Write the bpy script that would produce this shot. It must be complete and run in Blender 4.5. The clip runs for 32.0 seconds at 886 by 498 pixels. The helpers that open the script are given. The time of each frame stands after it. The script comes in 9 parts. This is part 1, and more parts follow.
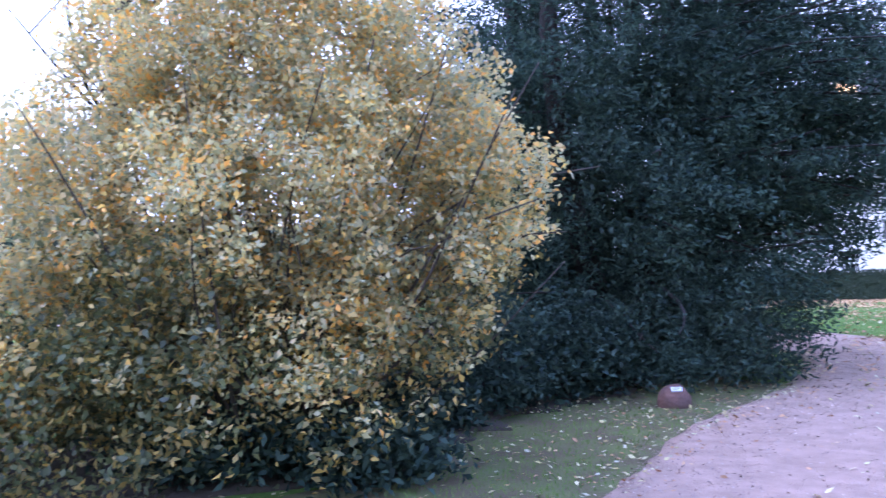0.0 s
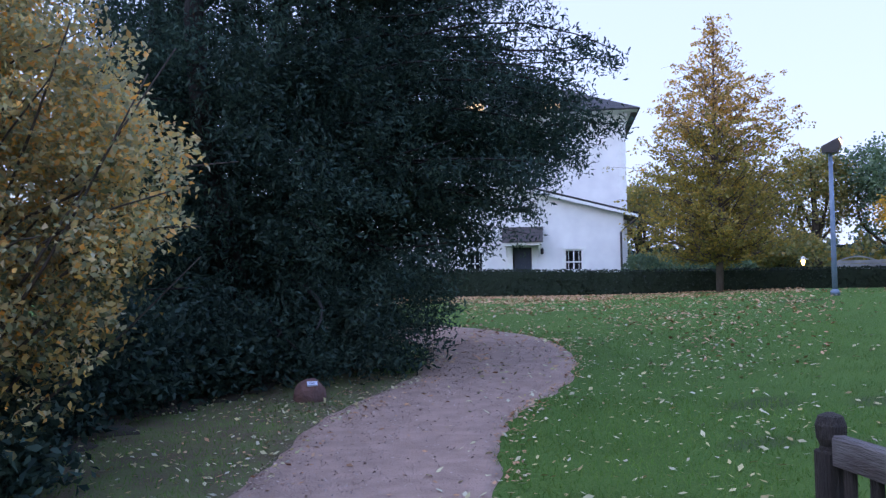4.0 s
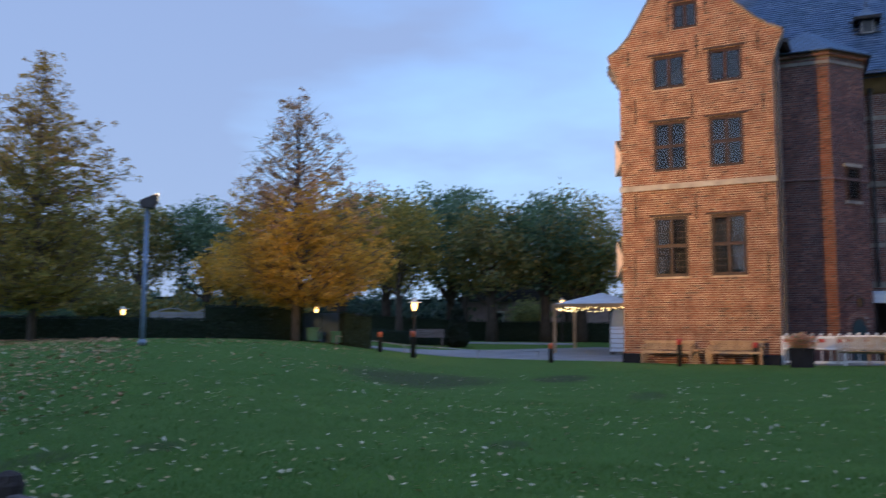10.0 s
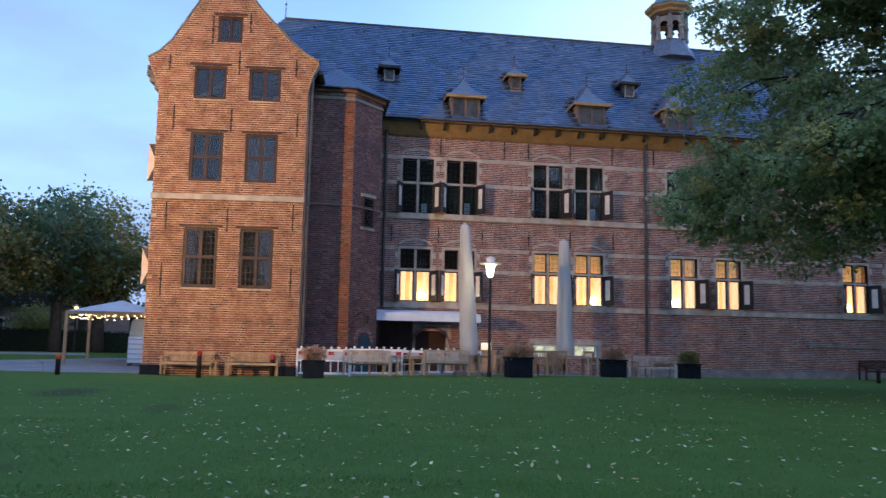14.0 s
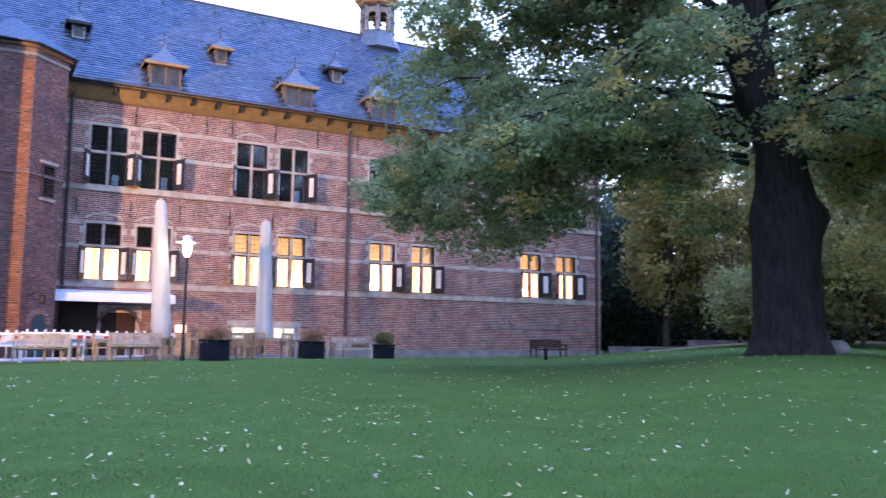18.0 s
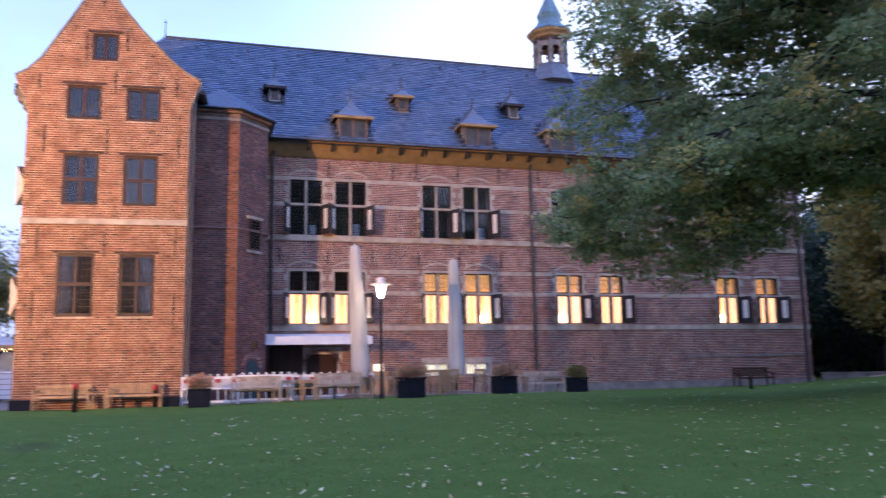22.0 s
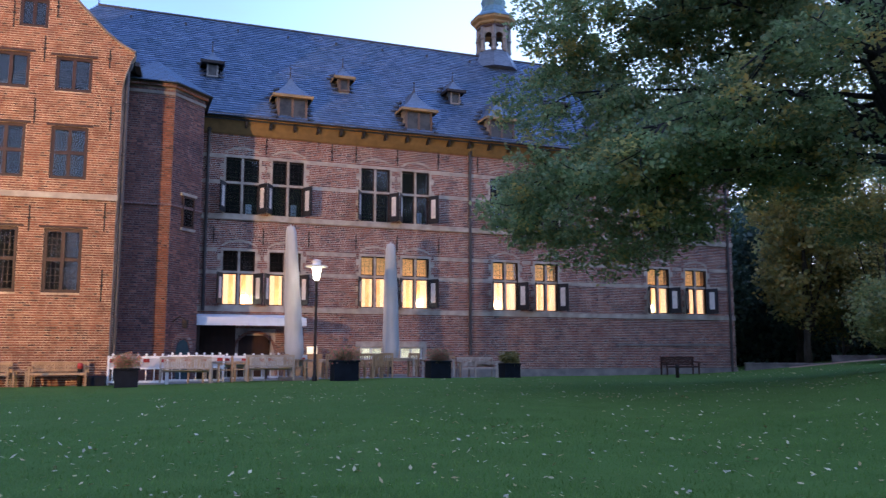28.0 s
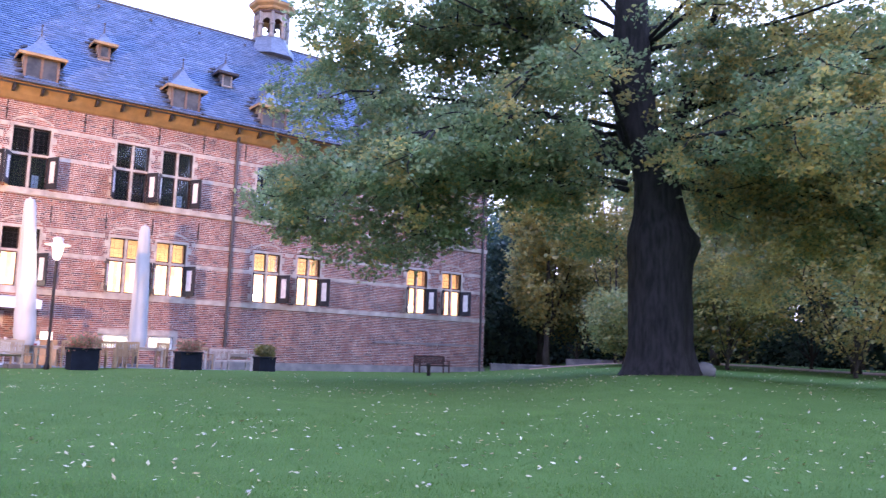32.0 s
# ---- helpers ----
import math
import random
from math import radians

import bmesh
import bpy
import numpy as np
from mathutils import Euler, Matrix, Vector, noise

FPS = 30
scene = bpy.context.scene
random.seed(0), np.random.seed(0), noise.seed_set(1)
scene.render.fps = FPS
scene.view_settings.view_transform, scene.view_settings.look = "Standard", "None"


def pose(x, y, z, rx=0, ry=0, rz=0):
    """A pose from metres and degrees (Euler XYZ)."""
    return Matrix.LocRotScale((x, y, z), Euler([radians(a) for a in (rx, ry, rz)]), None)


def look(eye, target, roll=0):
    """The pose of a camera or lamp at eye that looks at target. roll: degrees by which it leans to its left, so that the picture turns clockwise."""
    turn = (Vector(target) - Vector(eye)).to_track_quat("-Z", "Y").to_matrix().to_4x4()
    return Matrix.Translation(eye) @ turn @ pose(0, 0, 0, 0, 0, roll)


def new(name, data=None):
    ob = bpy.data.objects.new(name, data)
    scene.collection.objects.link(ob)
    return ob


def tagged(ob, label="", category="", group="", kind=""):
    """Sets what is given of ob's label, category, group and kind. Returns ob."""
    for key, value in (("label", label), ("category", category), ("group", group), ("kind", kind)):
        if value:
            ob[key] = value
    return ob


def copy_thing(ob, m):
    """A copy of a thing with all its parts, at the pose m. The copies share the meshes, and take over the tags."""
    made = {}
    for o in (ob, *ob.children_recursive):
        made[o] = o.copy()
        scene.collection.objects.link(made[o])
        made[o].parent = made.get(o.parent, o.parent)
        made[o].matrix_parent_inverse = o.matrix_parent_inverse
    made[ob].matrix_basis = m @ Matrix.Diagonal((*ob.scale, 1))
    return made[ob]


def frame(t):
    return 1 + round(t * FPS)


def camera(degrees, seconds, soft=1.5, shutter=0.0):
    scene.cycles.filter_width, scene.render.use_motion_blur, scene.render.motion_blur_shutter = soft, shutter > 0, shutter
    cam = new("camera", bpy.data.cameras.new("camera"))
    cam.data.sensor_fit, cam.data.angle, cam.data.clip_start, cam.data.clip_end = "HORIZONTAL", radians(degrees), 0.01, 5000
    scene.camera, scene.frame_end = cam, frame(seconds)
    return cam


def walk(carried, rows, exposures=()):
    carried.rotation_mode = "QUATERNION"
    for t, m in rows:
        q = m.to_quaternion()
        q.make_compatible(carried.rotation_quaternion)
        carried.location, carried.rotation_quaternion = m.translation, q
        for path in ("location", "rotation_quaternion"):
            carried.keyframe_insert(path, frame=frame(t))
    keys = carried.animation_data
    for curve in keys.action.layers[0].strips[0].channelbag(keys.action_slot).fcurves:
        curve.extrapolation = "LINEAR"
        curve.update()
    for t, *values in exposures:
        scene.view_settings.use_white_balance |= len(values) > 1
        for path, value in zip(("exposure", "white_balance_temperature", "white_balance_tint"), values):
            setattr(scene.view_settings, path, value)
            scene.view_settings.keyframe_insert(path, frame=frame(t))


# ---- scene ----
SKY, FLOOD, LIT = 1.12, 46500.0, 1.15
cam = camera(56.5, 32.0, soft=1.35, shutter=0.4)
PATH = [
    (0.0, (0.000, 0.000, 1.600), (-0.299, 9.980, 2.155), -1.16),
    (0.5, (0.008, 0.001, 1.600), (0.624, 9.965, 2.176), -1.95),
    (1.0, (0.020, -0.002, 1.600), (1.398, 9.887, 2.160), -1.62),
    (1.5, (0.035, -0.008, 1.600), (1.887, 9.804, 2.133), -1.27),
    (2.0, (0.049, -0.015, 1.600), (2.283, 9.719, 2.109), -1.18),
    (2.5, (0.063, -0.020, 1.600), (2.895, 9.558, 2.089), -1.33),
    (3.0, (0.078, -0.022, 1.600), (3.331, 9.423, 2.064), -1.13),
    (3.5, (0.096, -0.025, 1.600), (3.665, 9.306, 2.052), -0.95),
    (5.5, (0.118, -0.030, 1.600), (4.727, 8.833, 2.027), -0.45),
    (6.0, (0.145, -0.043, 1.600), (5.393, 8.456, 2.075), -0.30),
    (6.5, (0.179, -0.061, 1.600), (6.107, 7.977, 2.109), -0.27),
    (7.0, (0.217, -0.082, 1.600), (6.771, 7.448, 2.184), -0.27),
    (7.5, (0.254, -0.101, 1.600), (7.330, 6.934, 2.254), -0.45),
    (8.0, (0.287, -0.120, 1.600), (7.761, 6.489, 2.275), -0.67),
    (8.5, (0.318, -0.139, 1.600), (8.170, 6.008, 2.346), -0.79),
    (9.0, (0.350, -0.162, 1.600), (8.576, 5.476, 2.343), -1.01),
    (9.5, (0.381, -0.189, 1.600), (8.854, 5.062, 2.394), -0.33),
    (10.0, (0.407, -0.217, 1.600), (9.531, 3.754, 2.589), 0.23),
    (10.5, (0.425, -0.237, 1.600), (9.963, 2.499, 2.840), 1.03),
    (11.0, (0.436, -0.246, 1.600), (10.133, 1.787, 2.956), 0.72),
    (11.5, (0.442, -0.248, 1.600), (10.256, 1.077, 2.987), 0.35),
    (12.0, (0.445, -0.249, 1.600), (10.316, 0.524, 3.003), 0.07),
    (12.5, (0.447, -0.250, 1.600), (10.355, 0.057, 2.917), 0.32),
    (13.0, (0.449, -0.251, 1.600), (10.369, -0.412, 2.852), 0.55),
    (13.5, (0.450, -0.252, 1.600), (10.335, -1.142, 2.820), 1.02),
    (14.0, (0.451, -0.256, 1.600), (10.271, -1.720, 2.792), 1.15),
    (14.5, (0.453, -0.268, 1.600), (10.192, -2.201, 2.789), 1.33),
    (17.0, (0.455, -0.287, 1.600), (9.814, -3.613, 2.765), 1.38),
    (17.5, (0.457, -0.307, 1.600), (9.655, -4.081, 2.672), 0.63),
    (18.0, (0.459, -0.321, 1.600), (9.158, -5.143, 2.636), 0.78),
    (18.5, (0.461, -0.329, 1.600), (8.956, -5.498, 2.648), 0.42),
    (19.0, (0.463, -0.332, 1.600), (8.559, -6.100, 2.687), 1.01),
    (19.5, (0.465, -0.334, 1.600), (8.186, -6.592, 2.699), 1.24),
    (20.0, (0.465, -0.333, 1.600), (7.910, -6.919, 2.694), 1.24),
    (20.5, (0.465, -0.330, 1.600), (8.077, -6.711, 2.759), 0.76),
    (21.0, (0.466, -0.325, 1.600), (8.885, -5.575, 2.848), -0.01),
    (21.5, (0.468, -0.316, 1.600), (9.532, -4.321, 2.945), -0.63),
    (22.0, (0.471, -0.306, 1.600), (9.979, -3.050, 3.041), -1.00),
    (22.5, (0.473, -0.297, 1.600), (10.239, -1.837, 3.106), -1.57),
    (23.0, (0.475, -0.290, 1.600), (10.311, -1.229, 3.137), -2.09),
    (23.5, (0.476, -0.286, 1.600), (10.342, -0.793, 3.150), -2.29),
    (24.0, (0.479, -0.283, 1.600), (10.357, -0.320, 3.153), -2.27),
    (24.5, (0.484, -0.284, 1.600), (10.368, -0.104, 3.111), -2.21),
    (26.5, (0.489, -0.289, 1.600), (10.355, -1.119, 3.005), -1.07),
    (27.0, (0.492, -0.299, 1.600), (10.208, -2.209, 2.994), -0.52),
    (27.5, (0.491, -0.310, 1.600), (9.987, -3.151, 2.926), -0.09),
    (28.0, (0.491, -0.319, 1.600), (9.787, -3.787, 2.850), 0.06),
    (28.5, (0.490, -0.325, 1.600), (9.674, -4.097, 2.795), 0.15),
    (29.0, (0.489, -0.329, 1.600), (9.565, -4.372, 2.730), 0.16),
    (29.5, (0.487, -0.331, 1.600), (9.478, -4.561, 2.726), 0.11),
    (30.0, (0.485, -0.333, 1.600), (9.356, -4.805, 2.741), 0.01),
    (30.5, (0.483, -0.335, 1.600), (9.242, -5.025, 2.734), 0.05),
    (31.0, (0.480, -0.338, 1.600), (8.999, -5.456, 2.706), 0.59),
    (31.5, (0.474, -0.341, 1.600), (8.715, -5.887, 2.756), 1.43),
    (32.0, (0.466, -0.344, 1.600), (8.409, -6.289, 2.846), 2.05),
]
walk(cam, [(t, look(eye, target, roll)) for t, eye, target, roll in PATH],
     exposures=[(0, 2.35, 5800, 26), (1, 2.63, 5950, 24), (2, 1.4, 6000, 18), (3, 1.03, 6150, 14), (6, 0.74, 6050, 20), (7.5, 0.3, 6050, 20), (9, 0.04, 5820, 11), (11, -0.04, 5380, 1), (12, -0.06, 5230, -1), (13.5, 0.06, 5330, 2), (14.5, 0.38, 5400, 11), (16.5, 1.18, 5280, 17), (18, 1.46, 5330, 22), (19, 1.74, 5480, 27), (20.5, 2.07, 5520, 31), (21, 1.85, 5700, 25), (22, 0.72, 5640, 28), (23, 0.1, 5300, 9), (24.5, -0.04, 5330, 1), (26.5, -0.05, 5250, 6), (28, 0.4, 5270, 15), (29, 0.94, 5320, 21), (30, 1.34, 5430, 28), (31, 1.6, 5450, 31), (32, 1.92, 5500, 32)])

# ---- world and large lights ----
world = bpy.data.worlds.new("dusk_sky")
scene.world = world
world.use_nodes = True
wn, wl = world.node_tree.nodes, world.node_tree.links
wn.clear()
w_out, w_bg = wn.new("ShaderNodeOutputWorld"), wn.new("ShaderNodeBackground")
w_co, w_sep = wn.new("ShaderNodeTexCoord"), wn.new("ShaderNodeSeparateXYZ")
w_ramp, w_noise, w_map = wn.new("ShaderNodeValToRGB"), wn.new("ShaderNodeTexNoise"), wn.new("ShaderNodeMapping")
w_cloud, w_mix, w_sky, w_mix2 = wn.new("ShaderNodeValToRGB"), wn.new("ShaderNodeMix"), wn.new("ShaderNodeTexSky"), wn.new("ShaderNodeMix")
w_sky.sky_type, w_sky.sun_disc, w_sky.sun_elevation, w_sky.sun_rotation = "NISHITA", False, radians(1.5), radians(140)
w_mix.data_type = w_mix2.data_type = "RGBA"
w_ramp.color_ramp.elements[0].position, w_ramp.color_ramp.elements[0].color = 0.0, (0.72, 0.97, 1.20, 1)
w_ramp.color_ramp.elements[1].position, w_ramp.color_ramp.elements[1].color = 0.55, (0.20, 0.38, 0.88, 1)
w_cloud.color_ramp.elements[0].position, w_cloud.color_ramp.elements[0].color = 0.38, (0, 0, 0, 1)
w_cloud.color_ramp.elements[1].position, w_cloud.color_ramp.elements[1].color = 0.60, (0.85, 0.85, 0.85, 1)
w_map.inputs["Scale"].default_value = (1.0, 1.0, 3.2)
w_noise.inputs["Scale"].default_value, w_noise.inputs["Detail"].default_value = 1.6, 5.0
w_mix.inputs["B"].default_value = (0.33, 0.375, 0.56, 1)
w_mix2.inputs["Factor"].default_value = 0.03
wl.new(w_co.outputs["Generated"], w_sep.inputs[0])
wl.new(w_sep.outputs["Z"], w_ramp.inputs["Fac"])
wl.new(w_co.outputs["Generated"], w_map.inputs["Vector"])
wl.new(w_map.outputs["Vector"], w_noise.inputs["Vector"])
w_lean = wn.new("ShaderNodeMath")
w_lean.operation = "MULTIPLY_ADD"
w_lean.inputs[1].default_value = 0.32
wl.new(w_sep.outputs["Y"], w_lean.inputs[0])
wl.new(w_noise.outputs["Fac"], w_lean.inputs[2])
wl.new(w_lean.outputs[0], w_cloud.inputs["Fac"])
wl.new(w_cloud.outputs["Color"], w_mix.inputs["Factor"])
wl.new(w_ramp.outputs["Color"], w_mix.inputs["A"])
w_glow, w_pale = wn.new("ShaderNodeMapRange"), wn.new("ShaderNodeMix")
w_pale.data_type = "RGBA"
w_glow.interpolation_type = "SMOOTHSTEP"
w_glow.inputs["From Min"].default_value, w_glow.inputs["From Max"].default_value = 0.0, -0.42
w_glow.inputs["To Max"].default_value = 0.85
w_pale.inputs["B"].default_value = (0.84, 0.97, 1.15, 1)
wl.new(w_sep.outputs["Y"], w_glow.inputs["Value"])
w_low, w_both = wn.new("ShaderNodeMapRange"), wn.new("ShaderNodeMath")
w_low.interpolation_type, w_both.operation = "SMOOTHSTEP", "MULTIPLY"
w_low.inputs["From Min"].default_value, w_low.inputs["From Max"].default_value = 0.62, 0.34
wl.new(w_sep.outputs["Z"], w_low.inputs["Value"])
wl.new(w_glow.outputs["Result"], w_both.inputs[0])
wl.new(w_low.outputs["Result"], w_both.inputs[1])
wl.new(w_both.outputs[0], w_pale.inputs["Factor"])
wl.new(w_mix.outputs["Result"], w_pale.inputs["A"])
wl.new(w_pale.outputs["Result"], w_mix2.inputs["A"])
wl.new(w_sky.outputs["Color"], w_mix2.inputs["B"])
wl.new(w_mix2.outputs["Result"], w_bg.inputs["Color"])
wl.new(w_bg.outputs["Background"], w_out.inputs["Surface"])
w_bg.inputs["Strength"].default_value = SKY

sun = bpy.data.lights.new("afterglow", "SUN")
sun.energy, sun.angle, sun.color = 0.9, radians(110), (0.92, 0.90, 1.0)
sun_ob = new("afterglow", sun)
sun_ob.matrix_world = look((0, 0, 60), (13, 3, 48))


def lamp(name, place, watts, colour, size=0.1, aim=None, cone=80, blend=0.5):
    data = bpy.data.lights.new(name, "SPOT" if aim else "POINT")
    data.energy, data.color, data.shadow_soft_size = watts, colour, size
    if aim:
        data.spot_size, data.spot_blend = radians(cone), blend
    ob = new(name, data)
    ob.matrix_world = look(place, aim) if aim else Matrix.Translation(place)
    return ob


lamp("floodlight_beam", (14.98, 13.32, 4.62), FLOOD, (1.0, 0.53, 0.165), 0.12, (33.5, 0.9, 9.0), 60, 0.75)
lamp("tree_beam", (14.9, 13.68, 4.62), FLOOD * 0.098, (1.0, 0.58, 0.16), 0.12, (29.5, 16.0, 4.5), 40, 0.8)

# ---- materials ----


def nodes_of(m):
    m.use_nodes = True
    n, l = m.node_tree.nodes, m.node_tree.links
    return n, l, n["Principled BSDF"]


def surface(name, a, b, scale=6.0, rough=0.8, bump=0.25, fine=60.0, metal=0.0, patch=0.35, stretch=(1, 1, 1), spec=0.4, odd=0.0):
    """Two tones mixed by a coarse and a fine noise, with fine relief."""
    m = bpy.data.materials.new(name)
    n, l, p = nodes_of(m)
    co, mp = n.new("ShaderNodeTexCoord"), n.new("ShaderNodeMapping")
    mp.inputs["Scale"].default_value = stretch
    n1, n2, add = n.new("ShaderNodeTexNoise"), n.new("ShaderNodeTexNoise"), n.new("ShaderNodeMath")
    n1.inputs["Scale"].default_value, n1.inputs["Detail"].default_value = scale, 4
    n2.inputs["Scale"].default_value, n2.inputs["Detail"].default_value = fine, 3
    rampn, mix, bmp = n.new("ShaderNodeValToRGB"), n.new("ShaderNodeMix"), n.new("ShaderNodeBump")
    mix.data_type = "RGBA"
    mix.inputs["A"].default_value, mix.inputs["B"].default_value = (*a, 1), (*b, 1)
    add.operation, add.use_clamp = "MULTIPLY_ADD", True
    add.inputs[1].default_value = patch
    l.new(co.outputs["Object"], mp.inputs["Vector"])
    l.new(mp.outputs["Vector"], n1.inputs["Vector"])
    l.new(mp.outputs["Vector"], n2.inputs["Vector"])
    rampn.color_ramp.elements[0].position, rampn.color_ramp.elements[1].position = 0.33, 0.67
    l.new(n1.outputs["Fac"], rampn.inputs["Fac"])
    sub = n.new("ShaderNodeMath")
    sub.operation = "SUBTRACT"
    sub.inputs[1].default_value = patch * 0.5
    l.new(n2.outputs["Fac"], add.inputs[0])
    l.new(rampn.outputs["Color"], sub.inputs[0])
    l.new(sub.outputs[0], add.inputs[2])
    l.new(add.outputs[0], mix.inputs["Factor"])
    last = mix.outputs["Result"]
    if odd:
        info, hsv, sh = n.new("ShaderNodeObjectInfo"), n.new("ShaderNodeHueSaturation"), n.new("ShaderNodeMapRange")
        sh.inputs["To Min"].default_value, sh.inputs["To Max"].default_value = 1 - odd, 1 + odd
        l.new(info.outputs["Random"], sh.inputs["Value"])
        l.new(sh.outputs["Result"], hsv.inputs["Value"])
        l.new(last, hsv.inputs["Color"])
        last = hsv.outputs["Color"]
    l.new(last, p.inputs["Base Color"])
    p.inputs["Roughness"].default_value, p.inputs["Metallic"].default_value = rough, metal
    p.inputs["Specular IOR Level"].default_value = spec
    if bump:
        bmp.inputs["Strength"].default_value, bmp.inputs["Distance"].default_value = bump, 0.02
        l.new(n2.outputs["Fac"], bmp.inputs["Height"])
        l.new(bmp.outputs["Normal"], p.inputs["Normal"])
    return m


def courses(name, tones, joint, width, height, gap, rough=0.85, bump=0.5, tilt=1.0, patches=None, patch_scale=0.5):
    """Bricks or slates in courses on upright or sloping faces, in metres."""
    m = bpy.data.materials.new(name)
    n, l, p = nodes_of(m)
    co, sp, cb, ad, mu = (n.new("ShaderNode" + k) for k in ("TexCoord", "SeparateXYZ", "CombineXYZ", "Math", "Math"))
    ad.operation, mu.operation = "ADD", "MULTIPLY"
    mu.inputs[1].default_value = tilt
    br, no, no2, mix, bmp = (n.new("ShaderNode" + k) for k in ("TexBrick", "TexNoise", "TexNoise", "Mix", "Bump"))
    mix.data_type, mix.blend_type = "RGBA", "MIX"
    l.new(co.outputs["Object"], sp.inputs[0])
    l.new(sp.outputs["X"], ad.inputs[0])
    l.new(sp.outputs["Y"], ad.inputs[1])
    l.new(sp.outputs["Z"], mu.inputs[0])
    l.new(ad.outputs[0], cb.inputs["X"])
    l.new(mu.outputs[0], cb.inputs["Y"])
    l.new(cb.outputs[0], br.inputs["Vector"])
    br.inputs["Scale"].default_value = 1.0
    br.inputs["Brick Width"].default_value, br.inputs["Row Height"].default_value = width, height
    br.inputs["Mortar Size"].default_value, br.inputs["Mortar Smooth"].default_value = gap, 0.3
    br.inputs["Color1"].default_value, br.inputs["Color2"].default_value = (*tones[0], 1), (*tones[1], 1)
    br.inputs["Mortar"].default_value = (*joint, 1)
    br.inputs["Bias"].default_value = -0.1
    no.inputs["Scale"].default_value, no.inputs["Detail"].default_value = patch_scale, 6
    rampn = n.new("ShaderNodeValToRGB")
    rampn.color_ramp.elements[0].position, rampn.color_ramp.elements[1].position = 0.42, 0.62
    rampn.color_ramp.elements[1].color = (0.7, 0.7, 0.7, 1)
    l.new(co.outputs["Object"], no.inputs["Vector"])
    l.new(no.outputs["Fac"], rampn.inputs["Fac"])
    tint = n.new("ShaderNodeMix")
    tint.data_type, tint.blend_type = "RGBA", "MULTIPLY"
    tint.inputs["B"].default_value = (*(patches or (0.75, 0.72, 0.75)), 1)
    l.new(rampn.outputs["Color"], tint.inputs["Factor"])
    l.new(br.outputs["Color"], tint.inputs["A"])
    no2.inputs["Scale"].default_value, no2.inputs["Detail"].default_value = 9.0, 5
    l.new(co.outputs["Object"], no2.inputs["Vector"])
    hsv, mr = n.new("ShaderNodeHueSaturation"), n.new("ShaderNodeMapRange")
    mr.inputs["From Min"].default_value, mr.inputs["From Max"].default_value = 0.3, 0.7
    mr.inputs["To Min"].default_value, mr.inputs["To Max"].default_value = 0.72, 1.28
    l.new(no2.outputs["Fac"], mr.inputs["Value"])
    l.new(mr.outputs["Result"], hsv.inputs["Value"])
    l.new(tint.outputs["Result"], hsv.inputs["Color"])
    l.new(hsv.outputs["Color"], p.inputs["Base Color"])
    inv = n.new("ShaderNodeMath")
    inv.operation = "SUBTRACT"
    inv.inputs[0].default_value = 1.0
    l.new(br.outputs["Fac"], inv.inputs[1])
    bmp.inputs["Strength"].default_value, bmp.inputs["Distance"].default_value = bump, 0.012
    l.new(inv.outputs[0], bmp.inputs["Height"])
    l.new(bmp.outputs["Normal"], p.inputs["Normal"])
    p.inputs["Roughness"].default_value = rough
    p.inputs["Specular IOR Level"].default_value = 0.3
    return m


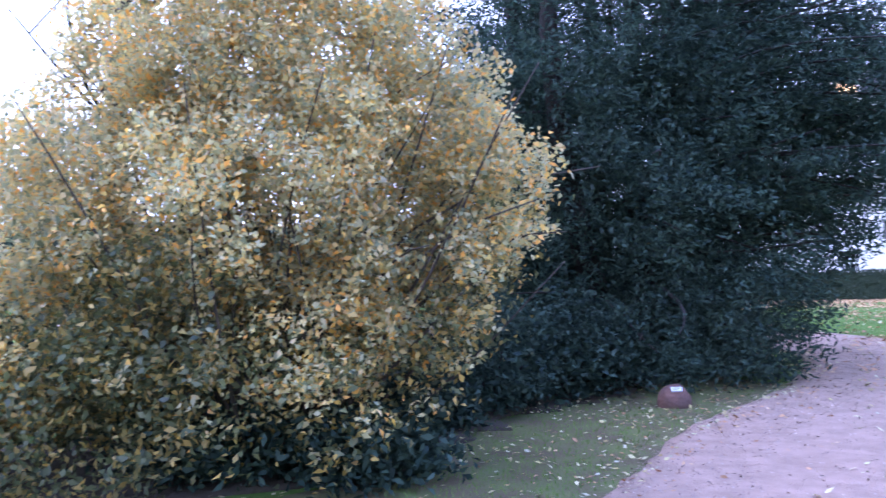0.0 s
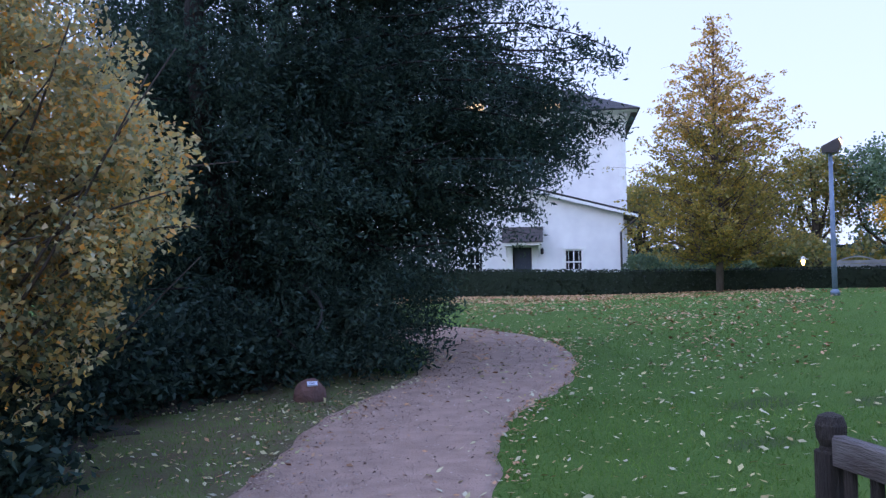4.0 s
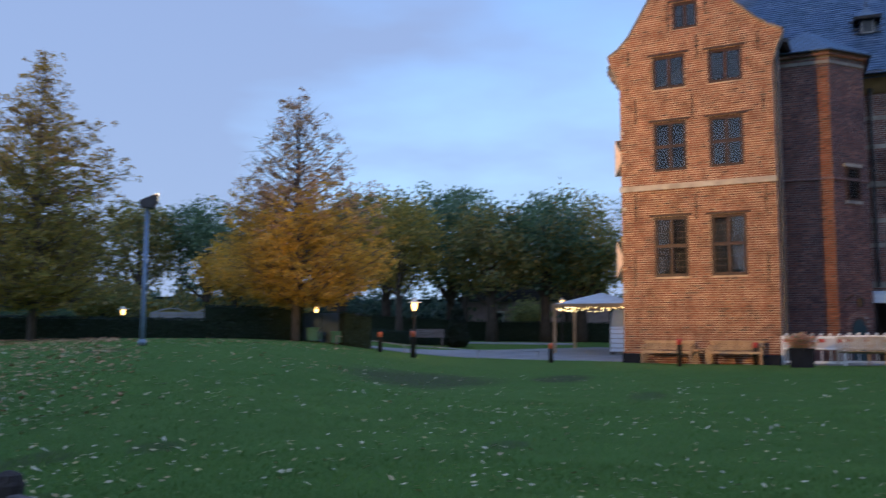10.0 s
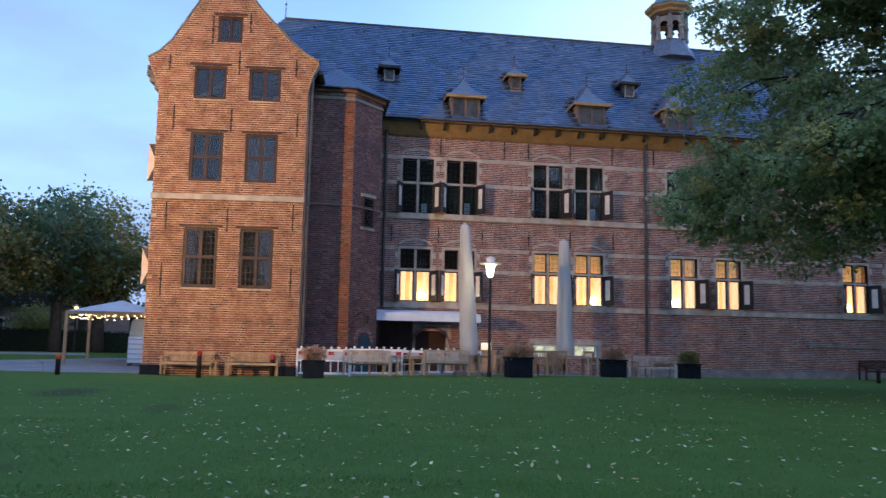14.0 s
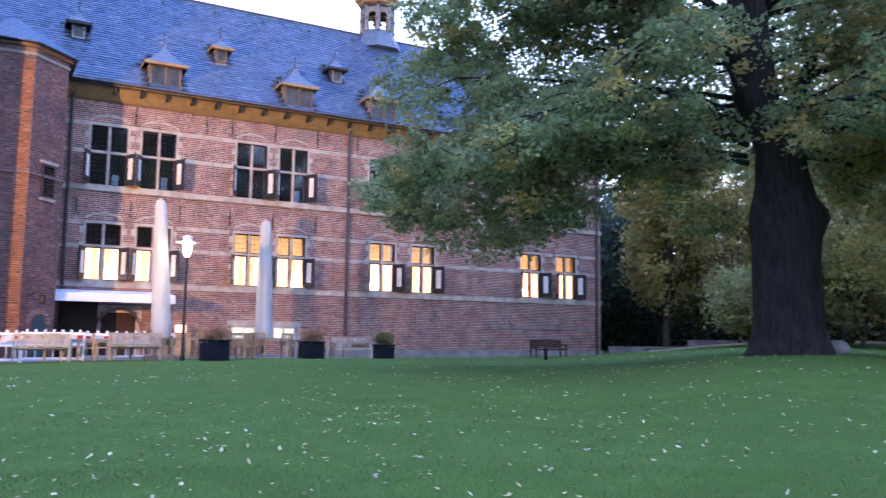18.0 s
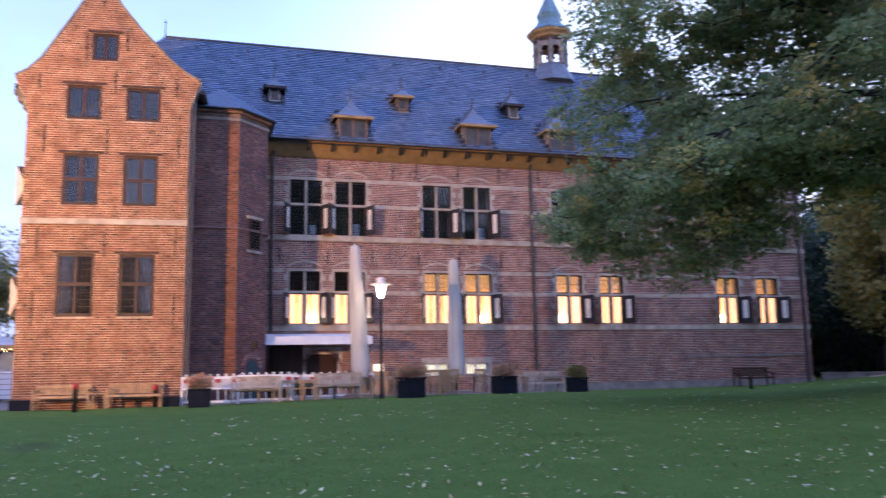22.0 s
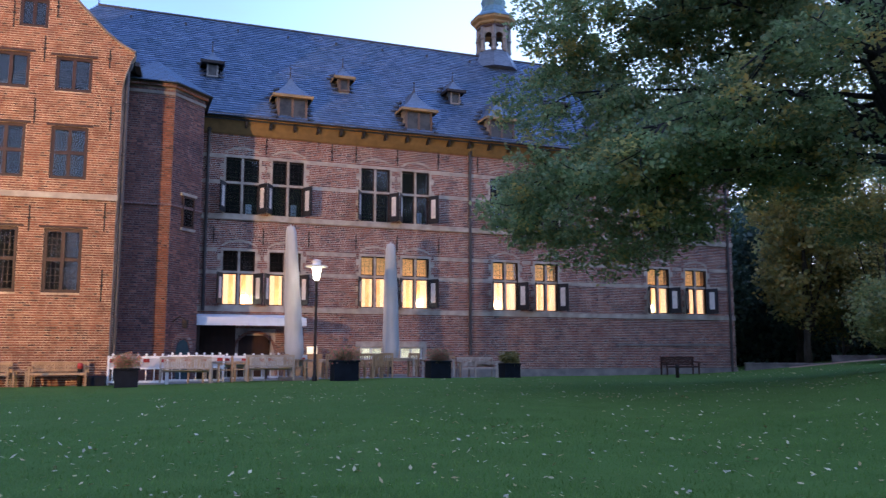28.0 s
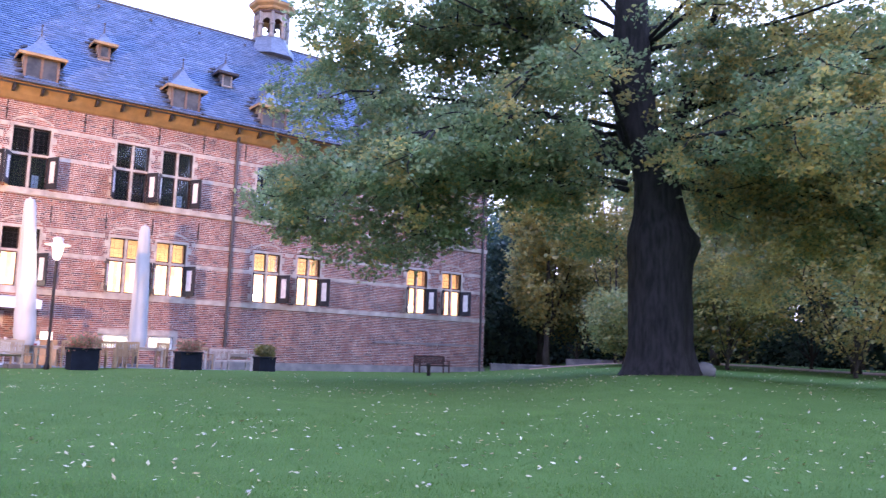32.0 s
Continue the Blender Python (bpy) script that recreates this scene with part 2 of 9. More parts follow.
def leafy(name, tones, through_light=0.35, gloss=0.25):
    """Leaves whose tone changes from leaf to leaf."""
    m = bpy.data.materials.new(name)
    m.use_nodes = True
    n, l = m.node_tree.nodes, m.node_tree.links
    n.clear()
    out, geo, rampn = n.new("ShaderNodeOutputMaterial"), n.new("ShaderNodeNewGeometry"), n.new("ShaderNodeValToRGB")
    dif, tra, glo, mx, mx2 = (n.new("ShaderNode" + k) for k in ("BsdfDiffuse", "BsdfTranslucent", "BsdfGlossy", "MixShader", "MixShader"))
    co, no, hsv, mr = (n.new("ShaderNode" + k) for k in ("TexCoord", "TexNoise", "HueSaturation", "MapRange"))
    els = rampn.color_ramp.elements
    for i, c in enumerate(tones):
        e = els[i] if i < 2 else els.new(1.0)
        e.color = (*c, 1)
    for i in range(len(tones)):
        els[i].position = i / max(1, len(tones) - 1)
    for i, c in enumerate(tones):
        els[i].color = (*c, 1)
    l.new(geo.outputs["Random Per Island"], rampn.inputs["Fac"])
    no.inputs["Scale"].default_value, no.inputs["Detail"].default_value = 0.9, 3
    l.new(co.outputs["Object"], no.inputs["Vector"])
    mr.inputs["From Min"].default_value, mr.inputs["From Max"].default_value = 0.3, 0.7
    mr.inputs["To Min"].default_value, mr.inputs["To Max"].default_value = 0.7, 1.3
    l.new(no.outputs["Fac"], mr.inputs["Value"])
    l.new(mr.outputs["Result"], hsv.inputs["Value"])
    l.new(rampn.outputs["Color"], hsv.inputs["Color"])
    warm = n.new("ShaderNodeHueSaturation")
    warm.inputs["Saturation"].default_value, warm.inputs["Value"].default_value = 1.1, 1.45
    l.new(hsv.outputs["Color"], warm.inputs["Color"])
    l.new(warm.outputs["Color"], tra.inputs["Color"])
    l.new(hsv.outputs["Color"], dif.inputs["Color"])
    glo.inputs["Color"].default_value = (0.72, 0.74, 0.76, 1)
    glo.inputs["Roughness"].default_value = 0.42
    mx.inputs["Fac"].default_value, mx2.inputs["Fac"].default_value = through_light, gloss * 0.16
    l.new(dif.outputs[0], mx.inputs[1])
    l.new(tra.outputs[0], mx.inputs[2])
    l.new(mx.outputs[0], mx2.inputs[1])
    l.new(glo.outputs[0], mx2.inputs[2])
    l.new(mx2.outputs[0], out.inputs["Surface"])
    return m


def glow(name, colour, strength, vary=0.0, scale=3.0, stretch=(1, 1, 1)):
    m = bpy.data.materials.new(name)
    n, l, p = nodes_of(m)
    p.inputs["Base Color"].default_value = (*colour, 1)
    p.inputs["Roughness"].default_value = 0.7
    p.inputs["Emission Color"].default_value = (*colour, 1)
    p.inputs["Emission Strength"].default_value = strength
    if vary:
        co, mp, no, mr = (n.new("ShaderNode" + k) for k in ("TexCoord", "Mapping", "TexNoise", "MapRange"))
        mp.inputs["Scale"].default_value = stretch
        no.inputs["Scale"].default_value, no.inputs["Detail"].default_value = scale, 3
        mr.inputs["From Min"].default_value, mr.inputs["From Max"].default_value = 0.3, 0.7
        mr.inputs["To Min"].default_value, mr.inputs["To Max"].default_value = strength * (1 - vary), strength * (1 + vary)
        l.new(co.outputs["Object"], mp.inputs["Vector"])
        l.new(mp.outputs["Vector"], no.inputs["Vector"])
        l.new(no.outputs["Fac"], mr.inputs["Value"])
        l.new(mr.outputs["Result"], p.inputs["Emission Strength"])
    return m


def pane_glass(name, tint=(0.86, 0.90, 0.94)):
    """Thin window glass: clear, with a mirror gloss that grows at flat angles."""
    m = bpy.data.materials.new(name)
    m.use_nodes = True
    n, l = m.node_tree.nodes, m.node_tree.links
    n.clear()
    out, clear, gloss, mx, fr = (n.new("ShaderNode" + k) for k in ("OutputMaterial", "BsdfTransparent", "BsdfGlossy", "MixShader", "Fresnel"))
    no, bmp, co = n.new("ShaderNodeTexNoise"), n.new("ShaderNodeBump"), n.new("ShaderNodeTexCoord")
    clear.inputs["Color"].default_value = (*tint, 1)
    gloss.inputs["Roughness"].default_value = 0.03
    fr.inputs["IOR"].default_value = 1.5
    no.inputs["Scale"].default_value = 2.5
    bmp.inputs["Strength"].default_value, bmp.inputs["Distance"].default_value = 0.16, 0.02
    l.new(co.outputs["Object"], no.inputs["Vector"])
    l.new(no.outputs["Fac"], bmp.inputs["Height"])
    l.new(bmp.outputs["Normal"], gloss.inputs["Normal"])
    l.new(fr.outputs["Fac"], mx.inputs["Fac"])
    l.new(clear.outputs[0], mx.inputs[1])
    l.new(gloss.outputs[0], mx.inputs[2])
    l.new(mx.outputs[0], out.inputs["Surface"])
    return m


def lawn_material():
    m = bpy.data.materials.new("lawn")
    n, l, p = nodes_of(m)
    co = n.new("ShaderNodeTexCoord")

    def noise_of(scale, detail, lo, hi):
        a, r = n.new("ShaderNodeTexNoise"), n.new("ShaderNodeMapRange")
        a.inputs["Scale"].default_value, a.inputs["Detail"].default_value = scale, detail
        r.inputs["From Min"].default_value, r.inputs["From Max"].default_value = lo, hi
        l.new(co.outputs["Object"], a.inputs["Vector"])
        l.new(a.outputs["Fac"], r.inputs["Value"])
        return a, r.outputs["Result"]

    def mixed(fac, a, b):
        x = n.new("ShaderNodeMix")
        x.data_type = "RGBA"
        l.new(fac, x.inputs["Factor"])
        for key, v in (("A", a), ("B", b)):
            if isinstance(v, tuple):
                x.inputs[key].default_value = (*v, 1)
            else:
                l.new(v, x.inputs[key])
        return x.outputs["Result"]

    _, big = noise_of(0.22, 4, 0.35, 0.65)
    _, mid = noise_of(1.7, 5, 0.35, 0.68)
    fine, fin = noise_of(45.0, 4, 0.3, 0.7)
    base = mixed(big, (0.060, 0.145, 0.031), (0.097, 0.182, 0.041))
    base = mixed(mid, base, (0.053, 0.112, 0.021))
    base = mixed(fin, base, (0.116, 0.188, 0.044))
    # worn soil: one oblong patch and a few small ones
    wob, _ = noise_of(1.3, 5, 0, 1)
    soil = None
    for cx, cy, rx, ry in ((17.0, 7.4, 2.6, 1.3), (16.3, 2.5, 0.9, 0.35), (20.2, 5.2, 1.6, 0.6), (7.1, 5.9, 0.35, 0.22), (6.1, 6.4, 0.45, 0.25), (9.6, 2.95, 0.35, 0.22), (13.4, 13.0, 0.6, 0.4), (5.0, 5.2, 0.4, 0.2)):
        mp, ln, ad, mr = (n.new("ShaderNode" + k) for k in ("Mapping", "VectorMath", "Math", "MapRange"))
        mp.vector_type = "TEXTURE"
        mp.inputs["Location"].default_value, mp.inputs["Scale"].default_value = (cx, cy, 0), (rx, ry, 1000)
        ln.operation = "LENGTH"
        l.new(co.outputs["Object"], mp.inputs["Vector"])
        l.new(mp.outputs["Vector"], ln.inputs[0])
        l.new(ln.outputs["Value"], ad.inputs[0])
        l.new(wob.outputs["Fac"], ad.inputs[1])
        mr.inputs["From Min"].default_value, mr.inputs["From Max"].default_value = 1.75, 1.15
        mr.inputs["To Max"].default_value = 0.6 if rx > 1 else 0.4
        l.new(ad.outputs[0], mr.inputs["Value"])
        if soil is None:
            soil = mr.outputs["Result"]
        else:
            mxm = n.new("ShaderNodeMath")
            mxm.operation = "MAXIMUM"
            l.new(soil, mxm.inputs[0])
            l.new(mr.outputs["Result"], mxm.inputs[1])
            soil = mxm.outputs[0]
    base = mixed(soil, base, (0.062, 0.050, 0.042))
    l.new(base, p.inputs["Base Color"])
    p.inputs["Roughness"].default_value, p.inputs["Specular IOR Level"].default_value = 0.9, 0.1
    bmp = n.new("ShaderNodeBump")
    bmp.inputs["Strength"].default_value, bmp.inputs["Distance"].default_value = 0.9, 0.05
    l.new(fine.outputs["Fac"], bmp.inputs["Height"])
    l.new(bmp.outputs["Normal"], p.inputs["Normal"])
    return m


def pieces(name, tones, rough, patches, patch_scale=0.5, by_object=False, spec=0.35, grain=30.0):
    """Bricks or slates built one by one: each has a tone of its own, under broad weathering and a fine grain."""
    m = bpy.data.materials.new(name)
    n, l, p = nodes_of(m)
    co = n.new("ShaderNodeTexCoord")
    pick = n.new("ShaderNodeObjectInfo") if by_object else n.new("ShaderNodeNewGeometry")
    rampn, no, cut, tint, fine, mr, hsv, bmp = (n.new("ShaderNode" + k) for k in ("ValToRGB", "TexNoise", "ValToRGB", "Mix", "TexNoise", "MapRange", "HueSaturation", "Bump"))
    els = rampn.color_ramp.elements
    while len(els) < len(tones):
        els.new(1.0)
    for i, c in enumerate(tones):
        els[i].position = i / (len(tones) - 1)
    for i, c in enumerate(tones):
        els[i].color = (*c, 1)
    l.new(pick.outputs["Random" if by_object else "Random Per Island"], rampn.inputs["Fac"])
    no.inputs["Scale"].default_value, no.inputs["Detail"].default_value = patch_scale, 6
    cut.color_ramp.elements[0].position, cut.color_ramp.elements[1].position = 0.40, 0.64
    cut.color_ramp.elements[1].color = (0.75, 0.75, 0.75, 1)
    tint.data_type, tint.blend_type = "RGBA", "MULTIPLY"
    tint.inputs["B"].default_value = (*patches, 1)
    l.new(co.outputs["Object"], no.inputs["Vector"])
    l.new(no.outputs["Fac"], cut.inputs["Fac"])
    l.new(cut.outputs["Color"], tint.inputs["Factor"])
    l.new(rampn.outputs["Color"], tint.inputs["A"])
    fine.inputs["Scale"].default_value, fine.inputs["Detail"].default_value = grain, 4
    l.new(co.outputs["Object"], fine.inputs["Vector"])
    mr.inputs["From Min"].default_value, mr.inputs["From Max"].default_value = 0.3, 0.7
    mr.inputs["To Min"].default_value, mr.inputs["To Max"].default_value = 0.8, 1.2
    l.new(fine.outputs["Fac"], mr.inputs["Value"])
    l.new(mr.outputs["Result"], hsv.inputs["Value"])
    l.new(tint.outputs["Result"], hsv.inputs["Color"])
    l.new(hsv.outputs["Color"], p.inputs["Base Color"])
    bmp.inputs["Strength"].default_value, bmp.inputs["Distance"].default_value = 0.4, 0.01
    l.new(fine.outputs["Fac"], bmp.inputs["Height"])
    l.new(bmp.outputs["Normal"], p.inputs["Normal"])
    p.inputs["Roughness"].default_value, p.inputs["Specular IOR Level"].default_value = rough, spec
    return m


LAWN = lawn_material()
GRAVEL = surface("gravel", (0.42, 0.285, 0.225), (0.31, 0.21, 0.165), 5.0, 0.95, 1.0, 60, patch=1.0)
PAVING = surface("paving", (0.27, 0.275, 0.29), (0.19, 0.195, 0.21), 0.8, 0.85, 0.4, 40)
SOIL = surface("soil", (0.030, 0.024, 0.018), (0.055, 0.045, 0.030), 2.0, 0.95, 0.8, 30)
TOWER_BRICK = courses("tower_brick", ((0.38, 0.175, 0.088), (0.26, 0.115, 0.060)), (0.48, 0.40, 0.30), 0.27, 0.090, 0.016, patches=(0.72, 0.70, 0.62))
HALL_BRICK = courses("hall_brick", ((0.30, 0.120, 0.090), (0.20, 0.088, 0.075)), (0.36, 0.30, 0.27), 0.24, 0.075, 0.011, patches=(0.62, 0.72, 0.88))
# turret courses: the tower's shadow is put into these darker tones
TURRET_BRICK = courses("turret_brick", ((0.21, 0.105, 0.085), (0.13, 0.072, 0.068)), (0.26, 0.22, 0.20), 0.24, 0.075, 0.010, patches=(0.6, 0.66, 0.78))
SLATE = courses("slate", ((0.066, 0.104, 0.180), (0.046, 0.076, 0.135)), (0.022, 0.032, 0.050), 0.34, 0.22, 0.022, rough=0.45, bump=0.8, tilt=1.44, patches=(0.78, 0.82, 0.80), patch_scale=0.9)
TOWER_TONES = [(0.205, 0.070, 0.038), (0.265, 0.095, 0.048), (0.14, 0.050, 0.030), (0.23, 0.080, 0.042), (0.065, 0.029, 0.024), (0.32, 0.135, 0.074), (0.17, 0.059, 0.033), (0.195, 0.067, 0.037), (0.245, 0.088, 0.046)]
HALL_TONES = [(0.215, 0.074, 0.048), (0.29, 0.105, 0.064), (0.105, 0.045, 0.040), (0.25, 0.085, 0.053), (0.060, 0.035, 0.038), (0.35, 0.165, 0.110), (0.18, 0.064, 0.046)]
# single turret bricks, darkened in colour for the shadow they stand in
TURRET_SHADE_TONES = [(0.160, 0.066, 0.056), (0.115, 0.050, 0.050), (0.070, 0.038, 0.044), (0.215, 0.092, 0.068), (0.090, 0.044, 0.048), (0.27, 0.125, 0.090)]
TOWER_MORTAR = surface("tan_mortar", (0.56, 0.42, 0.30), (0.22, 0.155, 0.11), 2.2, 0.95, 0.5, 14, patch=1.2)
DARK_MORTAR = surface("dark_mortar", (0.22, 0.185, 0.17), (0.09, 0.078, 0.078), 1.7, 0.95, 0.4, 14, patch=1.1)
TOWER_PIECE = pieces("tower_brick_piece", TOWER_TONES, 0.85, (0.64, 0.60, 0.60), 0.55)
HALL_PIECE = pieces("hall_brick_piece", HALL_TONES, 0.85, (0.62, 0.68, 0.82), 0.42)
TURRET_PIECE = pieces("turret_brick_piece", TURRET_SHADE_TONES, 0.85, (0.62, 0.68, 0.80))
TOWER_SINGLE = pieces("tower_single_brick", TOWER_TONES, 0.85, (0.58, 0.52, 0.50), by_object=True)
HALL_SINGLE = pieces("hall_single_brick", HALL_TONES, 0.85, (0.70, 0.72, 0.80), by_object=True)
SLATE_PIECE = pieces("slate_piece", [(0.082, 0.116, 0.200), (0.105, 0.145, 0.240), (0.048, 0.074, 0.135), (0.090, 0.124, 0.208), (0.145, 0.180, 0.265)], 0.38, (0.80, 0.88, 0.84), 0.8, spec=0.5, grain=14.0)
LIME_MORTAR = surface("lime_mortar", (0.60, 0.53, 0.47), (0.27, 0.24, 0.24), 1.7, 0.95, 0.5, 12, patch=1.3)
STONE = surface("sandstone", (0.46, 0.40, 0.33), (0.28, 0.24, 0.205), 2.5, 0.85, 0.3, 30)
STONE_DARK = surface("weathered_stone", (0.26, 0.24, 0.22), (0.15, 0.14, 0.14), 2.0, 0.9, 0.5, 25)
WARM_PAINT = surface("ochre_paint", (0.31, 0.20, 0.085), (0.22, 0.145, 0.065), 3.0, 0.6, 0.15, 30)
BROWN_WOOD = surface("brown_window_wood", (0.046, 0.019, 0.013), (0.028, 0.012, 0.009), 5.0, 0.55, 0.2, 40, stretch=(1, 1, 0.2))
DORMER_WOOD = surface("weathered_dormer_wood", (0.17, 0.105, 0.070), (0.085, 0.055, 0.042), 4.0, 0.7, 0.3, 40, stretch=(1, 1, 0.3))
DORMER_SLATE = surface("dormer_slate", (0.115, 0.145, 0.20), (0.060, 0.082, 0.125), 5.0, 0.42, 0.4, 20, stretch=(1, 1, 3), patch=0.7)
DORMER_GLASS = surface("dull_dormer_glass", (0.018, 0.020, 0.026), (0.060, 0.058, 0.060), 3.0, 0.4, 0.05, 9, patch=0.6, spec=0.3)
IRON = surface("wrought_iron", (0.020, 0.020, 0.022), (0.045, 0.030, 0.024), 8.0, 0.6, 0.3, 60, metal=0.4)
LEAD = surface("zinc_pipe", (0.060, 0.056, 0.060), (0.085, 0.075, 0.075), 3.0, 0.5, 0.2, 30, metal=0.3)
SHUTTER_DARK = surface("dark_shutter_paint", (0.016, 0.017, 0.022), (0.028, 0.026, 0.030), 4.0, 0.5, 0.15, 50)
SHUTTER_WHITE = surface("white_shutter_paint", (0.74, 0.70, 0.66), (0.62, 0.58, 0.55), 4.0, 0.55, 0.1, 50)
SHUTTER_PINK = surface("cream_shutter_paint", (0.70, 0.56, 0.48), (0.58, 0.46, 0.40), 4.0, 0.55, 0.1, 50)
GLASS = pane_glass("window_glass")
# near-black: the darkness of the unlit rooms is put into this colour
DARK_ROOM = surface("room_painted_dark", (0.030, 0.030, 0.034), (0.016, 0.016, 0.020), 0.9, 0.9, 0)
CURTAIN = glow("lit_curtain", (1.0, 0.66, 0.33), LIT * 0.72, 0.25, 5.0, (3.0, 1, 0.25))
LIT_ROOM = glow("lit_room_wall", (1.0, 0.53, 0.19), LIT * 0.52, 0.45, 2.2, (1, 1, 1.6))
CURTAIN_DIM = glow("dim_lit_ceiling", (1.0, 0.53, 0.16), LIT * 0.36, 0.7, 3.2, (1, 1, 3))
LAMP_GLASS = glow("lamp_glass", (1.0, 0.78, 0.42), 22.0)
FAR_LAMP = glow("far_lamp_glass", (1.0, 0.52, 0.16), 7.0)
FAIRY = glow("fairy_light", (1.0, 0.66, 0.26), 9.0)
COOL_LAMP = glow("lit_ceiling", (1.0, 0.86, 0.55), 0.55, 0.6, 4.0)
RENDERED = surface("white_render", (0.80, 0.79, 0.80), (0.70, 0.69, 0.71), 1.2, 0.85, 0.12, 60)
HOUSE_ROOF = courses("dark_tiles", ((0.050, 0.048, 0.052), (0.035, 0.034, 0.038)), (0.015, 0.015, 0.016), 0.25, 0.32, 0.02, rough=0.6, bump=0.8)
WHITE_PAINT = surface("white_paint", (0.80, 0.80, 0.80), (0.72, 0.72, 0.73), 5.0, 0.45, 0.08, 60)
NAVY_PAINT = surface("dark_blue_paint", (0.020, 0.030, 0.055), (0.028, 0.038, 0.062), 5.0, 0.4, 0.08, 60)
OLD_OAK = surface("weathered_bench_wood", (0.19, 0.175, 0.175), (0.085, 0.070, 0.066), 5.0, 0.85, 0.8, 40, stretch=(0.6, 6, 6), patch=0.8)
OLD_OAK_UP = surface("weathered_post_wood", (0.062, 0.050, 0.047), (0.022, 0.018, 0.018), 6.0, 0.8, 0.8, 40, stretch=(5, 5, 0.7), patch=0.7)
TEAK = surface("teak", (0.44, 0.29, 0.16), (0.31, 0.20, 0.11), 4.0, 0.7, 0.3, 50, odd=0.15)
TEAK_GREY = surface("silvered_teak", (0.46, 0.40, 0.33), (0.33, 0.28, 0.23), 4.0, 0.8, 0.3, 50, odd=0.18)
CLOTH = surface("parasol_cover", (0.47, 0.47, 0.47), (0.35, 0.35, 0.345), 2.0, 0.9, 0.5, 12, stretch=(1, 1, 0.25))
AWNING = surface("pale_awning_cloth", (0.60, 0.64, 0.70), (0.50, 0.54, 0.60), 2.0, 0.85, 0.3, 10)
PLANTER = surface("black_planter", (0.006, 0.008, 0.013), (0.010, 0.013, 0.021), 4.0, 0.8, 0.1, 40, spec=0.2)
RED_PAINT = surface("red_reflector", (0.40, 0.035, 0.028), (0.28, 0.028, 0.024), 6.0, 0.5, 0.1, 50)
ORANGE_CAP = surface("orange_bollard_cap", (0.62, 0.13, 0.04), (0.48, 0.10, 0.04), 6.0, 0.5, 0.1, 50)
POLE_PAINT = surface("blue_grey_pole_paint", (0.20, 0.26, 0.36), (0.14, 0.19, 0.27), 3.0, 0.5, 0.15, 40, metal=0.2)
BOULDER = surface("red_sandstone_boulder", (0.165, 0.085, 0.070), (0.10, 0.060, 0.055), 4.0, 0.9, 0.9, 25)
PLATE = surface("enamel_plate", (0.62, 0.65, 0.78), (0.55, 0.58, 0.72), 10.0, 0.35, 0)
BARK = surface("oak_bark", (0.036, 0.032, 0.031), (0.011, 0.010, 0.010), 3.0, 0.95, 1.0, 18, stretch=(3, 3, 0.6), patch=0.7)
TWIG_BARK = surface("young_bark", (0.145, 0.112, 0.105), (0.085, 0.066, 0.062), 4.0, 0.9, 0.4, 25, stretch=(2, 2, 0.7))
BARK_PALE = surface("smooth_bark", (0.085, 0.068, 0.055), (0.045, 0.036, 0.030), 4.0, 0.9, 0.6, 25, stretch=(2, 2, 0.7))
VAN_PAINT = surface("pale_blue_van_paint", (0.72, 0.79, 0.90), (0.66, 0.73, 0.85), 2.0, 0.3, 0.02, 30)
RUBBER = surface("rubber", (0.018, 0.018, 0.019), (0.028, 0.028, 0.028), 8.0, 0.85, 0.2, 60)
BIN_GREEN = surface("green_bin_plastic", (0.070, 0.21, 0.15), (0.055, 0.17, 0.12), 5.0, 0.45, 0.05, 40)
PANEL_BLUE = surface("blue_grey_panel", (0.10, 0.14, 0.21), (0.075, 0.11, 0.16), 3.0, 0.6, 0.1, 30)
FENCE_WOOD = surface("grey_fence_wood", (0.34, 0.34, 0.35), (0.24, 0.24, 0.26), 4.0, 0.85, 0.3, 30)
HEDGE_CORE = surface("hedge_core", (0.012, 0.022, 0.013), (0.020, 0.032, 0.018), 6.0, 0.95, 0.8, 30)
HEDGE_LEAF = leafy("hedge_leaf", [(0.009, 0.019, 0.012), (0.016, 0.028, 0.017), (0.023, 0.037, 0.020)], 0.2)
YEW_LEAF = leafy("yew_needles", [(0.019, 0.036, 0.032), (0.031, 0.057, 0.047), (0.054, 0.090, 0.070), (0.031, 0.053, 0.038)], 0.2, 0.08)
SHRUB_LEAF = leafy("shrub_leaf", [(0.34, 0.35, 0.21), (0.63, 0.50, 0.21), (0.42, 0.43, 0.27), (0.80, 0.52, 0.16), (0.48, 0.47, 0.33), (0.54, 0.50, 0.28), (0.84, 0.43, 0.13), (0.18, 0.21, 0.13), (0.35, 0.38, 0.25), (0.68, 0.54, 0.31), (0.22, 0.25, 0.15)], 0.48, 0.06)
# lower shrub leaves: greener, and darkened for the shade at its foot
SHRUB_SHADED = leafy("shrub_shaded_leaf", [(0.11, 0.125, 0.06), (0.18, 0.19, 0.09), (0.07, 0.09, 0.05), (0.50, 0.34, 0.11), (0.14, 0.16, 0.08), (0.05, 0.06, 0.035)], 0.4, 0.15)
OAK_LEAF = leafy("oak_leaf", [(0.120, 0.172, 0.082), (0.210, 0.278, 0.132), (0.320, 0.375, 0.190), (0.150, 0.218, 0.104), (0.40, 0.35, 0.14)], 0.64, 0.25)
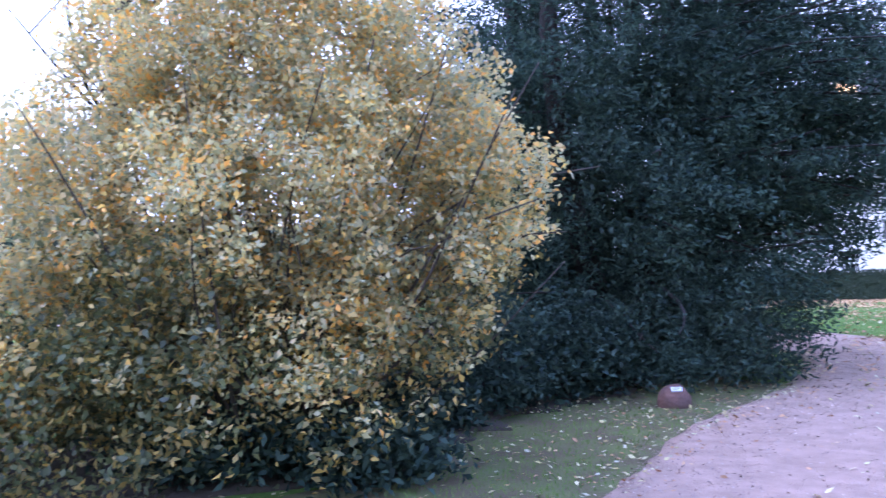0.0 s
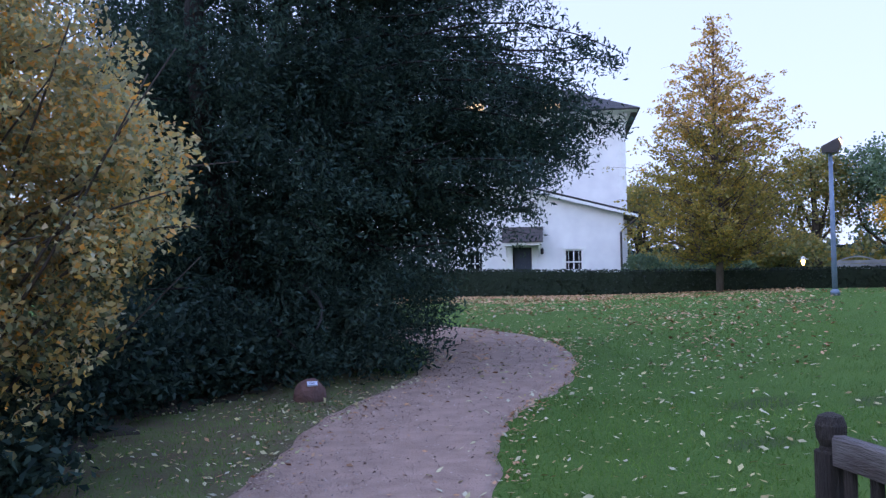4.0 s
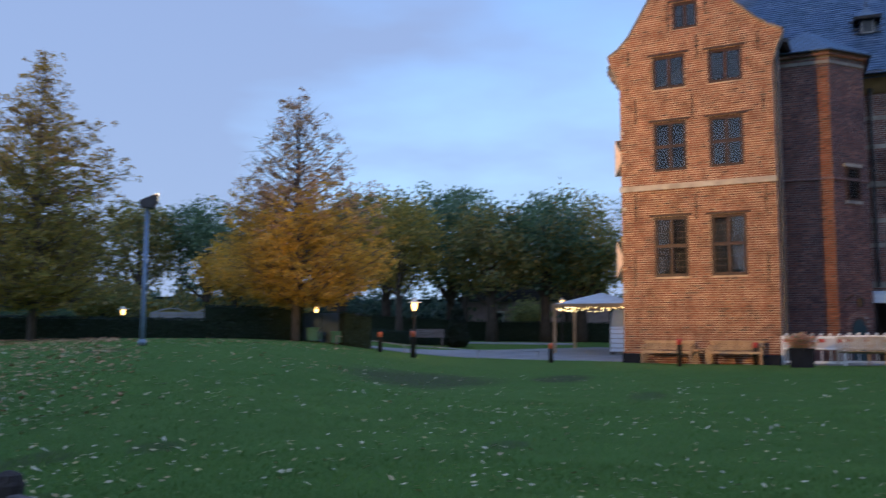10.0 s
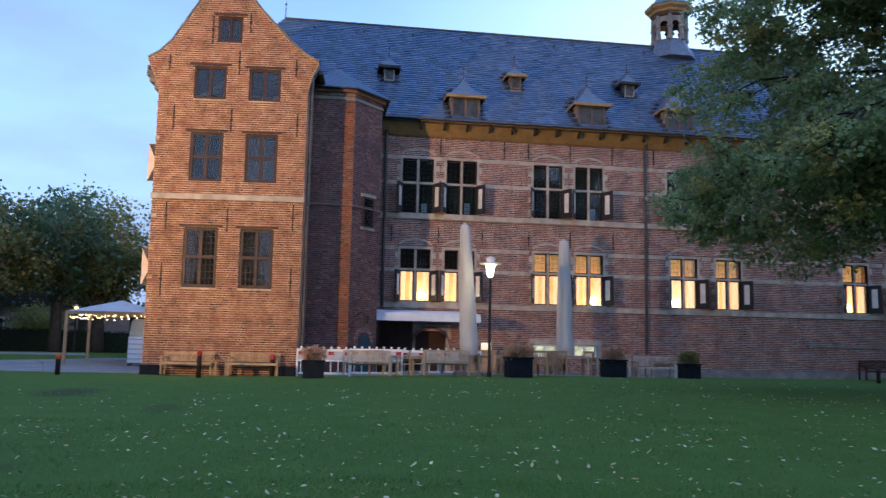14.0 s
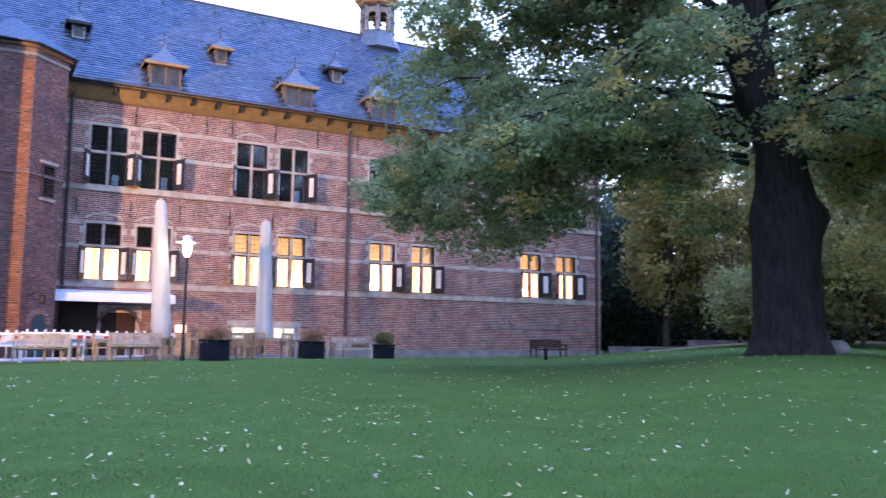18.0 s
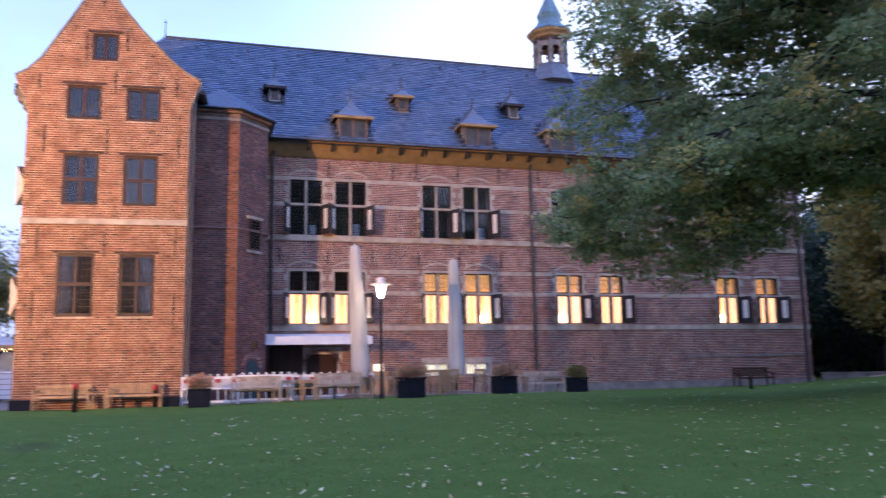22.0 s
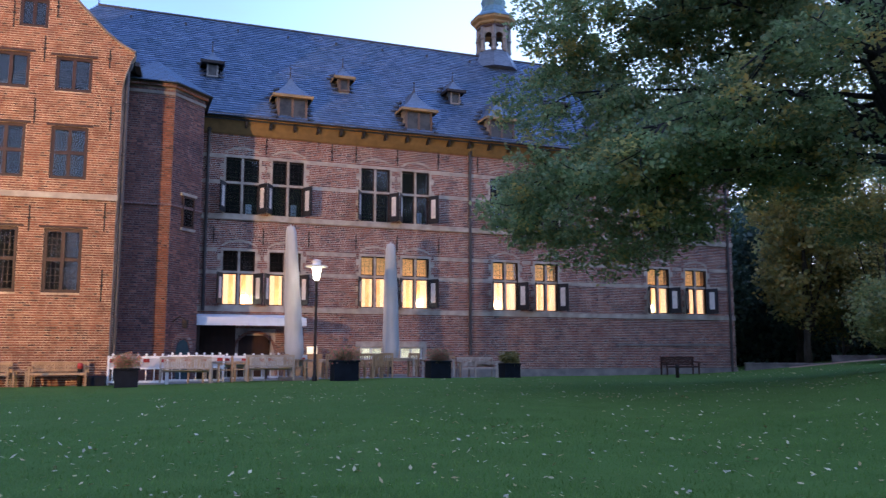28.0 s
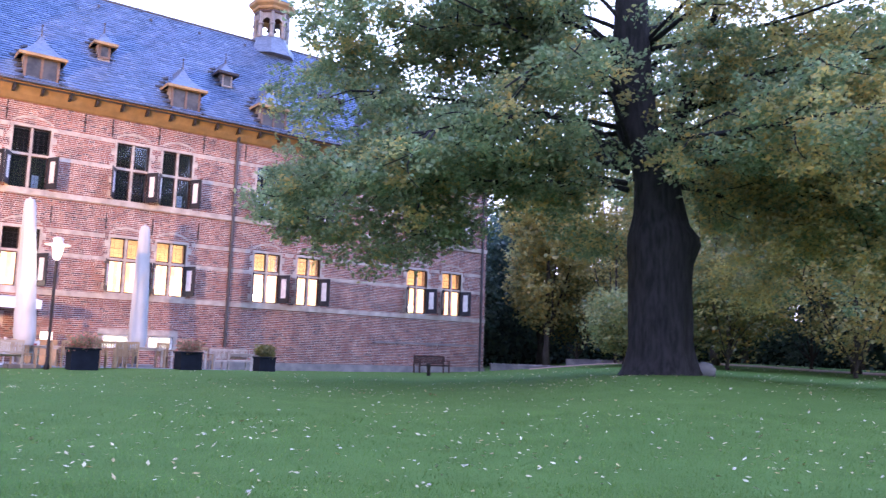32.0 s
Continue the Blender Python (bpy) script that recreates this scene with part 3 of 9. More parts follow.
OAK_YELLOW = leafy("yellowing_oak_leaf", [(0.31, 0.32, 0.14), (0.46, 0.41, 0.16), (0.56, 0.43, 0.15), (0.25, 0.28, 0.13), (0.62, 0.42, 0.13)], 0.58, 0.25)
GOLD_LEAF = leafy("golden_leaf", [(0.43, 0.28, 0.09), (0.51, 0.31, 0.095), (0.28, 0.23, 0.08), (0.55, 0.31, 0.10), (0.33, 0.245, 0.10), (0.46, 0.255, 0.10)], 0.55, 0.15)
AMBER_LEAF = leafy("amber_leaf", [(0.54, 0.31, 0.075), (0.62, 0.39, 0.08), (0.38, 0.27, 0.08), (0.68, 0.42, 0.08), (0.46, 0.29, 0.08), (0.38, 0.28, 0.085)], 0.55, 0.15)
OLIVE_LEAF = leafy("olive_leaf", [(0.215, 0.20, 0.065), (0.32, 0.26, 0.07), (0.155, 0.16, 0.06), (0.44, 0.30, 0.075), (0.25, 0.215, 0.07)], 0.5, 0.12)
MAUVE_LEAF = leafy("fading_leaf", [(0.40, 0.24, 0.14), (0.48, 0.28, 0.14), (0.33, 0.22, 0.15), (0.52, 0.32, 0.13)], 0.5)
LIME_LEAF = leafy("lime_leaf", [(0.066, 0.115, 0.072), (0.105, 0.165, 0.090), (0.145, 0.200, 0.100), (0.085, 0.140, 0.082)], 0.4)
LIME_TURN = leafy("turning_leaf", [(0.150, 0.175, 0.068), (0.27, 0.225, 0.068), (0.110, 0.150, 0.066), (0.37, 0.245, 0.066)], 0.45)
WOOD_LEAF = leafy("woodland_leaf", [(0.046, 0.080, 0.062), (0.070, 0.110, 0.080), (0.100, 0.135, 0.080)], 0.35)
PALE_LEAF = leafy("pale_green_leaf", [(0.23, 0.27, 0.12), (0.31, 0.34, 0.14), (0.43, 0.37, 0.14), (0.18, 0.23, 0.12)], 0.5)
FALLEN = leafy("fallen_leaf", [(0.50, 0.46, 0.26), (0.62, 0.56, 0.36), (0.36, 0.27, 0.12), (0.55, 0.48, 0.22), (0.42, 0.40, 0.30), (0.68, 0.62, 0.42)], 0.05)
FALLEN_RUST = leafy("rust_fallen_leaf", [(0.48, 0.24, 0.13), (0.58, 0.33, 0.19), (0.32, 0.17, 0.09), (0.60, 0.41, 0.25), (0.50, 0.26, 0.13)], 0.05)
GRASS = leafy("grass_blade", [(0.082, 0.178, 0.039), (0.122, 0.214, 0.049), (0.163, 0.242, 0.065)], 0.3, 0.06)
FLOWER = leafy("flower_petal", [(0.68, 0.16, 0.16), (0.70, 0.34, 0.22), (0.30, 0.29, 0.14), (0.20, 0.23, 0.11), (0.48, 0.26, 0.20), (0.26, 0.27, 0.13)], 0.3)

# ---- geometry helpers ----
rng = np.random.default_rng(7)


class Solid:
    """Collects faces of one part."""

    def __init__(self):
        self.v, self.f, self.m = [], [], []

    def add(self, verts, faces, slot=0):
        k = len(self.v)
        self.v += [tuple(p) for p in verts]
        self.f += [tuple(i + k for i in f) for f in faces]
        self.m += [slot] * len(faces)
        return self

    def box(self, x0, x1, y0, y1, z0, z1, slot=0, at=None, c=0.0):
        """A box, with its edges chamfered by c."""
        if c <= 0:
            v = [(x, y, z) for z in (z0, z1) for y in (y0, y1) for x in (x0, x1)]
            f = [(0, 2, 3, 1), (4, 5, 7, 6), (0, 1, 5, 4), (2, 6, 7, 3), (0, 4, 6, 2), (1, 3, 7, 5)]
        else:
            bm = bmesh.new()
            bmesh.ops.create_cube(bm, size=1, matrix=Matrix.LocRotScale(((x0 + x1) / 2, (y0 + y1) / 2, (z0 + z1) / 2), None, (x1 - x0, y1 - y0, z1 - z0)))
            bmesh.ops.bevel(bm, geom=bm.edges[:], offset=c, segments=1, affect="EDGES")
            bm.verts.index_update()
            v = [p.co.copy() for p in bm.verts]
            f = [tuple(q.index for q in face.verts) for face in bm.faces]
            bm.free()
        if at is not None:
            v = [at @ Vector(p) for p in v]
        return self.add(v, f, slot)

    def tube(self, pts, radii, sides=8, slot=0, caps=True):
        pts = [Vector(p) for p in pts]
        rings, verts, faces = [], [], []
        for i, p in enumerate(pts):
            d = (pts[min(i + 1, len(pts) - 1)] - pts[max(i - 1, 0)]).normalized()
            a = d.cross(Vector((0, 0, 1)) if abs(d.z) < 0.95 else Vector((1, 0, 0))).normalized()
            b = d.cross(a)
            for k in range(sides):
                w = 2 * math.pi * k / sides
                verts.append(p + (a * math.cos(w) + b * math.sin(w)) * radii[i])
        for i in range(len(pts) - 1):
            for k in range(sides):
                j = (k + 1) % sides
                faces.append((i * sides + k, i * sides + j, (i + 1) * sides + j, (i + 1) * sides + k))
        if caps:
            faces += [tuple(range(sides))[::-1], tuple(range((len(pts) - 1) * sides, len(pts) * sides))]
        return self.add(verts, faces, slot)

    def lathe(self, profile, sides=16, at=(0, 0, 0), slot=0, turn=0.0, squash=(1, 1)):
        verts, faces = [], []
        for r, z in profile:
            for k in range(sides):
                w = 2 * math.pi * k / sides + turn
                verts.append((at[0] + r * math.cos(w) * squash[0], at[1] + r * math.sin(w) * squash[1], at[2] + z))
        for i in range(len(profile) - 1):
            for k in range(sides):
                j = (k + 1) % sides
                faces.append((i * sides + k, i * sides + j, (i + 1) * sides + j, (i + 1) * sides + k))
        faces += [tuple(range(sides))[::-1], tuple(range((len(profile) - 1) * sides, len(profile) * sides))]
        return self.add(verts, faces, slot)

    def prism(self, poly, y0, y1, slot=0):
        """A polygon of (x, z) drawn out from y0 to y1."""
        n = len(poly)
        v = [(x, y0, z) for x, z in poly] + [(x, y1, z) for x, z in poly]
        f = [tuple(range(n)), tuple(range(n, 2 * n))[::-1]] + [(i, (i + 1) % n, n + (i + 1) % n, n + i) for i in range(n)]
        return self.add(v, f, slot)

    def column(self, poly, z0, z1, slot=0):
        """A polygon of (x, y) drawn up from z0 to z1."""
        n = len(poly)
        v = [(x, y, z0) for x, y in poly] + [(x, y, z1) for x, y in poly]
        f = [tuple(range(n))[::-1], tuple(range(n, 2 * n))] + [(i, (i + 1) % n, n + (i + 1) % n, n + i) for i in range(n)]
        return self.add(v, f, slot)

    def mesh(self, name, *mats, smooth=False):
        me = bpy.data.meshes.new(name)
        me.from_pydata(self.v, [], self.f)
        for m in mats:
            me.materials.append(m)
        if len(mats) > 1:
            me.polygons.foreach_set("material_index", self.m)
        bm = bmesh.new()
        bm.from_mesh(me)
        bmesh.ops.recalc_face_normals(bm, faces=bm.faces)
        bm.to_mesh(me)
        bm.free()
        if smooth:
            me.shade_smooth()
        return me


def part(name, solid, mats, parent=None, label="", smooth=False):
    mats = mats if isinstance(mats, (tuple, list)) else (mats,)
    me = solid.mesh(name, *mats, smooth=smooth) if isinstance(solid, Solid) else solid
    ob = new(name, me)
    if parent is not None:
        ob.parent = parent
    if label:
        tagged(ob, label)
    return ob


def thing(name, place, label, category, group="", kind=""):
    ob = new(name)
    ob.empty_display_size = 0.2
    ob.matrix_basis = place if isinstance(place, Matrix) else Matrix.Translation(place)
    return tagged(ob, label, category, group, kind)


def quads(name, corners, mat):
    """A mesh of loose four-cornered leaves, from an array (n, 4, 3)."""
    n = len(corners)
    me = bpy.data.meshes.new(name)
    me.vertices.add(4 * n)
    me.vertices.foreach_set("co", np.ascontiguousarray(corners, dtype=np.float32).ravel())
    me.loops.add(4 * n)
    me.loops.foreach_set("vertex_index", np.arange(4 * n, dtype=np.int32))
    me.polygons.add(n)
    me.polygons.foreach_set("loop_start", np.arange(0, 4 * n, 4, dtype=np.int32))
    me.update(calc_edges=True)
    me.materials.append(mat)
    return me


def leaves(centres, length, width, lay=0.0, droop=0.0):
    """Diamond leaves at the centres, turned at random; lay brings them nearer to level."""
    n = len(centres)
    d = rng.normal(size=(n, 3))
    d[:, 2] = d[:, 2] * (1 - lay) - droop
    d /= np.linalg.norm(d, axis=1, keepdims=True)
    s = np.cross(d, rng.normal(size=(n, 3)) * (1, 1, 1 - 0.7 * lay) + (0, 0, 1.5 * lay))
    s /= np.linalg.norm(s, axis=1, keepdims=True) + 1e-9
    up = np.cross(s, d)
    k = rng.uniform(0.65, 1.35, (n, 1))
    a, b = d * length * 0.5 * k, s * width * 0.5 * k
    bow = up * length * 0.12 * k
    return np.stack([centres - a, centres + b + bow - 0.1 * a, centres + a - bow, centres - b + bow - 0.1 * a], 1)


def smooth_step(v):
    v = min(1.0, max(0.0, v))
    return v * v * (3 - 2 * v)


def sigmoid(v):
    return 1 / (1 + math.exp(-max(-60.0, min(60.0, v))))


def land(x, y):
    """Height of the ground: the lawn swells towards the hedge and towards the oak, and stays low before the castle."""
    r, az = math.hypot(x, y), math.degrees(math.atan2(x, y))
    high = 0.45 + 0.85 * sigmoid((62 - az) / 2.5) - 0.24 * sigmoid((40 - az) / 3) + 0.2 * sigmoid((az - 97) / 4) + 0.65 * sigmoid((az - 135) / 3) - 0.30 * sigmoid((az - 148) / 2.5)
    if az < -60:
        high = 1.06
    if r > 33 and az > 120:
        high += 0.42 * sigmoid((az - 137) / 3) * smooth_step((r - 33) / 25)
    if r > 33:
        high -= 0.2 * sigmoid((az - 97) / 4) * sigmoid((133 - az) / 2) * smooth_step((r - 33) / 5)
    if r > 37:
        high += 0.48 * sigmoid((az - 52) / 3) * sigmoid((83 - az) / 1.5) * smooth_step((r - 37) / 15)
    return 0.25 + (high - 0.25) * smooth_step((r - 5) / 17) + 0.02 * noise.noise((x * 0.35, y * 0.35, 0)) * smooth_step((r - 3) / 6)


def on_land(x, y, lift=0.0):
    return Vector((x, y, land(x, y) + lift))


# ---- ground ----
radii = [0.0] + list(np.geomspace(1.0, 60.0, 75)) + [80, 120, 200, 350, 700, 1500, 3000]
SECTORS = 240
g = Solid()
gv = [(0, 0, land(0.01, 0.01))]
for r in radii[1:]:
    for k in range(SECTORS):
        w = 2 * math.pi * k / SECTORS
        x, y = r * math.sin(w), r * math.cos(w)
        gv.append((x, y, land(x, y)))
gf = [(0, 1 + (k + 1) % SECTORS, 1 + k) for k in range(SECTORS)]
for i in range(len(radii) - 2):
    for k in range(SECTORS):
        a, b = 1 + i * SECTORS + k, 1 + i * SECTORS + (k + 1) % SECTORS
        gf.append((a, b, b + SECTORS, a + SECTORS))
g.add(gv, gf)
tagged(part("ground", g, LAWN, smooth=True), "short green park lawn swelling gently, strewn with leaves", "lawn", kind="structure")


def ribbon(name, mid, width, mat, lift, thick=0.05, steps=60, rough_edge=0.0):
    """A slab along a smooth line, laid on the ground."""
    pts = [Vector((x, y, 0)) for x, y in mid]
    s = Solid()
    rows = []
    for i in range(steps + 1):
        t = i / steps * (len(pts) - 1)
        k = min(int(t), len(pts) - 2)
        u = t - k
        p0, p1, p2, p3 = pts[max(k - 1, 0)], pts[k], pts[k + 1], pts[min(k + 2, len(pts) - 1)]
        p = 0.5 * (2 * p1 + (p2 - p0) * u + (2 * p0 - 5 * p1 + 4 * p2 - p3) * u * u + (3 * p1 - p0 - 3 * p2 + p3) * u ** 3)
        d = 0.5 * ((p2 - p0) + 2 * (2 * p0 - 5 * p1 + 4 * p2 - p3) * u + 3 * (3 * p1 - p0 - 3 * p2 + p3) * u * u)
        side = Vector((d.y, -d.x, 0)).normalized()
        w0, w1 = width[k], width[k + 1]
        w = (w0 + (w1 - w0) * u) / 2
        row = []
        for j in range(-5, 6):
            e = rough_edge * noise.noise((p.x * 2.1 + j, p.y * 2.1, 3)) if abs(j) == 5 else 0
            q = p + side * (w + e) * j / 5
            row.append((q.x, q.y, land(q.x, q.y) + lift - (0.012 if abs(j) == 5 else 0)))
        rows.append(row)
    n = 11
    v = [q for row in rows for q in row] + [(q[0], q[1], q[2] - thick) for row in rows for q in row]
    half = n * (steps + 1)
    f = [(i * n + j, i * n + j + 1, (i + 1) * n + j + 1, (i + 1) * n + j) for i in range(steps) for j in range(n - 1)]
    f += [(i * n, (i + 1) * n, half + (i + 1) * n, half + i * n) for i in range(steps)]
    f += [(i * n + n - 1, half + i * n + n - 1, half + (i + 1) * n + n - 1, (i + 1) * n + n - 1) for i in range(steps)]
    s.add(v, f)
    return part(name, s, mat, smooth=True)


PATH_LINE = [(-24.0, -40.0), (-10.5, -16.0), (-3.2, -3.0), (-0.6, 1.2), (1.7, 5.3), (2.5, 6.95), (3.3, 8.02), (4.45, 9.25), (5.35, 10.75), (5.75, 12.3), (5.3, 14.0), (3.5, 15.6), (0.5, 16.6), (-4.0, 17.5), (-16.0, 20.0), (-42.0, 25.0)]
PATH_WIDE = [1.9, 1.9, 1.9, 1.85, 1.8, 1.8, 1.85, 2.0, 2.1, 2.1, 2.0, 2.0, 2.0, 2.0, 2.0, 2.0]
tagged(ribbon("path", PATH_LINE, PATH_WIDE, GRAVEL, 0.018, rough_edge=0.10, steps=210), "pinkish-grey gravel footpath curving behind the yew", "path", kind="structure")
VERGE = surface("worn_grass", (0.105, 0.122, 0.040), (0.100, 0.076, 0.042), 3.0, 0.95, 0.9, 38, patch=1.1)
tagged(ribbon("verge", [(-2.2, 0.6), (-0.8, 3.8), (0.4, 6.1), (1.35, 7.7), (2.3, 9.0), (3.5, 10.2)], [0.3, 2.2, 2.5, 2.5, 2.4, 1.6], VERGE, 0.010, steps=50, rough_edge=0.35), "thin mossy grass in the shade beside the path", "verge", kind="structure")
tagged(ribbon("road", [(32.4, 22.0), (33.6, 17.0), (36.2, 13.2), (38.4, 8.0), (39.5, 3.0)], [2.6, 3.4, 8.0, 13.0, 14.0], PAVING, 0.03, steps=40), "grey paved drive beside the castle", "road", kind="structure")
tagged(ribbon("lime_walk", [(40.0, 27.5), (43.6, 20.6), (46.0, 15.5), (47.2, 12.0)], [1.2, 1.3, 1.4, 1.6], PAVING, 0.04, steps=40), "pale path under the limes beyond the drive", "path", kind="structure")
tagged(ribbon("terrace", [(33.6, 2.0), (34.2, -3.0), (34.6, -9.0), (35.0, -15.5)], [4.4, 5.4, 6.0, 5.2], PAVING, 0.025, steps=30), "grey paved terrace at the castle wall", "terrace", kind="structure")
tagged(ribbon("far_path", [(36.0, -33.5), (30.0, -40.0), (19.0, -43.5), (6.0, -42.0), (-8.0, -40.0)], [2.5, 3.2, 3.6, 3.6, 3.6], GRAVEL, 0.03, steps=40), "pale path beyond the old oak", "path", kind="structure")
# dark soil, widened so that its colour also gives the hollow's shade
tagged(ribbon("bed", [(-4.6, 4.6), (-2.6, 6.6), (-1.4, 8.6), (0.1, 10.5), (1.7, 12.2), (2.4, 13.4)], [2.6, 2.9, 3.4, 3.7, 4.2, 4.4], SOIL, 0.030, steps=60, rough_edge=0.5), "dark bare soil, spread wide to stand for the shaded hollow under shrub and yew", "soil", kind="structure")


# ---- walls with openings ----
def pierced(left, right, levels, holes, thick, slot=0, zmin=None):
    """A wall in the plane y = 0 to thick, between the lines left(z) and right(z), with oblong openings (x0, x1, z0, z1)."""
    zs = sorted(set([round(z, 4) for z in levels] + [round(q, 4) for h in holes for q in h[2:4]]))
    s = Solid()
    for z0, z1 in zip(zs, zs[1:]):
        zm = (z0 + z1) / 2
        cut = sorted((h[0], h[1]) for h in holes if h[2] < zm < h[3])
        edges0, edges1, state = [], [], None
        spans = []
        a0, a1 = left(z0), left(z1)
        for x0, x1 in cut:
            spans.append((a0, x0, a1, x0))
            a0 = a1 = x1
        spans.append((a0, right(z0), a1, right(z1)))
        for b0, e0, b1, e1 in spans:
            v = [(b0, 0, z0), (e0, 0, z0), (e1, 0, z1), (b1, 0, z1), (b0, thick, z0), (e0, thick, z0), (e1, thick, z1), (b1, thick, z1)]
            s.add(v, [(0, 1, 2, 3), (7, 6, 5, 4), (0, 3, 7, 4), (1, 5, 6, 2)], slot)
    for x0, x1, z0, z1 in holes:
        s.add([(x0, 0, z0), (x1, 0, z0), (x1, thick, z0), (x0, thick, z0)], [(0, 1, 2, 3)], slot)
        s.add([(x0, 0, z1), (x1, 0, z1), (x1, thick, z1), (x0, thick, z1)], [(3, 2, 1, 0)], slot)
    top, bot = zs[-1], zs[0]
    s.add([(left(top), 0, top), (right(top), 0, top), (right(top), thick, top), (left(top), thick, top)], [(0, 1, 2, 3)], slot)
    return s


def light_panes(window, x0, x1, z0, z1, y, mat=None):
    part("pane", Solid().box(x0, x1, y, y + 0.012, z0, z1), mat or GLASS, window)


def cross_window(house, x0, x1, z0, z1, transom, wood, bars=0.09, sill=None, lit=(None, None), lead=False, deep=0.12, halves=2):
    """A window with a mullion and, where given, a transom; lit: what shows behind the upper and lower lights."""
    f = Solid()
    m = bars
    f.box(x0, x0 + m, deep - 0.05, deep + 0.06, z0, z1).box(x1 - m, x1, deep - 0.05, deep + 0.06, z0, z1)
    f.box(x0 + m, x1 - m, deep - 0.05, deep + 0.06, z1 - m, z1).box(x0 + m, x1 - m, deep - 0.05, deep + 0.06, z0, z0 + m)
    xm = (x0 + x1) / 2
    f.box(xm - m / 2, xm + m / 2, deep - 0.055, deep + 0.065, z0 + m, z1 - m)
    if transom:
        f.box(x0 + m, xm - m / 2, deep - 0.05, deep + 0.06, transom - m / 2, transom + m / 2)
        f.box(xm + m / 2, x1 - m, deep - 0.05, deep + 0.06, transom - m / 2, transom + m / 2)
    w = part("window", f, wood, house)
    rows = [(z0 + m, transom - m / 2), (transom + m / 2, z1 - m)] if transom else [(z0 + m, z1 - m)]
    for a, b in rows:
        for p, q in ((x0 + m, xm - m / 2), (xm + m / 2, x1 - m)):
            light_panes(w, p, q, a, b, deep)
            if lead:
                c = Solid()
                for k in range(1, 3):
                    xk = p + (q - p) * k / 3
                    c.box(xk - 0.008, xk + 0.008, deep - 0.006, deep, a, b)
                rows_n = max(2, round((b - a) / 0.22))
                for k in range(1, rows_n):
                    zk = a + (b - a) * k / rows_n
                    c.box(p, q, deep - 0.006, deep, zk - 0.008, zk + 0.008)
                tagged(part("leading", c, LEAD, w), kind="stuff")
    if sill:
        part("sill", Solid().box(x0 - 0.06, x1 + 0.06, -0.06, deep - 0.05, z0 - 0.10, z0 - 0.003), sill, w)
    for (a, b), what in zip(rows[::-1] if transom else rows, lit):
        if what is not None:
            folds = Solid()
            n = 26
            for k in range(n):
                p, q = x0 + (x1 - x0) * k / n, x0 + (x1 - x0) * (k + 1) / n
                ya, yb = deep + 0.30 + 0.04 * (k % 2), deep + 0.30 + 0.04 * ((k + 1) % 2)
                folds.add([(p, ya, a), (q, yb, a), (q, yb, b), (p, ya, b)], [(0, 1, 2, 3)])
            part("curtain", folds, what, w, "drawn curtain lit from within")
    return w


def stone_window(house, x0, x1, z0, z1, transom, lower=False, upper=False):
    """A stone cross window: four lights, each with a dark wooden casement, leaded glass and what shows behind it."""
    m, deep = 0.10, 0.13
    xm = (x0 + x1) / 2
    f = Solid().box(xm - m / 2, xm + m / 2, 0.02, 0.22, z0, z1)
    f.box(x0, xm - m / 2, 0.025, 0.215, transom - m / 2, transom + m / 2).box(xm + m / 2, x1, 0.025, 0.215, transom - m / 2, transom + m / 2)
    f.box(x0, x1, -0.05, 0.02, z0 - 0.03, z0 + 0.05)
    w = part("window", f, STONE, house)
    for a, b in ((z0 + 0.05, transom - m / 2), (transom + m / 2, z1)):
        for p, q in ((x0, xm - m / 2), (xm + m / 2, x1)):
            e = 0.048
            c = Solid().box(p + 0.002, p + e, deep - 0.03, deep + 0.03, a, b).box(q - e, q - 0.002, deep - 0.03, deep + 0.03, a, b)
            c.box(p + e, q - e, deep - 0.03, deep + 0.03, b - e, b - 0.002).box(p + e, q - e, deep - 0.03, deep + 0.03, a + 0.002, a + e)
            part("casement", c, BROWN_WOOD, w)
            part("pane", Solid().box(p + e, q - e, deep, deep + 0.012, a + e, b - e), GLASS, w)
            if a > transom or not lower:
                lead = Solid()
                for k in (1, 2):
                    xk = p + (q - p) * k / 3
                    lead.box(xk - 0.0045, xk + 0.0045, deep - 0.006, deep, a + e, b - e)
                n = max(2, round((b - a) / 0.2))
                for k in range(1, n):
                    zk = a + (b - a) * k / n
                    lead.box(p + e, q - e, deep - 0.006, deep, zk - 0.0045, zk + 0.0045)
                tagged(part("leading", lead, LEAD, w), kind="stuff")
    if upper:
        part("lit_ceiling", Solid().box(x0 - 0.1, x1 + 0.1, 0.62, 0.64, transom, z1 + 0.05), CURTAIN_DIM, w, "warm lit ceiling seen through the upper lights")
    if lower:
        part("lit_room", Solid().box(x0 - 0.1, x1 + 0.1, 0.60, 0.62, z0 - 0.05, transom - 0.002), LIT_ROOM, w, "warm lit room behind the curtains")
        # pleated curtains gathered to the sides of the lights
        for p, q in ((x0 - 0.02, x0 + 0.30), (xm - 0.20, xm + 0.16), (x1 - 0.34, x1 + 0.02)):
            folds, n = Solid(), 12
            for k in range(n):
                xa, xb = p + (q - p) * k / n, p + (q - p) * (k + 1) / n
                ya, yb = 0.30 + 0.05 * (k % 2), 0.30 + 0.05 * ((k + 1) % 2)
                folds.add([(xa, ya, z0), (xb, yb, z0), (xb, yb, transom), (xa, ya, transom)], [(0, 1, 2, 3)])
            part("curtain", folds, CURTAIN, w, "cream curtain lit from within")
    return w


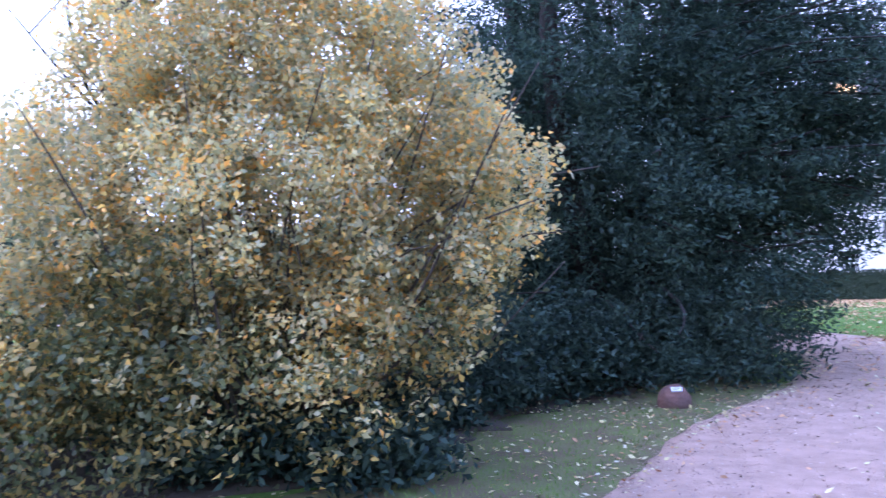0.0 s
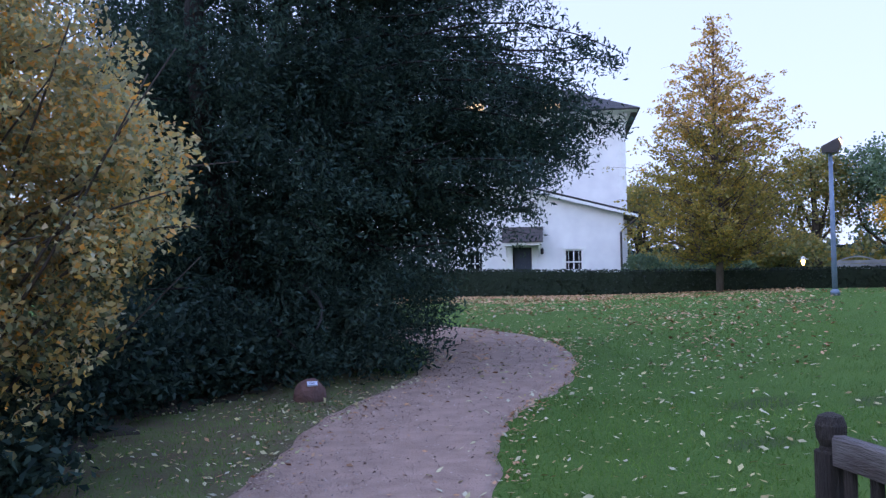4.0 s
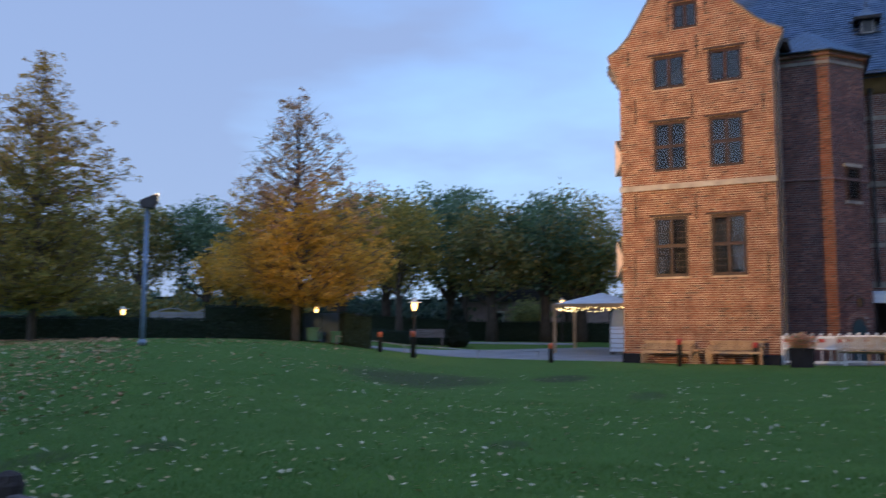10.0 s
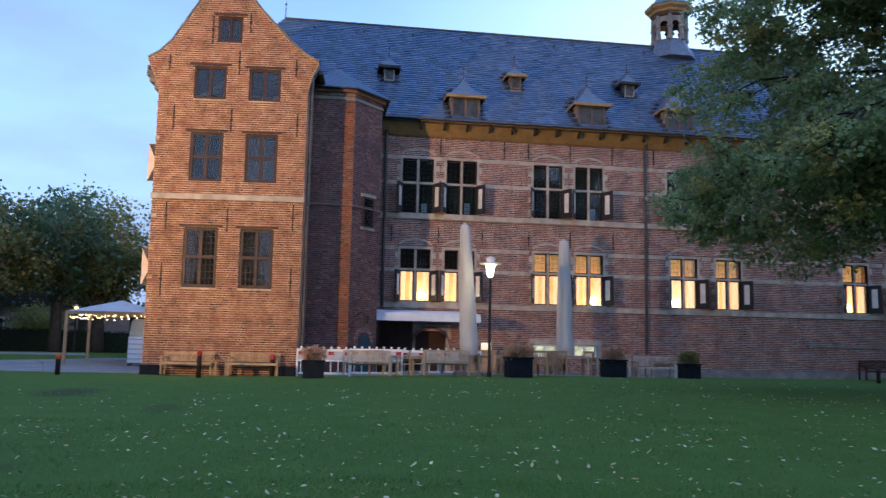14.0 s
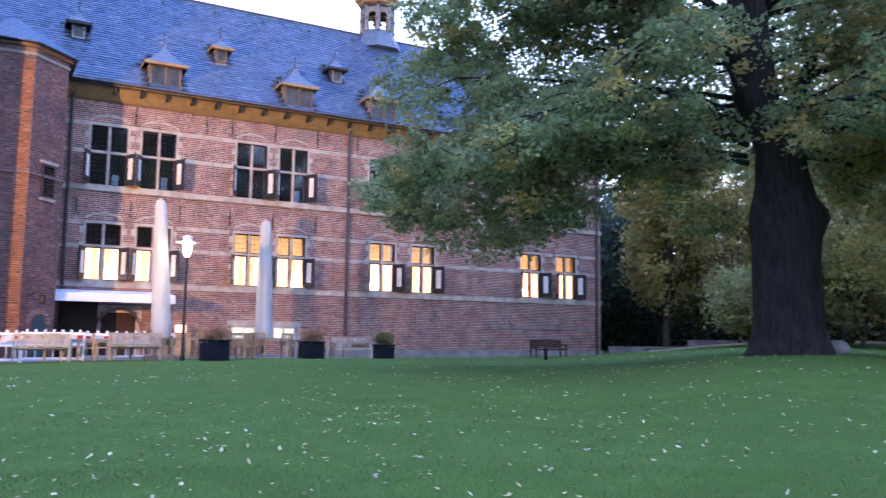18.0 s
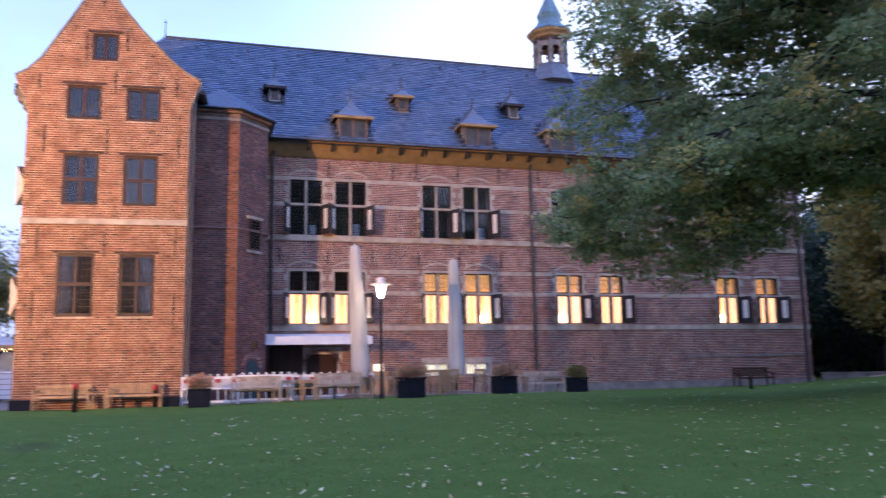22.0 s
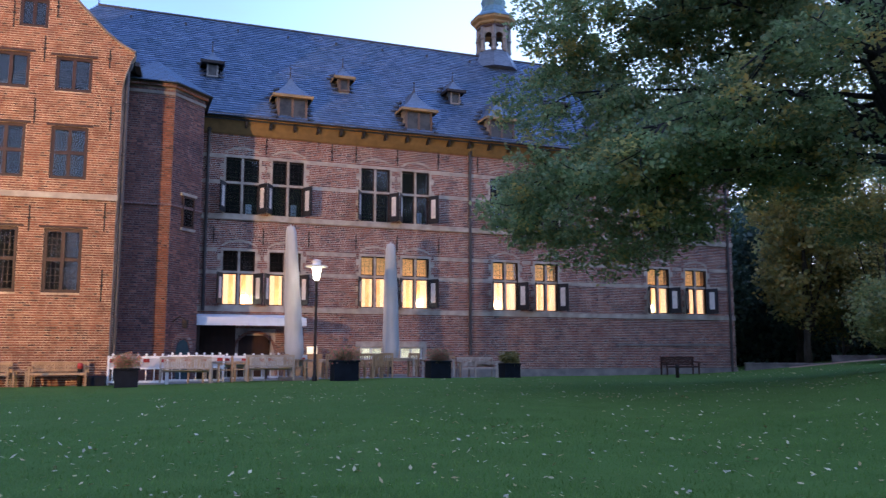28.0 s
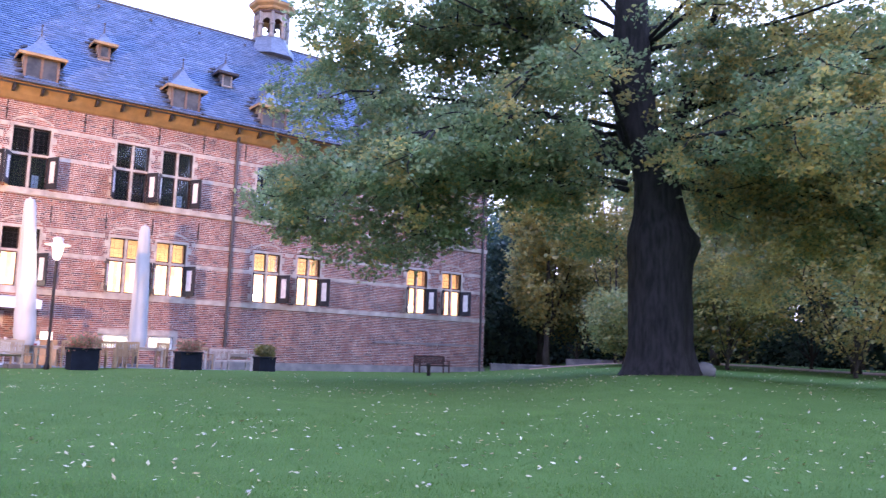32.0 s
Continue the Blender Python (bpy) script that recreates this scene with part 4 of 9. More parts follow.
def shutter(window, hinge, z0, z1, wide, swing, lozenge=False):
    """A shutter hinged at x = hinge on the face of the wall, standing open by swing degrees from the wall."""
    s = Solid()
    sign = 1 if wide > 0 else -1
    w = abs(wide)
    at = Matrix.Translation((hinge, -0.03, 0)) @ Matrix.Rotation(radians(-swing * sign), 4, "Z")
    if sign < 0:
        at = at @ Matrix.Diagonal((-1, 1, 1, 1))
    s.box(0, w, -0.02, 0.02, z0, z1, 0, at)
    if lozenge:
        # cream and dark triangles that meet in the middle, on both faces
        c, h = w / 2, (z0 + z1) / 2
        for y, order in ((-0.024, 1), (0.024, -1)):
            for tri in (((0, z0), (0, z1), (c, h)), ((w, z0), (w, z1), (c, h))):
                pts = [at @ Vector((x, y, z)) for x, z in tri]
                s.add(pts, [(0, 1, 2)[::order]], 1)
    else:
        for y in (-0.026, 0.0215):
            s.box(w * 0.28, w * 0.72, y, y + 0.0045, z0 + 0.18 * (z1 - z0), z1 - 0.14 * (z1 - z0), 1, at)
    return part("shutter", s, (SHUTTER_DARK, SHUTTER_PINK if lozenge else SHUTTER_WHITE), window)


def anchor_iron(house, x, z0, z1, y=0.0):
    s = Solid().box(x - 0.022, x + 0.022, y - 0.045, y - 0.004, z0, z1, c=0.008)
    s.box(x - 0.05, x + 0.05, y - 0.04, y - 0.004, (z0 + z1) / 2 - 0.03, (z0 + z1) / 2 + 0.03)
    part("wall_anchor", s, IRON, house)


def down_pipe(house, x, z0, z1, y=-0.10, r=0.07):
    s = Solid().tube([(x, y, z0), (x, y, z1)], [r, r], 10)
    for z in np.arange(z0 + 0.6, z1 - 0.3, 1.9):
        s.tube([(x, y, z), (x, y, z + 0.06)], [r * 1.35, r * 1.35], 10).box(x - 0.02, x + 0.02, y, 0, z, z + 0.05)
    s.lathe([(r, 0), (r * 2.2, 0.18), (r * 2.2, 0.32)], 10, (x, y, z1))
    part("downpipe", s, LEAD, house, smooth=False)


# ---- the castle: gable tower ----
tower = thing("gable_tower", pose(31.847, 6.0, 0, 0, 0, -94.955), "orange-lit brick castle tower with curved gable and brown windows", "castle tower")
TW = 5.56
GABLE_L = [(11.05, 0.0), (11.55, -0.16), (11.95, -0.36), (12.26, -0.48), (12.27, -0.44), (12.52, -0.03), (13.0, 0.43), (13.62, 0.80), (14.52, 1.35), (15.2, 1.74), (16.05, 2.42)]
GABLE_R = [(11.05, TW), (11.55, 5.66), (12.1, 5.85), (12.35, 5.98), (12.36, 5.93), (12.6, 5.46), (13.03, 4.92), (13.65, 4.33), (14.3, 3.72), (15.1, 3.08), (16.05, 2.46)]


def along(profile):
    zs, xs = zip(*profile)
    return lambda z: float(np.interp(z, zs, xs))


t_levels = [0.2] + list(np.arange(1, 11, 1.0)) + list(np.arange(11.05, 12.2, 0.12)) + list(np.arange(12.26, 16.06, 0.1)) + [16.05]
T_WIN = [(1.22, 2.48, 3.63, 5.88, 4.78), (3.28, 4.52, 3.63, 5.86, 4.78), (1.26, 2.50, 7.60, 9.50, 8.55), (3.31, 4.52, 7.60, 9.48, 8.55), (1.28, 2.50, 10.76, 12.06, None), (3.33, 4.54, 10.74, 12.02, None), (2.07, 3.01, 12.99, 14.06, None)]
part("wall", pierced(along(GABLE_L), along(GABLE_R), t_levels, [w[:4] for w in T_WIN], 0.45), TOWER_MORTAR, tower)
DEEP = 13.0
part("wall", Solid().box(0.0, 0.45, 0.45, DEEP, 0.2, 11.9), TOWER_BRICK, tower)
part("wall", Solid().box(TW - 0.45, TW, 0.45, DEEP, 0.2, 11.9), TOWER_BRICK, tower)
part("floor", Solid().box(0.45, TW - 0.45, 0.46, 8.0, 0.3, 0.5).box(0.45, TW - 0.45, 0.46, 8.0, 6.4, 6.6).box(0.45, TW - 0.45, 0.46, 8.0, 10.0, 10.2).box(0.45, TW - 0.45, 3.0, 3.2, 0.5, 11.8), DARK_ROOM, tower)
for x0, x1, z0, z1, tr in T_WIN:
    cross_window(tower, x0, x1, z0, z1, tr, BROWN_WOOD, 0.115, lead=z0 < 5, deep=0.10)
    part("lintel", Solid().box(x0 - 0.16, x1 + 0.16, -0.05, 0.10, z1 + 0.003, z1 + 0.08), BROWN_WOOD, tower)
part("string_course", Solid().box(-0.04, TW + 0.04, -0.07, -0.002, 6.90, 7.11), STONE, tower, "pale stone string course")
for x, z0, z1 in ((0.62, 9.5, 10.48), (2.75, 9.5, 10.42), (5.22, 9.4, 10.3), (0.36, 11.8, 12.45), (2.95, 11.75, 12.7), (5.1, 11.7, 12.4), (0.55, 5.75, 6.8), (2.79, 5.72, 6.64), (5.2, 5.8, 6.8), (0.50, 3.3, 4.5), (5.21, 3.35, 4.45), (2.45, 15.0, 15.5), (1.9, 12.9, 14.0), (3.3, 13.4, 14.2)):
    anchor_iron(tower, x, z0, z1)
for i, z in enumerate((3.05, 3.9, 5.0, 6.2, 7.35, 8.4, 9.15, 10.0, 10.9)):
    part("quoin", Solid().box(-0.012, 0.13 + 0.05 * (i % 2), -0.012, 0.3, z, z + 0.13), TOWER_BRICK if i % 3 else STONE, tower)
# coping that follows the gable, a kneeler of stepped stone, gutters and the roof behind
for prof, side in ((GABLE_L[4:], -1), (GABLE_R[4:], 1)):
    outer = []
    for k, (z, x) in enumerate(prof):
        (za, xa), (zb, xb) = prof[max(k - 1, 0)], prof[min(k + 1, len(prof) - 1)]
        d = Vector((xb - xa, zb - za)).normalized()
        nx, nz = (-d.y, d.x) if side < 0 else (d.y, -d.x)
        outer.append((x + nx * 0.07, z + nz * 0.07))
    part("coping", Solid().prism([(x, z) for z, x in prof] + outer[::-1], -0.06, 0.5), DARK_MORTAR, tower)
part("kneeler", Solid().box(-0.62, -0.18, 0.46, 1.1, 11.75, 11.95).box(-0.5, -0.1, 0.46, 1.0, 11.5, 11.75).box(-0.3, 0.0, 0.46, 0.9, 11.2, 11.5), DARK_MORTAR, tower)
roof = Solid()
for prof in ([(-0.46, 12.2), (0.0, 12.45), (0.45, 12.95), (1.36, 14.45), (2.44, 15.95)], [(2.44, 15.95), (3.72, 14.2), (4.9, 12.97), (5.45, 12.55), (5.9, 12.3)]):
    for (xa, za), (xb, zb) in zip(prof, prof[1:]):
        roof.prism([(xa, za), (xb, zb), (xb, zb - 0.14), (xa, za - 0.14)], 0.5, DEEP + 1.0)
part("roof", roof, SLATE, tower)
part("gutter", Solid().box(-0.62, -0.44, 0.5, DEEP, 12.0, 12.16).box(5.88, 6.06, 0.5, 5.0, 12.05, 12.2), LEAD, tower)
part("weather_vane", Solid().tube([(2.44, 0.1, 16.0), (2.44, 0.1, 17.0)], [0.022, 0.012], 6).tube([(2.08, 0.1, 16.50), (2.80, 0.1, 16.52)], [0.016, 0.016], 6).box(2.40, 2.48, 0.07, 0.13, 16.46, 16.56), IRON, tower)
down_pipe(tower, TW + 0.14, 0.4, 11.7, 0.25, 0.075)
for z0, z1 in ((3.72, 5.15), (7.77, 9.22)):
    h = (z0 + z1) / 2
    leaf = Solid().box(-0.56, -0.004, 1.13, 1.17, z0, z1)
    leaf.add([(-0.56, 1.126, z0), (-0.56, 1.126, z1), (-0.24, 1.126, h)], [(0, 1, 2)], 1).add([(-0.004, 1.126, z0), (-0.004, 1.126, z1), (-0.24, 1.126, h)], [(2, 1, 0)], 1)
    part("shutter", leaf, (SHUTTER_DARK, SHUTTER_PINK), tower, "cream and dark lozenge shutter standing open")

# ---- the castle: hall ----
hall = thing("castle_hall", pose(37.5, 0, 0, 0, 0, -90), "long red-brick castle hall with stone bands and slate roof", "castle")
HR = 31.25
U_WIN = [(3.83, 5.29), (5.88, 7.31), (10.01, 11.42), (12.03, 13.40), (16.62, 18.02), (18.95, 20.3), (25.72, 27.05), (28.1, 29.45)]
L_WIN = [(3.83, 5.22), (5.85, 7.25), (10.06, 11.42), (12.06, 13.40), (16.75, 18.10), (19.05, 20.33), (25.69, 27.03), (28.08, 29.43)]
C_WIN = [(10.05, 11.2, 1.30, 1.86), (12.0, 13.1, 1.30, 1.86)]
holes = [(a, b, 7.66, 10.25) for a, b in U_WIN] + [(a, b, 3.62, 6.06) for a, b in L_WIN] + C_WIN + [(4.6, 6.0, 0.4, 2.35)]
holes_hall = holes
part("wall", pierced(lambda z: -6.0, lambda z: HR, [0.2, 3.0, 6.5, 9.0, 12.0], holes, 0.5), LIME_MORTAR, hall)
part("wall", Solid().box(HR - 0.5, HR, 0.5, 12.0, 0.2, 12.0), HALL_BRICK, hall)
part("wall", Solid().box(-6.0, HR, 12.0, 12.5, 0.2, 12.0), HALL_BRICK, hall)
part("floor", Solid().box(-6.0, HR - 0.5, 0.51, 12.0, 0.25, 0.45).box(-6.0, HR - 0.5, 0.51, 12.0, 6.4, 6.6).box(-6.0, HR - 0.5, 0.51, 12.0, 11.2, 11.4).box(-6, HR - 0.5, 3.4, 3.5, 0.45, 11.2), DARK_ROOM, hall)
part("plinth", Solid().box(13.5, HR + 0.05, -0.06, -0.003, 0.2, 0.83), STONE_DARK, hall, "grey stone plinth")
for i, (a, b) in enumerate(U_WIN):
    w = stone_window(hall, a, b, 7.66, 10.25, 9.12)
    shutter(w, b - 0.02, 7.74, 9.08, 0.66, 64)
    shutter(w, a + 0.02, 7.74, 9.08, -0.66, 64)
    # pale papers and blinds that stand on the sills behind the glass
    if i in (0, 1, 3, 5):
        part("sill_object", Solid().box(b - 0.52, b - 0.26, 0.32, 0.36, 7.72, 8.22 + 0.1 * (i % 2)), AWNING, w, "pale screen standing on the sill")
for i, (a, b) in enumerate(L_WIN):
    w = stone_window(hall, a, b, 3.62, 6.06, 5.12, lower=True, upper=i > 1)
    shutter(w, b - 0.02, 3.70, 5.06, 0.66, 64)
    shutter(w, a + 0.02, 3.70, 5.06, -0.66, 64)
    if i in (0, 1, 3, 4, 6):
        part("table_lamp", Solid().lathe([(0.02, 0), (0.12, 0.02), (0.17, 0.16), (0.15, 0.30), (0.06, 0.36)], 12, ((a + b) / 2 + (0.32 if i < 4 else -0.3), 0.34, 3.78)), LAMP_GLASS, w, "bright table lamp behind the glass", smooth=True)
# stone surrounds with toothed jambs
for rows_, z0, z1 in ((U_WIN, 7.66, 10.25), (L_WIN, 3.62, 6.06)):
    for a, b in rows_:
        s = Solid()
        s.box(a - 0.10, a, -0.025, 0.2, z0, z1 + 0.10).box(b, b + 0.10, -0.025, 0.2, z0, z1 + 0.10).box(a, b, -0.025, 0.2, z1, z1 + 0.10)
        for k, z in enumerate(np.arange(z0 + 0.15, z1 - 0.3, 0.62)):
            s.box(a - 0.24, a - 0.10, -0.022, 0.2, z, z + 0.28).box(b + 0.10, b + 0.24, -0.022, 0.2, z, z + 0.28)
        part("surround", s, STONE, hall)
        arch = Solid()
        half, rise, cx = (b - a) / 2 + 0.06, 0.24, (a + b) / 2
        R = (half * half + rise * rise) / (2 * rise)
        zc = z1 + 0.17 + rise - R
        lim = math.asin(half / R)
        pts = [(cx + R * math.sin(w), zc + R * math.cos(w)) for w in np.linspace(-lim, lim, 11)]
        arch.prism(pts + [(xa, za + 0.09) for xa, za in pts[::-1]], -0.022, 0.1)
        part("relieving_arch", arch, STONE, hall)


def banded(z0, z1, rows_, name, mat, proud, pad=0.0):
    x = 2.55
    for a, b in rows_ + [(HR, HR)]:
        if a - pad - x > 0.15:
            part(name, Solid().box(x, a - pad, -proud, -0.002, z0, z1), mat, hall)
        x = b + pad


banded(10.20, 10.36, U_WIN, "stone_band", STONE, 0.012, 0.105)
banded(9.02, 9.20, U_WIN, "stone_band", STONE, 0.012, 0.245)
banded(7.44, 7.655, [], "string_course", STONE, 0.09)
banded(6.0, 6.17, L_WIN, "stone_band", STONE, 0.012, 0.245)
banded(5.02, 5.19, L_WIN, "stone_band", STONE, 0.012, 0.245)
banded(3.38, 3.61, [], "string_course", STONE, 0.06)
part("string_course", Solid().box(23.8, 30.7, -0.05, -0.002, 2.0, 2.09), STONE_DARK, hall)
for x in (5.58, 9.75, 11.79, 13.87, 15.95, 8.6, 20.9, 23.0):
    anchor_iron(hall, x, 10.45, 11.25)
for x in (3.4, 5.55, 7.6, 9.8, 11.8, 13.9):
    anchor_iron(hall, x, 6.35, 7.1)
for x in (3.05, 15.5, 30.9):
    down_pipe(hall, x, 0.5 if x > 20 else (3.4 if x < 4 else 1.5), 11.3)
for a, b, z0, z1 in C_WIN:
    w = cross_window(hall, a, b, z0, z1, None, WHITE_PAINT, 0.06, lit=(COOL_LAMP,))
    s = Solid().box(a - 0.2, a, -0.02, 0.3, z0 - 0.1, z1 + 0.25).box(b, b + 0.2, -0.02, 0.3, z0 - 0.1, z1 + 0.25).box(a, b, -0.02, 0.3, z1, z1 + 0.25)
    part("surround", s, STONE, hall)
# door arch under the awning
s = Solid()
pts = [(5.3 + 0.85 * math.cos(w), 1.6 + 0.85 * math.sin(w)) for w in np.linspace(0, math.pi, 13)]
s.prism(pts + [(5.3 + (xa - 5.3) * 1.14, 1.6 + (za - 1.6) * 1.14) for xa, za in pts[::-1]], -0.03, 0.2)
part("door_arch", s, HALL_BRICK, hall)
part("door", Solid().box(4.62, 5.98, 0.2, 0.26, 0.45, 2.35), BROWN_WOOD, hall, "dark wooden door under the awning")

# eaves: a coved ochre cornice with small brackets and a gutter
cove = Solid()
cp = [(0.0, 11.28), (-0.10, 11.34), (-0.28, 11.52), (-0.46, 11.74), (-0.60, 11.88), (-0.60, 11.98), (0.0, 11.98)]
n = len(cp)
cove.add([(2.4, y, z) for y, z in cp] + [(HR + 0.1, y, z) for y, z in cp], [(i, (i + 1) % n, n + (i + 1) % n, n + i) for i in range(n)] + [tuple(range(n)), tuple(range(n, 2 * n))[::-1]])
part("cornice", cove, WARM_PAINT, hall, "ochre painted coved cornice")
for x in np.arange(4.6, HR, 1.07):
    part("bracket", Solid().prism([(x - 0.05, 11.55), (x + 0.05, 11.55), (x + 0.05, 11.8), (x - 0.05, 11.8)], -0.58, -0.30).box(x - 0.05, x + 0.05, -0.66, -0.58, 11.62, 11.86), IRON, hall)
part("gutter", Solid().tube([(2.4, -0.70, 11.98), (HR + 0.1, -0.70, 11.98)], [0.085, 0.085], 8), LEAD, hall)
# slate roof with hipped ends
RY0, RZ0, RY1, RZ1 = -0.78, 11.93, 6.0, 18.86
rv = [(-7.0, RY0, RZ0), (HR + 0.4, RY0, RZ0), (HR - 4.5, RY1, RZ1), (-2.06, RY1, RZ1), (HR + 0.4, 12.8, RZ0), (-7.0, 12.8, RZ0)]
part("roof", Solid().add(rv, [(0, 1, 2, 3), (1, 4, 2), (4, 5, 3, 2), (5, 0, 3)]).add([(x, y, z - 0.12) for x, y, z in rv], [(0, 5, 4, 1)]), SLATE, hall, "blue-grey slate roof")
part("ridge", Solid().tube([(-2.1, RY1, RZ1 + 0.02), (HR - 4.5, RY1, RZ1 + 0.02)], [0.09, 0.09], 8), LEAD, hall)
part("finial", Solid().tube([(-2.06, RY1, RZ1), (-2.06, RY1, RZ1 + 1.0)], [0.035, 0.015], 6).lathe([(0.01, 0), (0.07, 0.06), (0.01, 0.13)], 8, (-2.06, RY1, RZ1 + 0.75)), IRON, hall)


def roof_y(z):
    return RY0 + (z - RZ0) * (RY1 - RY0) / (RZ1 - RZ0)


def dormer(x, z, wide, high, front, peak, flare, warm):
    """A dormer with a wooden window under a bell-cast pyramid roof, its slate cheeks sweeping into the slope."""
    h = wide / 2
    d = part("dormer", Solid().box(x - h, x + h, front, roof_y(z + high) + 0.2, z - 0.1, z + high), STONE_DARK if warm else SLATE, hall)
    wood = DORMER_WOOD if warm else STONE_DARK
    t = 0.10 if warm else 0.07
    fr = Solid().box(x - h, x - h + t, front - 0.06, front - 0.003, z, z + high).box(x + h - t, x + h, front - 0.06, front - 0.003, z, z + high)
    fr.box(x - h + t, x + h - t, front - 0.06, front - 0.003, z + high - t, z + high).box(x - h + t, x + h - t, front - 0.07, front - 0.003, z, z + t)
    if wide > 1:
        fr.box(x - t / 2, x + t / 2, front - 0.055, front - 0.003, z + t, z + high - t)
    part("dormer_frame", fr, wood, d)
    for p, q in (((x - h + t, x - t / 2), (x + t / 2, x + h - t)) if wide > 1 else ((x - h + t, x + h - t),)):
        part("pane", Solid().box(p, q, front - 0.025, front - 0.006, z + t, z + high - t), DORMER_GLASS, d)
    e, zt = h + flare, z + high
    yb, yc = roof_y(zt + peak) + 0.4, front + h * 0.9 + 0.1
    f0 = front - flare
    r, rings = Solid(), []
    for q in np.linspace(0, 1, 7):
        k = (1 - q) ** 1.55
        zz = zt + peak * q
        rings.append([(x - e * k, yc + (f0 - yc) * k, zz), (x + e * k, yc + (f0 - yc) * k, zz), (x + e * k, yb, zz), (x - e * k, yb, zz)])
    r.add([p for ring in rings for p in ring], [tuple(4 * i + c for c in f) for i in range(6) for f in ((0, 1, 5, 4), (1, 2, 6, 5), (3, 0, 4, 7))])
    part("dormer_roof", r, DORMER_SLATE, d)
    part("eaves_board", Solid().box(x - e, x + e, f0 - 0.03, f0 - 0.002, zt - 0.09, zt + 0.03).box(x - e - 0.03, x - e, f0 - 0.03, roof_y(zt), zt - 0.09, zt + 0.03).box(x + e, x + e + 0.03, f0 - 0.03, roof_y(zt), zt - 0.09, zt + 0.03).box(x - e, x + e, f0, front - 0.08, zt - 0.10, zt - 0.06), WARM_PAINT if warm else IRON, d)
    part("finial", Solid().tube([(x, yc, zt + peak - 0.15), (x, yc, zt + peak + 0.42)], [0.05, 0.012], 6).lathe([(0.01, 0), (0.06, 0.06), (0.01, 0.12)], 8, (x, yc, zt + peak + 0.3)), LEAD, d)
    # slates of the swept valleys: short tongues that stand off the slope beside the cheeks
    for side in (-1, 1):
        n = 7 if wide > 1 else 5
        for k in range(n):
            zz = z + 0.05 + (high + peak * 0.55) * k / (n - 1)
            out = (e if zz > zt else h) * (1.0 if zz < zt else max(0.2, 1 - (zz - zt) / peak))
            xa, xb = x + side * out, x + side * (out + 0.30)
            yy = roof_y(zz)
            part("valley_slate", Solid().add([(xa, yy - 0.16, zz + 0.05), (xb, yy - 0.05, zz - 0.06), (xb, yy - 0.02, zz + 0.06), (xa, yy - 0.05, zz + 0.17), (xa, yy, zz - 0.02), (xb, yy + 0.02, zz - 0.08)], [(0, 1, 2, 3), (0, 4, 5, 1)]), SHUTTER_DARK, d)


for x in (6.62, 12.68, 17.05, 23.2, 28.0):
    dormer(x, 12.0, 1.36, 1.18, -0.50, 1.22, 0.22, True)
for i, x in enumerate((3.2, 9.45, 15.3, 21.4)):
    dormer(x, 14.30, 0.52, 0.70, 1.40, 0.72, 0.24, i == 1)
for x in np.arange(-0.5, 26, 2.6):
    part("roof_hook", Solid().box(x - 0.05, x + 0.05, roof_y(18.2) - 0.16, roof_y(18.2) + 0.02, 18.14, 18.26), LEAD, hall)
# open bell cupola on the ridge
CX = 19.55
CZ = RZ1 - 0.38
COPPER = surface("weathered_copper", (0.14, 0.24, 0.28), (0.09, 0.15, 0.19), 3.0, 0.5, 0.3, 20, metal=0.3)
cup = part("cupola", Solid().lathe([(1.55, -0.5), (1.28, 0.05), (1.05, 0.38), (0.98, 0.55), (0.98, 0.66)], 8, (CX, RY1, CZ), turn=math.pi / 8), DORMER_SLATE, hall, "open octagonal bell cupola")
for k in range(8):
    w = 2 * math.pi * k / 8 + math.pi / 8
    q0 = Vector((CX + 0.90 * math.cos(w), RY1 + 0.90 * math.sin(w), CZ))
    part("post", Solid().tube([q0 + Vector((0, 0, 0.6)), q0 + Vector((0, 0, 2.1))], [0.13, 0.13], 6).lathe([(0.16, 0.62), (0.17, 0.74), (0.13, 0.80)], 8, q0).lathe([(0.13, 1.30), (0.18, 1.36), (0.18, 1.44), (0.13, 1.48)], 8, q0), STONE_DARK, cup)
    w2 = w + math.pi / 8
    c = Solid()
    at = Matrix.Translation((CX + 0.83 * math.cos(w2), RY1 + 0.83 * math.sin(w2), CZ + 1.5)) @ Matrix.Rotation(w2 + math.pi / 2, 4, "Z")
    arc = [(0.23 * math.cos(q), 0.23 * math.sin(q) + 0.02) for q in np.linspace(0, math.pi, 9)]
    c.prism(arc + [(-0.34, 0.02), (-0.34, 0.62), (0.34, 0.62), (0.34, 0.02)], -0.05, 0.05)
    c.v = [tuple(at @ Vector(p)) for p in c.v]
    part("arch", c, STONE_DARK, cup)
part("frieze", Solid().lathe([(0.99, 2.04), (1.02, 2.10), (1.02, 2.2), (1.10, 2.24)], 8, (CX, RY1, CZ), turn=math.pi / 8), BROWN_WOOD, cup)
part("cornice", Solid().lathe([(1.04, 2.20), (1.14, 2.30), (1.16, 2.40), (1.34, 2.52), (1.38, 2.66), (1.1, 2.70)], 8, (CX, RY1, CZ), turn=math.pi / 8), WARM_PAINT, cup)
part("dome", Solid().lathe([(1.40, 2.68), (1.16, 2.88), (0.86, 3.1), (0.66, 3.5), (0.74, 3.85), (0.48, 4.4), (0.14, 5.2), (0.03, 6.4)], 8, (CX, RY1, CZ), turn=math.pi / 8), COPPER, cup)
